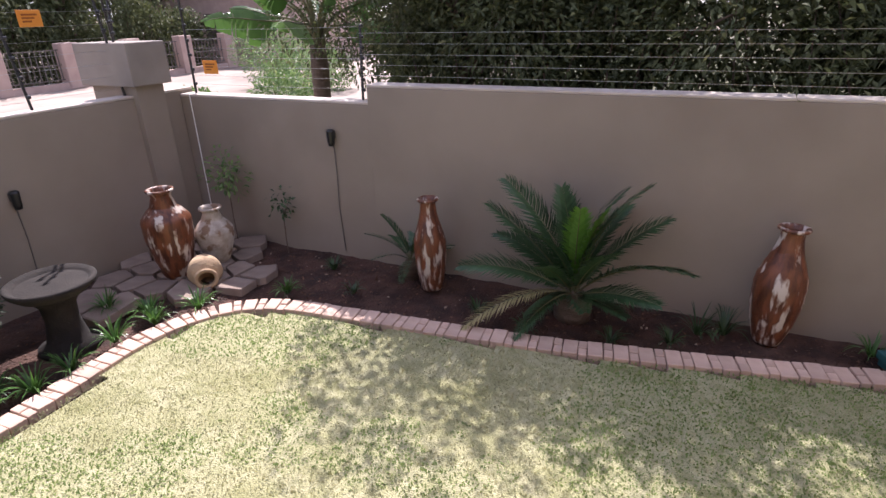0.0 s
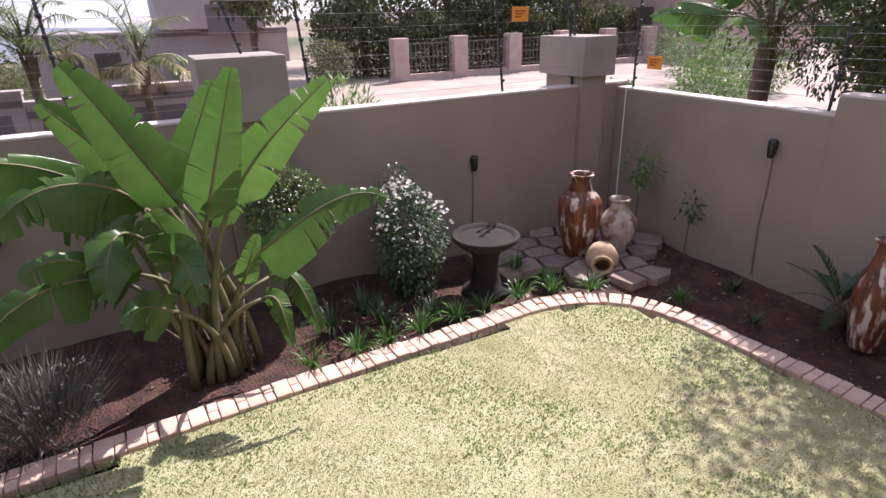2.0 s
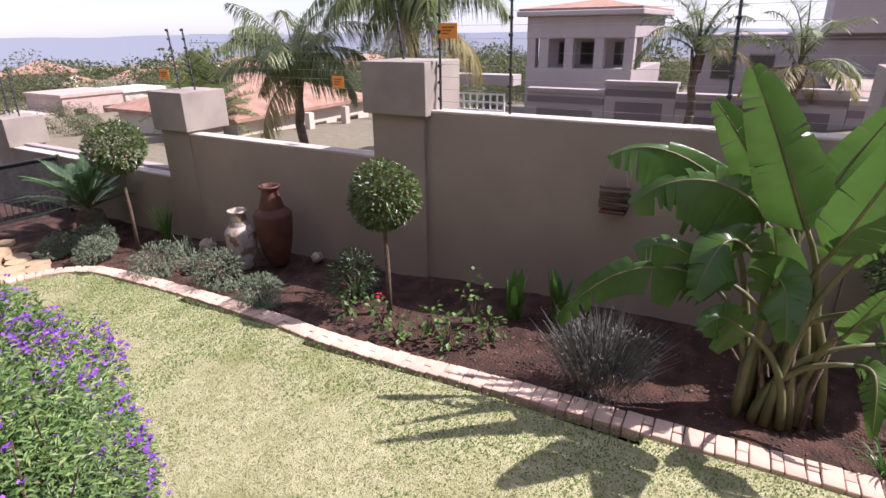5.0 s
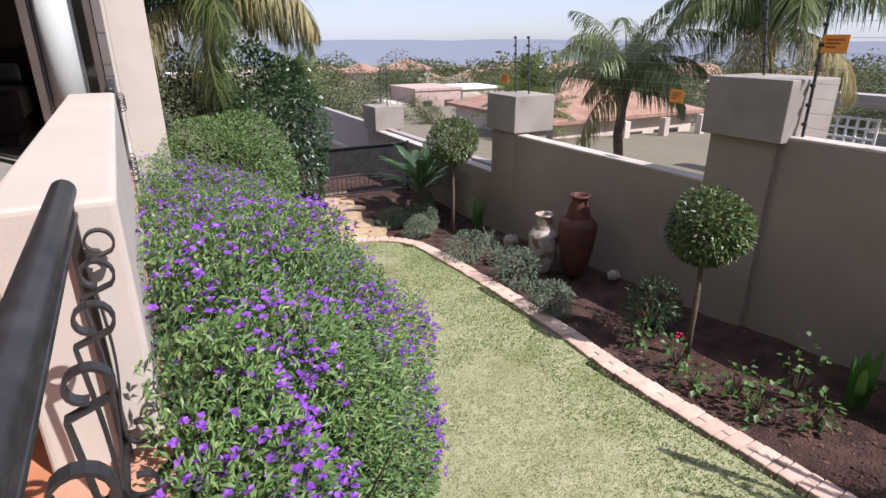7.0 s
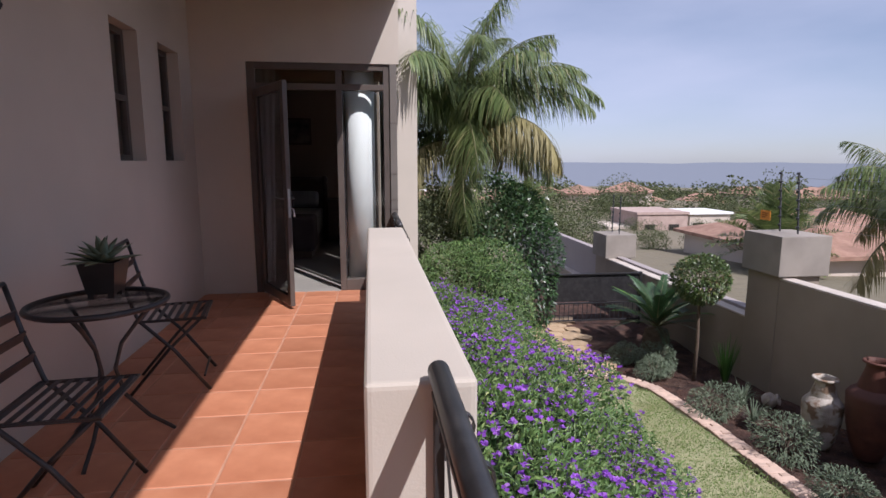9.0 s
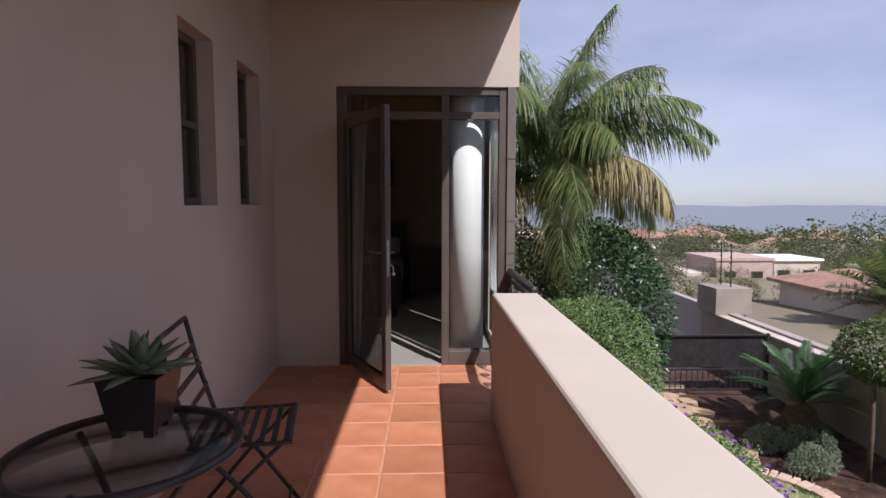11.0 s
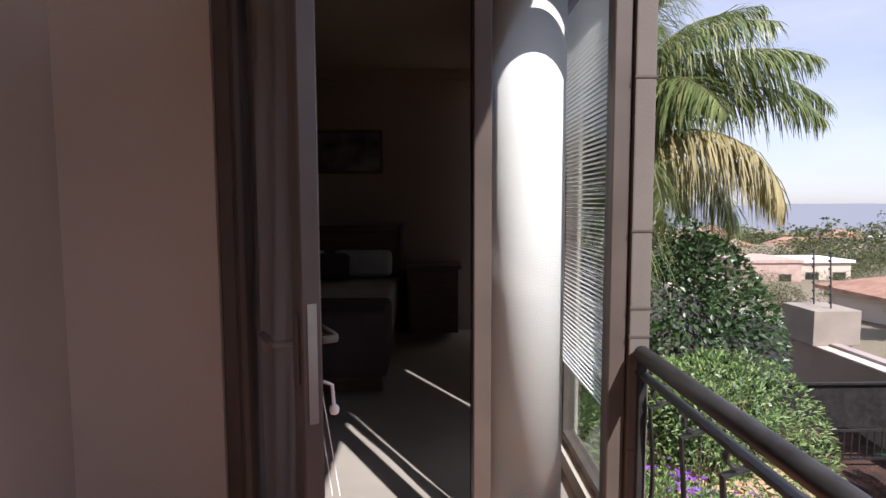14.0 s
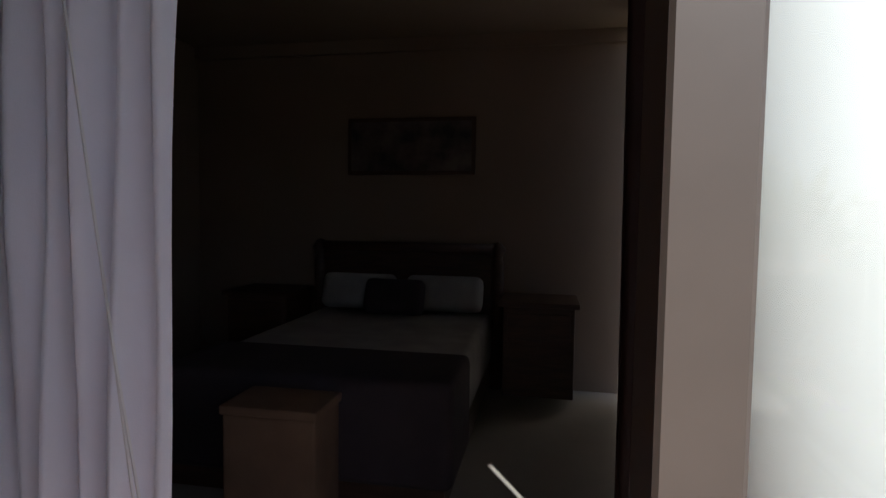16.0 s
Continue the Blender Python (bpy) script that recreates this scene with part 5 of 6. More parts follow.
for k, (az, el, dryf) in enumerate(((42, 4, True), (66, 2, False))):
    f = frond(1.15 - .3 * k, 46, .014, .15, .6, M_PETIOLE, M_PALMDRY if dryf else M_CYCAD, cy, "frond", 340 + k, .4, .3, None, True)
    f.matrix_local = pose(0, 0, .2, 0, 0, az) @ pose(0, 0, 0, 0, -el, 0)
c2 = thing("small_cycad", (3.05, -4.7, ground_z(3, -4.7)), "small dark cycad beside the slim jar", "cycad")
part("trunk", lathe(bmesh.new(), [(.08, -.05), (.09, .1), (.05, .16), (0, .17)], 12), M_BARK, c2, "", True)
for k in range(10):
    f = frond(.6, 30, .016, .15, .5, M_PETIOLE, M_CYCAD, c2, "frond", 360 + k, .5, .12, None, True)
    f.matrix_local = pose(0, 0, .15, 0, 0, 36 * k) @ pose(0, 0, 0, 0, -(65 - 6 * ((k * 3) % 10)), 0)
# cycad by the gate
c3 = thing("cycad", (5.6, 10.05, ground_z(5.6, 10)), "large dense green cycad by the gate", "cycad")
part("trunk", lathe(bmesh.new(), [(.2, -.05), (.24, .15), (.18, .35), (0, .42)], 16, wob=.05), M_BARK, c3, "", True)
for k in range(30):
    f = frond(1.08, 56, .014, .16, .5, M_PETIOLE, M_CYCADNEW if k % 9 == 0 else M_CYCAD, c3, "frond", 380 + k, .5, .12, None, True)
    f.matrix_local = pose(0, 0, .38, 0, 0, 137.5 * k) @ pose(0, 0, 0, 0, -(70 - 62 * k / 29), 0)

# ---- topiary balls and shrubs ----
shrub("topiary_tree", (5.2, 3.72, ground_z(5.2, 3.7)), .335, 4600, .05, .026, M_TOPI, "clipped ball topiary with red-tipped leaves by the pillar", 61, .95, .92, "topiary", .35, .05, "topiaries")
shrub("topiary_tree", (5.45, 8.6, ground_z(5.4, 8.6)), .385, 4800, .05, .026, M_TOPI, "clipped ball topiary on a thin trunk near the gate", 62, .95, 1.17, "topiary", .35, .05, "topiaries")
shrub("topiary_tree", (5.75, -.62, ground_z(5.7, -.6)), .40, 4200, .05, .026, M_TOPI, "clipped ball topiary half hidden behind the strelitzia", 63, .95, .62, "topiary", .35, .05, "topiaries")
ws = shrub("flowering_shrub", (5.6, -1.72, ground_z(5.6, -1.6)), .38, 3600, .05, .024, M_DARKLEAF, "upright shrub covered in small white flowers", 64, 1.55, 0, "shrub", .6, .3)
P, D = blob_points(560, .39, 65, 1.55, .2, .3)
P[:, 2] += .36 * 1.55
keep = P[:, 2] > .6
leaf_mesh("blossom", P[keep], D[keep], .045, .042, M_WHITEPETAL, ws, "small white flowers", .1, 66, "stuff")
shrub("green_shrub", (5.35, 4.3, ground_z(5.3, 4.3)), .24, 600, .08, .02, M_DARKLEAF, "dark leafy plant under the topiary", 67, 1.0)
# climber sprigs behind the white jar and on the back wall
for x, y, r0, s, m, lb in ((5.45, -4.7, .2, 68, M_BUSH, "small leafy climber behind the pale jar"), (4.75, -4.78, .14, 69, M_DARKLEAF, "sparse dark climber on the wall")):
    t = shrub("climber", (x, y, ground_z(x, y) + (.62 if r0 > .15 else .4)), r0, 240 if r0 > .15 else 60, .07, .035, m, lb, s, 1.3, 0, "climber", .8, .4)
    part("stem", tube(bmesh.new(), [(0, 0, -.6), (.03, -.02, -.3), (0, 0, .1)], .007, 5), M_BARK, t)

# ---- lavender, roses, low greys ----
lv = thing("lavender_bush", (4.72, 1.38, ground_z(4.7, 1.4)), "grey lavender bush with dry flower spikes over the kerb", "lavender")
rs = np.random.RandomState(71)
n = 950
a, rr = rs.rand(n) * 6.283, rs.rand(n) ** .6
P = np.c_[np.cos(a) * rr * .16, np.sin(a) * rr * .22, rs.rand(n) * .12]
D = np.c_[np.cos(a) * rr * .5, np.sin(a) * rr * .62, np.ones(n)] + rs.normal(size=(n, 3)) * .12
leaf_mesh("flower_spike", P, D, .28 + .42 * rs.rand(n), .006, M_LAV, lv, "dry grey flower spikes", .12, 72, "stuff")
P2, D2 = blob_points(1100, .34, 73, .8, .7, .3)
P2[:, 2] += .26
leaf_mesh("foliage", P2, D2, .055, .011, M_LAV, lv, "grey-green narrow leaves", .1, 74)
for k, (x, y, r0, h) in enumerate(((5.2, 9.2, .34, .7), (4.9, 8.8, .3, .6), (4.86, 7.2, .34, .75), (4.95, 6.1, .36, .8), (4.72, 5.12, .26, .9), (4.75, 9.5, .3, .6))):
    shrub("grey_bush", (x, y, ground_z(x, y) - .03), r0 * .86, 1700, .05, .012, M_GREYLEAF, "low grey-green cushion bush by the kerb", 80 + k, h, 0, "bush", .5, .2, "low grey bushes")
for k, (x, y, h) in enumerate(((4.85, 3.0, .45), (5.25, 2.75, .55), (4.75, 2.75, .3), (5.0, 2.45, .35), (4.9, 3.6, .35), (4.72, 3.3, .22), (4.95, 4.1, .4))):
    t = shrub("rose_bush", (x, y, ground_z(x, y)), .15, 46, .062, .046, M_GREEN, "small sparse rose bush in the soil bed", 90 + k, h / .34, 0, "rose bush", .8, .4, "rose bushes")
    if k in (4, 6):
        P, D = blob_points(10, .08, 95 + k)
        P[:, 2] += 1.0
        leaf_mesh("bloom", P * .3, D, .035, .03, M_ROSE, t, "small red rose")
for k, (x, y) in enumerate(((5.55, 2.45), (5.7, 2.05))):
    strap_clump((x, y), 9, .62, .12, M_AGA, 100 + k, "broadleaf_plant", "young broad-leaved plant in the shade of the wall", "", .5)

# ---- strap-leaf clumps ----
q = rng(44)
for k in range(9):
    i0 = [j for j, p in enumerate(EDGE_PTS) if p.y > -3.35 and p.x > 3.9][0] + 3 + int(k * 3.4)
    p = EDGE_PTS[min(i0, len(EDGE_PTS) - 1)]
    tg = (EDGE_PTS[i0 + 1] - p).normalized()
    o = Vector((tg.y, -tg.x, 0)) * (.3 + .06 * q.random())
    strap_clump((p.x + o.x, p.y + o.y), 46, .30, .016, M_AGA, 110 + k)
# The first four get dark leaves, their shade put into the colour.
for k, (x, y, L) in enumerate(((5.2, -.75, .42), (5.05, -1.2, .42), (5.3, -1.1, .4), (4.95, -1.65, .36), (5.4, -2.9, .3), (4.02, -3.86, .26), (4.95, -3.0, .28))):
    strap_clump((x, y), 60, L, .014, M_DARKLEAF if k < 4 else M_AGA, 130 + k, label="clump of arching strap leaves, coloured dark for shade" if k < 4 else "clump of arching green strap leaves beside the kerb")
for k, (x, y, L, m) in enumerate(((.25, -4.55, .34, M_DARKLEAF), (.05, -4.62, .4, M_DARKLEAF), (.9, -4.15, .22, M_DARKLEAF), (1.6, -4.05, .22, M_DARKLEAF), (.45, -4.3, .24, M_DARKLEAF), (2.1, -4.2, .2, M_DARKLEAF), (3.4, -4.1, .2, M_DARKLEAF), (3.9, -4.5, .24, M_DARKLEAF), (-1.0, -4.7, .3, M_AGA))):
    strap_clump((x, y), 34, L, .014, m, 150 + k, "low_tuft", "low dark green tuft in the soil bed", "low tufts")
strap_clump((5.75, 8.3), 60, .75, .022, M_AGA, 170, "flax_clump", "tall strap-leaved clump near the gate", "", .45)
strap_clump((5.5, 7.55), 60, .4, .012, M_GREYLEAF, 171, "pale_tuft", "pale variegated grass tuft in the bed", "", .9)
strap_clump((5.25, 7.0), 50, .4, .012, M_GREYLEAF, 172, "pale_tuft", "pale variegated grass tuft in the bed", "", .9)

# ---- purple flowering bush along the parapet ----
pb = thing("flowering_bush", (1.5, 4.4, ground_z(1.5, 4.4)), "sprawling green bush covered in purple flowers beside the parapet", "bush")
rs = np.random.RandomState(200)
n = 92000
yy = 1.62 + (8.4 - 1.62) * rs.rand(n) ** 1.25
th = rs.rand(n) ** .85 * 2.35
ny = np.array([noise.noise(Vector((y * 1.1, t * 1.5, 2))) for y, t in zip(yy, th)]) * .16 + np.array([noise.noise(Vector((y * 4, t * 4, 7))) for y, t in zip(yy, th)]) * .09
endr = np.sqrt(np.clip(1 - ((2.85 - np.minimum(yy, 2.85)) / 1.25) ** 2, 0.03, 1))
endx = np.sqrt(np.clip(1 - ((4.3 - np.minimum(yy, 4.3)) / 1.95) ** 2, 0.12, 1))
R = (1.0 + ny) * endr
rad = R * (1 - .32 * rs.rand(n) ** 2.5)
belly = .62                                   # height of the widest part
px_ = .86 + rad / endr * endx * 1.6 * np.sin(th) ** .9
top = 1.92 - .05 * (yy - 2.5)
zc = np.cos(th)
pz = np.array([ground_z(0, y) for y in yy]) + np.where(zc > 0, belly + (top - belly) * np.abs(zc) ** .8 * rad, belly * (1 - np.abs(zc) / .72 * .95))
P = np.c_[px_ - 1.5, yy - 4.4, pz - ground_z(1.5, 4.4)]
D = np.c_[np.sin(th), rs.normal(size=n) * .7 - .6 * (yy < 2.0), np.cos(th) + .35] + rs.normal(size=(n, 3)) * .8
leaf_mesh("foliage", P, D, .032 + .027 * rs.rand(n), .0125, M_BUSH, pb, "narrow light green leaves", .25, 201)
# Inner leaf layer: the bush's inside shade is given as dark leaf colour.
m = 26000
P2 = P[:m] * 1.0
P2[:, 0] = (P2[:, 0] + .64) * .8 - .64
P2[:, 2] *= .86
leaf_mesh("shaded_inner_foliage", P2, D[:m], .07, .03, M_DARKLEAF, pb, "inner leaves coloured dark for the shade inside the bush", .3, 202)
sel = rs.rand(n) < .036
Pc = P[sel] + np.c_[np.sin(th[sel]) * .03, np.zeros(sel.sum()), np.cos(th[sel]) * .03 + .01]
dens = np.array([noise.noise(Vector((a_[0] * 2.2, a_[1] * 2.2, 5))) for a_ in Pc]) > -.18
Pc = Pc[dens]
FP, FD = [], []
for c in Pc:
    for k in range(rs.randint(1, 5)):
        cc = c + rs.normal(size=3) * np.array([.028, .028, .03])
        a0 = rs.rand() * 6.28
        for j in range(5):
            a = a0 + j * 1.257
            FP.append(cc)
            FD.append((math.cos(a), math.sin(a), .35 + rs.normal() * .3))
leaf_mesh("blossom", FP, FD, .0205, .019, M_PURPLE, pb, "purple five-petalled flowers", .1, 203)
bm = bmesh.new()
q = rng(9)
for k in range(26):
    y0 = 1.9 + q.random() * 6
    x0 = 1.1 + q.random() * .35
    tube(bm, [(x0 - 1.5, y0 - 4.4, ground_z(0, y0) - ground_z(1.5, 4.4) - .05), (x0 - 1.4 + q.random() * .2, y0 - 4.4 + q.uniform(-.1, .1), .8), (x0 - 1.3 + q.random() * .4, y0 - 4.4 + q.uniform(-.3, .3), 1.5)], [.014, .009, .003], 5)
part("stemwork", bm, M_BARK, pb)
shrub("green_bush", (2.05, 9.0, ground_z(2, 9) + .2), .92, 16000, .05, .014, M_BUSH, "rounded bright green bush at the end of the flower bed", 210, 1.1, 0, "bush", .35, .1)
db = shrub("hibiscus_shrub", (3.35, 12.1, ground_z(3.3, 12)), 1.15, 12000, .09, .05, M_DARKLEAF, "tall dark green shrub with a few white flowers", 211, 1.35, 0, "shrub", .55, .2)
P, D = blob_points(30, 1.2, 212, 1.35, .05)
P[:, 2] += 1.15 * 1.35
P = np.repeat(P, 5, 0)
leaf_mesh("blossom", P, np.random.RandomState(4).normal(size=(len(P), 3)), .06, .05, M_WHITEPETAL, db, "white flowers")
shrub("dark_shrub", (1.9, 12.4, ground_z(1.9, 12)), 1.1, 11000, .09, .05, M_TREELEAF, "dark leafy shrub under the palm", 213, 1.3, 0, "shrub", .55, .25)

# ---- gate and low fence ----
gt = thing("iron_gate", (4.15, 11.7, ground_z(4, 11.7)), "low dark iron garden gate with thin upright bars", "gate")


def bars(parent, L, h, mid, n):
    for z in (.06, mid, h):
        part("rail", boxm(0, L, -.014, .014, z - .014, z + .014), M_IRON, parent)
    b0 = None
    for k in range(n):
        if b0 is None:
            b0 = part("bar", boxm(-.006, .006, -.006, .006, .06, mid if mid > .3 else h), M_IRON, parent)
            b = b0
        else:
            b = new("bar", b0.data)
            b.parent = parent
        b.location = (L * (k + .5) / n, 0, 0)
    for x in (0, L):
        part("post", boxm(x - .022, x + .022, -.022, .022, -.05, h + .03), M_IRON, parent)


bars(gt, 1.95, 1.02, .42, 20)
part("screen", boxm(.03, 1.92, .03, .04, .45, 1.0), M_IRON, gt, "dark screen panel behind the bars")
fn = thing("iron_fence", (2.7, 11.7, ground_z(3, 11.7)), "dark iron fence beside the gate", "fence")
bars(fn, 1.42, 1.0, .98, 14)
# palm by the house wing
plume_palm("queen_palm", (2.55, 12.9, ground_z(2.5, 12)), 3.8, .13, 40, 3.3, "tall queen palm with drooping feathery fronds beside the house", 5, .3, 150, .92, .02, 1.5)

# ---- outside the wall ----
def out_z(x, y):
    d = math.hypot(x - 5, y)
    s = -1.0 - 1.5 * min(max((y + 1.0) / 9.0, 0), 1)
    far = 0.06 * max(0.0, d - 18) * (1 if y > -4 else max(0.0, 1 - (-4 - y) / 12))
    return s - min(far, 38)


def terrain():
    bm = bmesh.new()
    radii = [.05, 3, 6, 9, 12, 16, 20, 26, 34, 45, 60, 85, 120, 170, 240, 340, 480, 680, 950, 1400, 2200, 3200, 4200]
    rows = []
    N = 72
    for r0 in radii:
        rows.append([bm.verts.new((5 + r0 * math.cos(a), r0 * math.sin(a), 0)) for a in (2 * math.pi * k / N for k in range(N))])
    for row in rows:
        for v in row:
            z = out_z(v.co.x, v.co.y)
            if -5.2 < v.co.x < 7.2 and -5.9 < v.co.y < 16:
                z = -2.9
            v.co.z = z + (noise.noise(Vector((v.co.x * .01, v.co.y * .01, 0))) * 4 if abs(v.co.x) + abs(v.co.y) > 150 else 0)
    for a, b in zip(rows, rows[1:]):
        for k in range(N):
            bm.faces.new((a[k], a[(k + 1) % N], b[(k + 1) % N], b[k]))
    return bm


struct("ground_beyond", terrain(), M_VELD, "dry hillside ground falling away to the plain", "ground")
struct("road", sheet(6.45, 34, -40, -1.0, 20, 30, lambda x, y: -0.96), M_PAVE, "pale sunlit paved driveway outside the wall", "road")
struct("bank_retaining", boxm(6.43, 6.6, -5.2, 22, -4.5, -.9), M_MAUVE, "outer foot of the boundary wall", "wall")

# Horizon strip that glows: distance haze is painted in as blue-grey emission.
haze = bpy.data.materials.new("painted_horizon_haze")
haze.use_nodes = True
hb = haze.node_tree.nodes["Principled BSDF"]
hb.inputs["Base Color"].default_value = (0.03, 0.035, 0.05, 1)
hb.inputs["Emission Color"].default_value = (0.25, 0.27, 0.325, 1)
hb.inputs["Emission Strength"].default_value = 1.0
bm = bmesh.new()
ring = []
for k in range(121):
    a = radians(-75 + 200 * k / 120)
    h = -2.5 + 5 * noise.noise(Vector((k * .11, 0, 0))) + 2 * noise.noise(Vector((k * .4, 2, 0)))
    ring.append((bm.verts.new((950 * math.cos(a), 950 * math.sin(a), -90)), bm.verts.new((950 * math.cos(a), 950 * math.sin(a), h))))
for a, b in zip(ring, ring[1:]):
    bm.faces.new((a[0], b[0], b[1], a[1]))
tagged(link_mesh("backdrop", bm, haze), "far plain as a glowing strip, its blue haze painted in", "distance", "", "structure")


def tree(name, at, h, r, n, mat, label, seed, squash=.9, ll=.16, lw=.07, clumps=7, trunk_r=.12, low=.35, cat="tree"):
    """Tapered trunk, limbs, and a crown of uneven leaf clumps."""
    t = thing(name, at, label, cat)
    q = rng(seed)
    bm = bmesh.new()
    tube(bm, [(0, 0, -.3), (.1 * q.uniform(-1, 1), .1, h * .25), (.15 * q.uniform(-1, 1), .1 * q.uniform(-1, 1), h * .5), (0, 0, h * .8)], [trunk_r * 1.3, trunk_r, trunk_r * .7, trunk_r * .25], 9)
    PP, DD = [], []
    for k in range(clumps):
        a = 6.283 * k / clumps + q.uniform(-.4, .4)
        rr = r * (.25 + .6 * q.random()) if k else 0
        c = Vector((rr * math.cos(a), rr * math.sin(a), h * (low + (1 - low) * (.25 + .6 * q.random())) if k else h * .82))
        s0 = Vector((0, 0, h * (.25 + .2 * q.random())))
        tube(bm, [tuple(s0), tuple(s0.lerp(c, .55) + Vector((0, 0, .1))), tuple(c)], [trunk_r * .5, trunk_r * .3, trunk_r * .08], 6)
        P, D = blob_points(n // clumps, r * (.42 + .22 * q.random()), seed * 31 + k, squash, .75, .35)
        PP.append(P + np.array(c))
        DD.append(D)
    part("trunk", bm, M_BARK, t, "", True)
    leaf_mesh("crown", np.concatenate(PP), np.concatenate(DD), ll, lw, mat, t, "", .3, seed)
    return t


# trees behind the back wall
for k, (x, y, h, r) in enumerate(((3.4, -7.1, 4.6, 1.5), (4.1, -7.9, 4.6, 1.2), (2.3, -7.2, 5.0, 1.2), (1.2, -7.4, 5.0, 1.9), (-1.2, -7.2, 4.8, 1.9), (-3.4, -7.6, 5.0, 2.0), (5.2, -8.6, 4.6, 1.6), (2.2, -9.6, 6.0, 2.4), (-1.8, -10, 6.0, 2.4), (-5.5, -9.2, 6, 2.4))):
    tree("garden_tree", (x, y, -1.1), h, r, 17000, M_TREELEAF, "dense dark evergreen tree behind the back wall", 400 + k, .9, .085, .036, 10, .1, .12)
hd = thing("hedge", (-.6, -6.6, -1.0), "thick dark hedge behind the back wall", "hedge")
rs = np.random.RandomState(77)
n = 80000
P = np.c_[rs.uniform(-4.8, 4.8, n), -rs.rand(n) * 2.0 + .3 + rs.normal(size=n) * .2, rs.rand(n) ** .8 * 3.3]
P[:, 2] *= .84 + .2 * np.sin(P[:, 0] * 1.7 + 1) * np.sin(P[:, 0] * .6)
leaf_mesh("foliage", P, rs.normal(size=(n, 3)), .09, .042, M_TREELEAF, hd, "", .3, 78)
bm = bmesh.new()
q = rng(6)
for k in range(26):
    x = -4.4 + .35 * k
    tube(bm, [(x, 0, -.2), (x + q.uniform(-.2, .2), .1, 1.0), (x + q.uniform(-.4, .4), q.uniform(-.2, .2), 2.2)], [.02, .014, .004], 5)
part("stemwork", bm, M_BARK, hd)
# tall strelitzia by the driveway
bn = thing("tall_strelitzia", (6.3, -7.9, -1.0), "tall strelitzia with thick brown stem behind the back wall", "plant")
part("trunk", tube(bmesh.new(), [(0, 0, -.1), (.03, 0, .6), (0, .02, 1.3), (.02, 0, 1.9)], [.15, .14, .15, .1], 12), M_BARK, bn, "ringed brown stem", True)
q = rng(611)
for k in range(17):
    a = 6.283 * k / 17 * 2.618
    e = radians(74 - 62 * k / 16)
    out = Vector((math.cos(a) * math.cos(e), math.sin(a) * math.cos(e), math.sin(e)))
    b_ = Vector((0, 0, 1.75)) + out * .75
    t_ = b_ + out * q.uniform(1.0, 1.4) + Vector((0, 0, -.5 + .45 * math.sin(e)))
    paddle_leaf(bn, (out.x * .06, out.y * .06, 1.5), b_, t_, q.uniform(.34, .44), .12, 620 + k, None, q.uniform(.3, .8), (-.6 - out.x * .3, .8, .4), .3, .5)

for k, (x, y, r0) in enumerate(((8.3, -9.2, .6), (8.9, -7.7, .5), (9.6, -11.5, .8), (12.5, -14, 1.0), (15, -17, 1.2), (10.4, -13.8, .7))):
    shrub("roadside_shrub", (x, y, -1.0), r0, 1800, .12, .04, M_BUSH, "light green leafy shrub beside the driveway", 420 + k, .9, 0, "shrub", .6, .25, "roadside shrubs")


# ---- electric fence ----
def fence_run(pts, z0, h, n, label, lean=0.0):
    t = thing("electric_fence", (pts[0][0], pts[0][1], z0), label, "fence")
    a, b = Vector((*pts[0], 0)), Vector((*pts[1], 0))
    L = (b - a).length
    t.matrix_world = pose(a.x, a.y, z0, 0, 0, math.degrees(math.atan2(b.y - a.y, b.x - a.x)))
    w0 = None
    for k in range(n):
        z = .08 + (h - .1) * k / (n - 1)
        y = lean * z
        bm = bmesh.new()
        tube(bm, [(0, y, z), (L * .5, y, z - .008), (L, y, z)], .0022, 4)
        part("wire", bm, M_WIRE, t)
    return t


def fence_post(at, h, lx, ly, n=7):
    t = thing("fence_post", at, "dark electric fence post with insulators", "fence post", "electric fence posts")
    part("post", tube(bmesh.new(), [(0, 0, -.05), (lx * h, ly * h, h)], .014, 6), M_IRON, t)
    i0 = None
    for k in range(n):
        u = .1 + .88 * k / (n - 1)
        b = part("insulator", lathe(bmesh.new(), [(.0, -.02), (.022, -.015), (.026, 0), (.022, .015), (0, .02)], 8), M_BLACK, t) if i0 is None else new("insulator", i0.data)
        i0 = i0 or b
        b.parent = t
        b.location = (lx * h * u - .012, ly * h * u, h * u)
    return t


def sign(at, rz, w=.22, h=.15):
    t = thing("warning_sign", at, "small orange warning sign on the fence wires", "sign", "fence warning signs", rz)
    part("plate", boxm(-w / 2, w / 2, -.003, .003, -h / 2, h / 2, bevel=.001, seg=1), M_ORANGE, t)
    for k in range(3):
        part("text_bar", boxm(-w * .33, w * .33 - .03 * k, -.0045, -.0035, h * (.22 - .2 * k) - .008, h * (.22 - .2 * k) + .008), M_SIGNINK, t)
    return t


for y, z, h in ((-4.3, .31, 1.25), (-3.3, .31, 1.2), (-1.1, .31, 1.2), (.9, .34, 1.05), (2.9, .34, 1.1), (3.72, .34, 1.15)):
    fence_post((WX + .1, y, z), h, .08, .05)
for y, z, h in ((-.55, .86, .75), (4.35, .85, .75), (8.15, .36, .85), (8.5, .36, .85), (13.8, -.38, .9), (14.2, -.38, .9)):
    fence_post((WX + .35, y, z), h, .12, .25)
fence_post((6.05, WY - .1, .25), 1.1, .0, .0)
fence_post((3.7, WY - .1, .28), .7, .02, -.1)
fence_post((6.5, -4.45, .87), .8, -.2, .2)
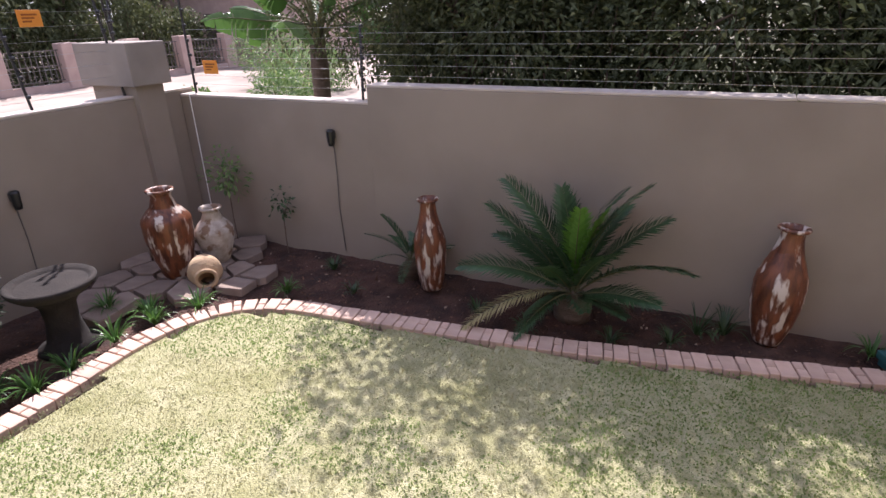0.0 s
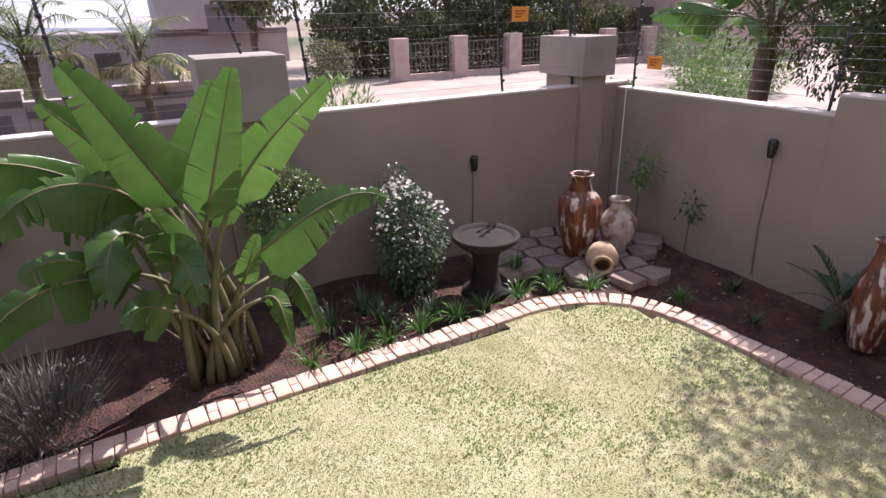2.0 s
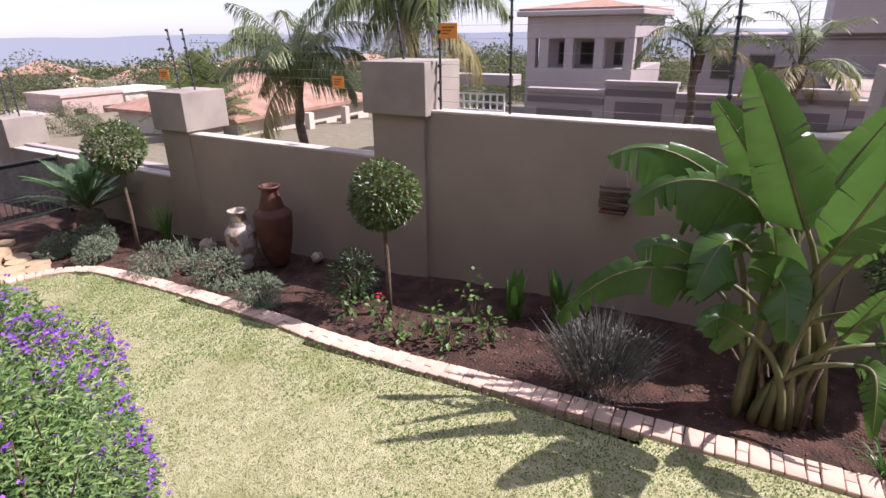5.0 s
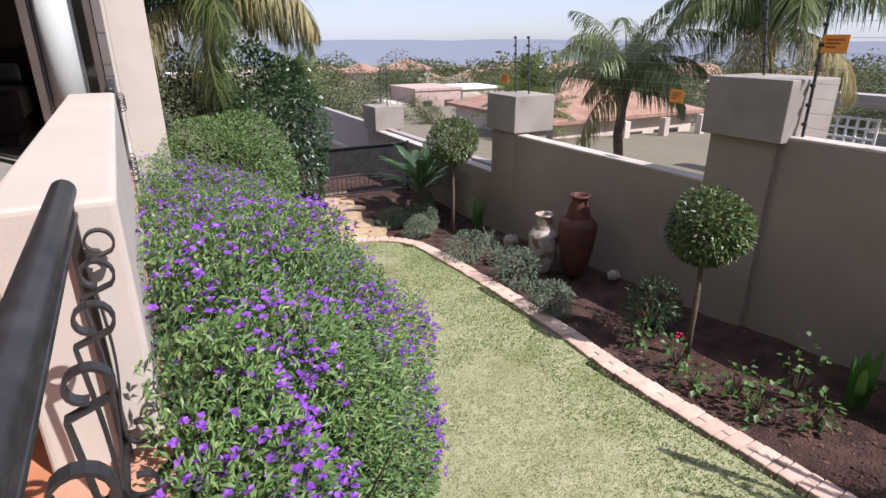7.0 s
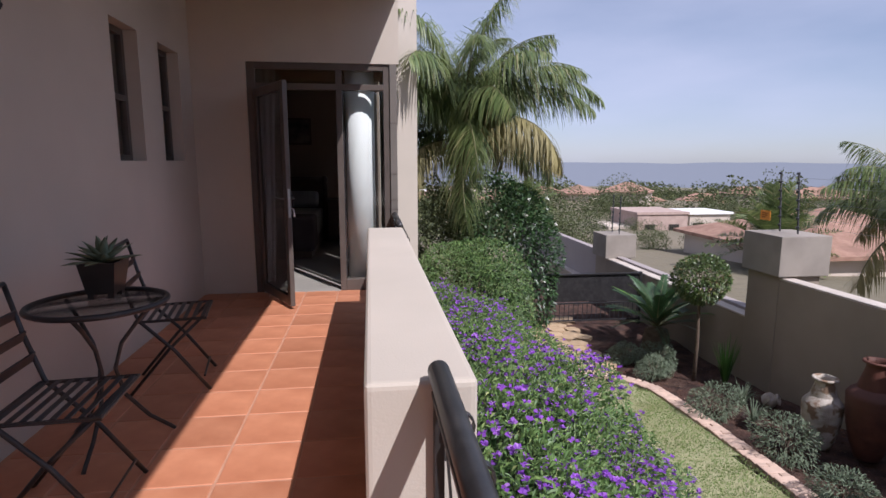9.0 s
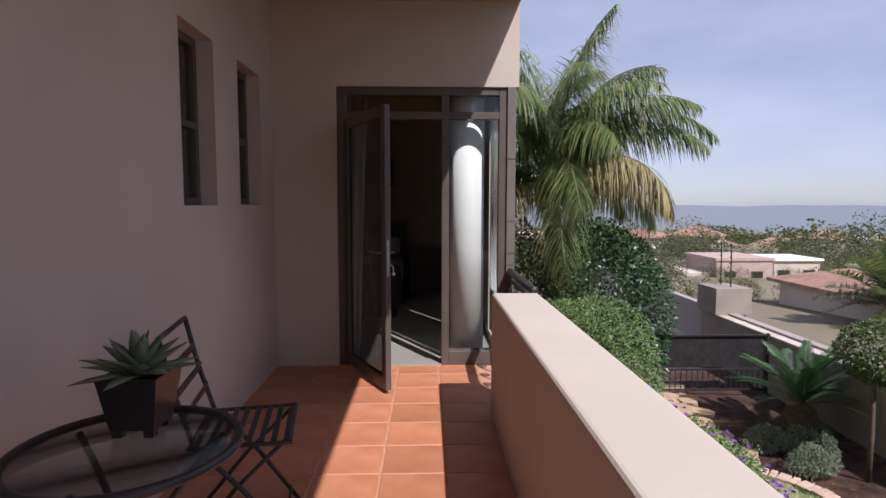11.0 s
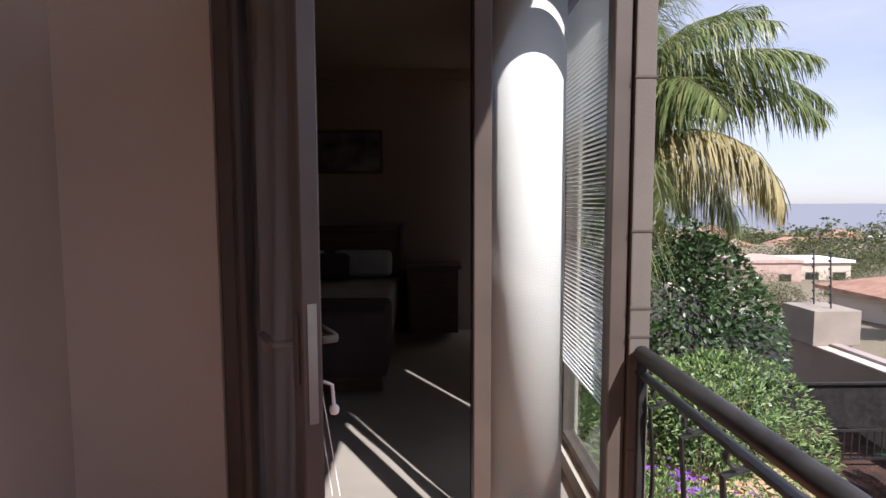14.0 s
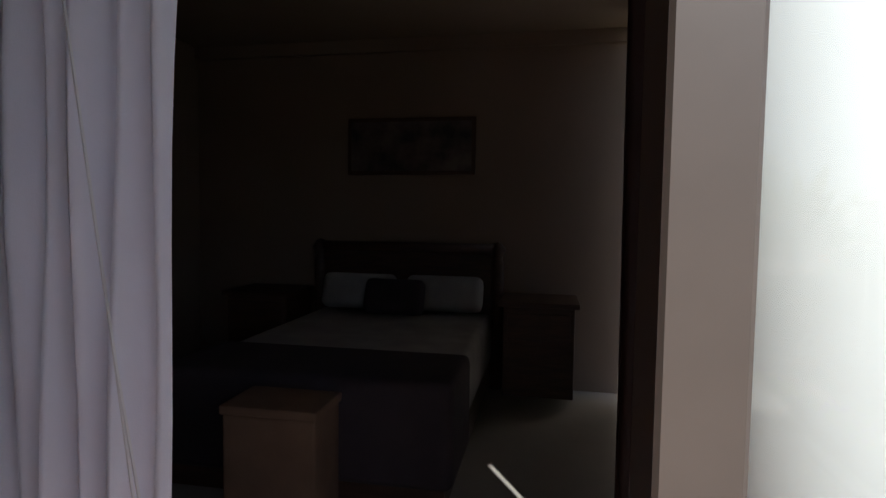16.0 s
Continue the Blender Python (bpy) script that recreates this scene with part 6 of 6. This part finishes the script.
fence_post((6.7, -4.6, .87), .8, .15, -.2)
fence_run(((WX + .16, -4.3), (WX + .16, -1.1)), .31, 1.15, 9, "thin strands of electric fence wire above the wall")
fence_run(((WX + .16, -1.1), (WX + .16, -.2)), .31, 1.15, 9, "thin strands of electric fence wire by the pillar")
fence_run(((WX + .16, -.2), (WX + .16, 3.75)), .34, 1.0, 8, "thin strands of electric fence wire above the wall")
fence_run(((WX + .4, 4.35), (WX + .4, 8.15)), .4, .75, 7, "thin strands of electric fence wire between pillars")
fence_run(((6.05, WY - .1), (3.7, WY - .1)), .28, .7, 7, "thin strands of electric fence wire above the back wall")
fence_run(((3.7, WY - .1), (-4.5, WY - .1)), .42, .5, 5, "thin strands of electric fence wire above the back wall")
sign((WX + .15, -3.55, 1.12), -90)
sign((WX + .15, 3.65, 1.14), -90)
sign((5.75, WY - .1, .55), 180)
sign((WX + .4, 5.4, .55), -100)
sign((WX + .4, 8.9, .55), -90)


# ---- neighbours ----
def win(parent, x, y, z, w, h, axis, name="window", deep=.12):
    """A recessed window: dark frame and pane; axis x: faces -x, axis y: faces -y."""
    if axis == "x":
        o = part(name, boxm(x - .02, x + .02, y - w / 2, y + w / 2, z, z + h), M_FRAME, parent)
        part("pane", boxm(x - .03, x - .022, y - w / 2 + .06, y + w / 2 - .06, z + .06, z + h - .06), M_DARKGLASS, o)
    else:
        o = part(name, boxm(x - w / 2, x + w / 2, y - .02, y + .02, z, z + h), M_FRAME, parent)
        part("pane", boxm(x - w / 2 + .06, x + w / 2 - .06, y - .03, y - .022, z + .06, z + h - .06), M_DARKGLASS, o)
    return o


def hip_roof(x0, x1, y0, y1, z, h, over=.4):
    bm = bmesh.new()
    x0, x1, y0, y1 = x0 - over, x1 + over, y0 - over, y1 + over
    m = min(x1 - x0, y1 - y0) / 2
    if x1 - x0 > y1 - y0:
        r = ((x0 + m, (y0 + y1) / 2, z + h), (x1 - m, (y0 + y1) / 2, z + h))
    else:
        r = (((x0 + x1) / 2, y0 + m, z + h), ((x0 + x1) / 2, y1 - m, z + h))
    v = [bm.verts.new(p) for p in ((x0, y0, z), (x1, y0, z), (x1, y1, z), (x0, y1, z), *r)]
    b = [bm.verts.new(p) for p in ((x0, y0, z - .15), (x1, y0, z - .15), (x1, y1, z - .15), (x0, y1, z - .15))]
    fs = ((0, 1, 5, 4) if x1 - x0 > y1 - y0 else (0, 1, 4), (1, 2, 5) if x1 - x0 > y1 - y0 else (1, 2, 5, 4), (2, 3, 4, 5) if x1 - x0 > y1 - y0 else (2, 3, 5), (3, 0, 4) if x1 - x0 > y1 - y0 else (3, 0, 4, 5))
    for f in fs:
        bm.faces.new([v[i] for i in f])
    for k in range(4):
        bm.faces.new((b[k], b[(k + 1) % 4], v[(k + 1) % 4], v[k]))
    bm.faces.new(b[::-1])
    return bm


# mauve two-storey house with an open gallery
h1 = thing("neighbour_house", (29, 9.4, -3.9), "mauve plastered two-storey house with open upper gallery", "house")
for y0, y1, z0, z1 in ((-3.4, 3.4, 0, 3.2), (-3.4, 3.4, 4.6, 5.6)):
    part("wall", boxm(0, 7, y0, y1, z0, z1, bevel=.03, seg=1), M_MAUVE, h1)
part("inner_wall", boxm(1.8, 2, -3.4, 3.4, 3.2, 4.6), M_MAUVE, h1)
for y in (-3.1, -1.3, .6, 2.2, 3.1):
    part("pillar", boxm(.05, .5, y - .28, y + .28, 3.2, 4.6), M_MAUVE, h1)
for y in (-2.2, .0, 1.5):
    win(h1, 1.78, y, 3.3, 1.0, 1.1, "x")
for y in (-2.4, .4, 2.4):
    win(h1, -.03, y, 1.0, 1.5, .9, "x")
part("roof_slab", boxm(-.5, 7.4, -3.9, 3.9, 5.6, 5.85, bevel=.04, seg=1), M_MAUVE, h1)
part("roof", hip_roof(0, 7, -3.4, 3.4, 5.95, .5), M_ROOF, h1)
h1.scale.y = .78
h2 = thing("neighbour_house", (33, 0, -2.5), "grey-mauve flat-roofed house with dark upper opening", "house")
part("wall", boxm(0, 8, -7, 4.5, 0, 3.3, bevel=.04, seg=1), M_MAUVE, h2)
part("upper_wall", boxm(-.8, 8, -5.8, -.8, 3.3, 5.4, bevel=.04, seg=1), M_MAUVE, h2)
# No hole is cut: a dark plate paints the shade inside the opening.
part("opening", boxm(-.83, -.81, -5.2, -3.0, 3.0, 4.4), M_MAUVEDARK, h2, "flat dark plate for the shade in an opening")
part("band", boxm(-.06, .0, -7, 4.5, 3.0, 3.2), M_MAUVEDARK, h2)
for y in (1.6, 3.2):
    win(h2, -.03, y, 1.2, 1.1, 1.2, "x")
# their garden wall with dark inset panels
gw = thing("neighbour_wall", (16.4, 2.4, -2.6), "stepped grey garden wall with dark inset panels", "wall")
for k, (y0, y1, h) in enumerate(((-5.2, -3.2, 2.1), (-3.2, -1.4, 2.3), (-1.4, .4, 2.1), (.4, 2.2, 2.35), (2.2, 4.4, 2.1))):
    part("wall_panel", boxm(0, .25, y0, y1 - .01, 0, h), M_MAUVE, gw)
    part("coping", boxm(-.08, .33, y0 - .02, y1 + .01, h, h + .1), M_MAUVE, gw)
    part("band", boxm(-.02, 0, y0, y1 - .01, h - .28, h - .12), M_MAUVEDARK, gw)
    part("inset", boxm(-.015, 0, y0 + .3, y1 - .3, h - 1.1, h - .42), M_MAUVEDARK, gw)
ng = thing("lattice_gate", (16.8, 9.0, -2.8), "pale lattice driveway gate between walls", "gate")
for k in range(12):
    part("upright", boxm(-.02, .02, -1.3 + .23 * k - .025, -1.3 + .23 * k + .025, 1.1, 2.15), M_WHITE, ng)
for k in range(5):
    part("crossbar", boxm(-.024, .024, -1.3, 1.3, 1.15 + .24 * k - .025, 1.15 + .24 * k + .025), M_WHITE, ng)
part("lintel", boxm(-.3, .3, -1.7, 1.6, 2.4, 2.7), M_MAUVE, ng)
part("base", boxm(-.1, .1, -1.4, 1.4, 0, 1.12), M_MAUVE, ng)
# iron fence with pink piers along the drive
pf = thing("driveway_fence", (19.4, -6.72, -.96), "iron grille fence between pinkish brick piers", "fence")
for k in range(6):
    y = -.9 - 2.32 * k
    part("pier", boxm(-.22, .22, y - .28, y + .28, 0, 1.4, bevel=.02, seg=1), M_PINKPIER, pf)
    for z in (.3, .75, 1.2):
        part("rail", boxm(-.015, .015, y - 2.04, y - .28, z - .015, z + .015), M_GREY, pf)
    for j in range(10):
        part("grille_bar", boxm(-.01, .01, y - .28 - .17 * j - .17 - .012, y - .28 - .17 * j - .17 + .012, .28, 1.22), M_GREY, pf)
part("plinth", boxm(-.15, .15, -14.6, -.6, 0, .2), M_PINKPIER, pf)
for k, (x, y, h, r) in enumerate(((22.5, -7.5, 6, 2.0), (23, -11.5, 7, 2.3), (24, -16, 6.5, 2.4), (23, -3.6, 5.5, 1.6), (26, -20, 7, 2.6), (22, -14, 5, 1.5))):
    tree("street_tree", (x, y, -1.0), h, r, 3600, M_TREELEAF, "dark leafy tree behind the iron fence", 440 + k, 1.0, .22, .1, 8, .12, .2)
for k, (x0, y0, y1, h, lb) in enumerate(((21.6, -20, -5.4, 3.0, "tall dark hedge behind the iron fence"), (27.5, -33, -7, 6.0, "belt of dark trees behind the neighbours"))):
    b2 = thing("hedge", (x0, (y0 + y1) / 2, -1.0), lb, "hedge")
    rs = np.random.RandomState(720 + k)
    n = 26000
    P = np.c_[rs.normal(size=n) * .5 * (1 + k), rs.uniform(-.5, .5, n) * (y1 - y0), h * rs.rand(n) ** .8]
    P[:, 2] *= .8 + .25 * np.sin(P[:, 1] * 1.9) * np.sin(P[:, 1] * .7 + 1)
    leaf_mesh("foliage", P, rs.normal(size=(n, 3)), .17 * (1 + k * .5), .075 * (1 + k * .5), M_TREELEAF, b2, "", .3, 730 + k)
    bm = bmesh.new()
    for j in range(14):
        yy_ = (j / 13 - .5) * (y1 - y0) * .96
        tube(bm, [(0, yy_, -.2), (.1, yy_ + .1, h * .5), (0, yy_, h * .8)], [.07, .05, .01], 6)
    part("stemwork", bm, M_BARK, b2)
shrub("fern_bush", (9.4, -2.3, -1.3), .75, 2600, .26, .03, M_BUSH, "bright ferny plant outside the wall", 450, .9, 0, "shrub", .8, .3)
shrub("round_shrub", (14.2, -3.6, -1.0), .55, 1800, .08, .04, M_TREELEAF, "clipped round shrub by the fence", 451, .9, .7, "shrub", .4, .08)
h3 = thing("neighbour_house", (22, -24, -1), "pinkish brown house beyond the driveway", "house")
part("wall", boxm(-5, 5, -3, 3, 0, 3.4), M_PINKPIER, h3)
part("roof", hip_roof(-5, 5, -3, 3, 3.4, 1.6), M_ROOF, h3)
for x in (-3.2, -.4, 2.6):
    win(h3, x, 3.03, .9, 1.3, 1.3, "y")
# terracotta-roofed house below
h4 = thing("neighbour_house", (20.2, 23.0, -5.3), "beige house with terracotta hip roof below the wall", "house")
part("wall", boxm(-4, 4.5, -4, 4, 0, 3.3), M_PALEHOUSE, h4)
part("roof", hip_roof(-4, 4.5, -4, 4, 3.3, 1.35), M_ROOF, h4)
for x, w in ((-2.2, 1.0), (.4, 1.6), (2.8, 1.6)):
    win(h4, x, -4.03, .9, w, 1.6, "y")
bal = part("balcony", boxm(-1.2, 4.2, -5.4, -4.02, .5, .7), M_PALEHOUSE, h4)
for k in range(16):
    part("baluster", boxm(-1.15 + .35 * k - .015, -1.15 + .35 * k + .015, -5.4, -5.37, .7, 1.6), M_IRON, bal)
part("balcony_rail", boxm(-1.2, 4.2, -5.41, -5.36, 1.6, 1.65), M_IRON, bal)
for k in range(3):
    part("porch_column", boxm(-1.0 + 2.4 * k - .15, -1.0 + 2.4 * k + .15, -5.2, -4.9, .7, 3.2), M_PALEHOUSE, h4)
# pink box house and white flat roof further down
h5 = thing("neighbour_house", (24.4, 46.5, -8.2), "pinkish box-shaped house with flat parapet down the slope", "house")
part("wall", boxm(-2.2, 2.2, -2.5, 2.5, 0, 5.2), M_PINKPIER, h5)
part("parapet", boxm(-2.3, 2.3, -2.6, 2.6, 5.2, 5.4), M_PINKPIER, h5)
part("annexe", boxm(-4.4, -2.2, -2.0, 2.5, 0, 4.2), M_PALEHOUSE, h5)
for x, z in ((-1.1, 3.3), (1.0, 3.3), (.2, 1.0)):
    win(h5, x, -2.53, z, .9, 1.1, "y")
h6 = thing("neighbour_house", (30.2, 48.5, -8.4), "low white flat-roofed house down the slope", "house")
part("wall", boxm(-1.9, 1.9, -2.0, 2.0, 0, 5.1), M_PALEHOUSE, h6)
part("roof", boxm(-2.1, 2.1, -2.2, 2.2, 5.1, 5.3, bevel=.03, seg=1), M_WHITE, h6, "white flat roof")
for x in (-1.1, 1.0):
    win(h6, x, -2.03, 3.4, 1.0, 1.0, "y")
# palms outside the wall
plume_palm("queen_palm", (11.2, 10.6, -4.2), 4.3, .11, 20, 2.3, "queen palm with drooping fronds outside the wall", 31, .12, 100, .8, .022, 1.3)
plume_palm("queen_palm", (12.2, 7.9, -3.6), 5.0, .13, 26, 2.9, "large queen palm with long drooping fronds outside the wall", 32, .1, 120, .9, .022, 1.4)
plume_palm("slender_palm", (15.2, 2.3, -2.4), 3.0, .09, 16, 2.0, "slender feathery palm in front of the mauve house", 33, .05, 60, .42, .022, .5)
plume_palm("slender_palm", (15.3, .3, -2.4), 2.7, .09, 14, 1.9, "yellowing feathery palm in front of the grey house", 34, .5, 60, .42, .022, .4)
palm("date_palm", (15.8, 20.2, -5.4), 3.4, .25, 40, 2.4, "stiff date palm below the garden", 35, .05, .1, 60, .04, .15, .6)
palm("date_palm", (9.5, 33, -6), 4.2, .22, 30, 2.2, "distant palm among the town's trees", 36, .1, .4, 40, .05, .2, .8)

# ---- the town below ----
q = rng(99)
n_h = 0
for k in range(420):
    a = radians(q.uniform(28, 92))
    d = 38 * (1 + 14 * q.random() ** 1.8)
    x, y = 5 + d * math.cos(a), d * math.sin(a)
    if x < 7 + .04 * y or d < 95:
        continue
    n_h += 1
    if n_h > 120:
        break
    w, l, h = q.uniform(6, 11), q.uniform(5, 9), q.uniform(2.6, 4.6)
    t = thing("town_house", (x, y, out_z(x, y) - .6), "distant pale house with clay roof in the town" if k % 3 else "distant flat-roofed pale house in the town", "house", "town houses", q.uniform(-40, 40))
    part("wall", boxm(-w / 2, w / 2, -l / 2, l / 2, 0, h), M_PALEHOUSE, t)
    if k % 3:
        part("roof", hip_roof(-w / 2, w / 2, -l / 2, l / 2, h, 1.6), M_ROOF, t)
    else:
        part("roof", boxm(-w / 2 - .2, w / 2 + .2, -l / 2 - .2, l / 2 + .2, h, h + .3), M_WHITE if k % 2 else M_PALEHOUSE, t)
    for j in range(3):
        win(t, -w / 3 + j * w / 3, -l / 2 - .03, .9, 1.4, 1.4, "y")
# woods between the houses
rs = np.random.RandomState(500)
PP, DD, LL = [], [], []
for k in range(1250):
    a = math.radians(rs.uniform(8, 96))
    d = 30 * (1 + 24 * rs.rand() ** 1.7)
    x, y = 5 + d * math.cos(a), d * math.sin(a)
    if x < 4.5 or (x < 27 and y < 26):
        continue
    s = rs.uniform(.8, 1.9) * (1 + d / 330)
    if x < 36 and y < 54 and x > 13:
        s = min(s, 1.5) * .6
    elif 70 < d < 220 and k % 3 == 0:
        s *= 1.7
    nl, fl = (1000, .1) if d < 95 else (420, .24)
    P, D = blob_points(nl, s, 600 + k, .85, .6, .3)
    PP.append(P + np.array([x, y, out_z(x, y) + s * .7]))
    DD.append(D)
    LL.append(np.full(nl, s * fl))
leaf_mesh("far_woods", np.concatenate(PP), np.concatenate(DD), np.concatenate(LL), np.concatenate(LL) * .5, M_TREELEAF, None, "scattered green trees among the town's houses", .3, 9, "stuff")["category"] = "trees"
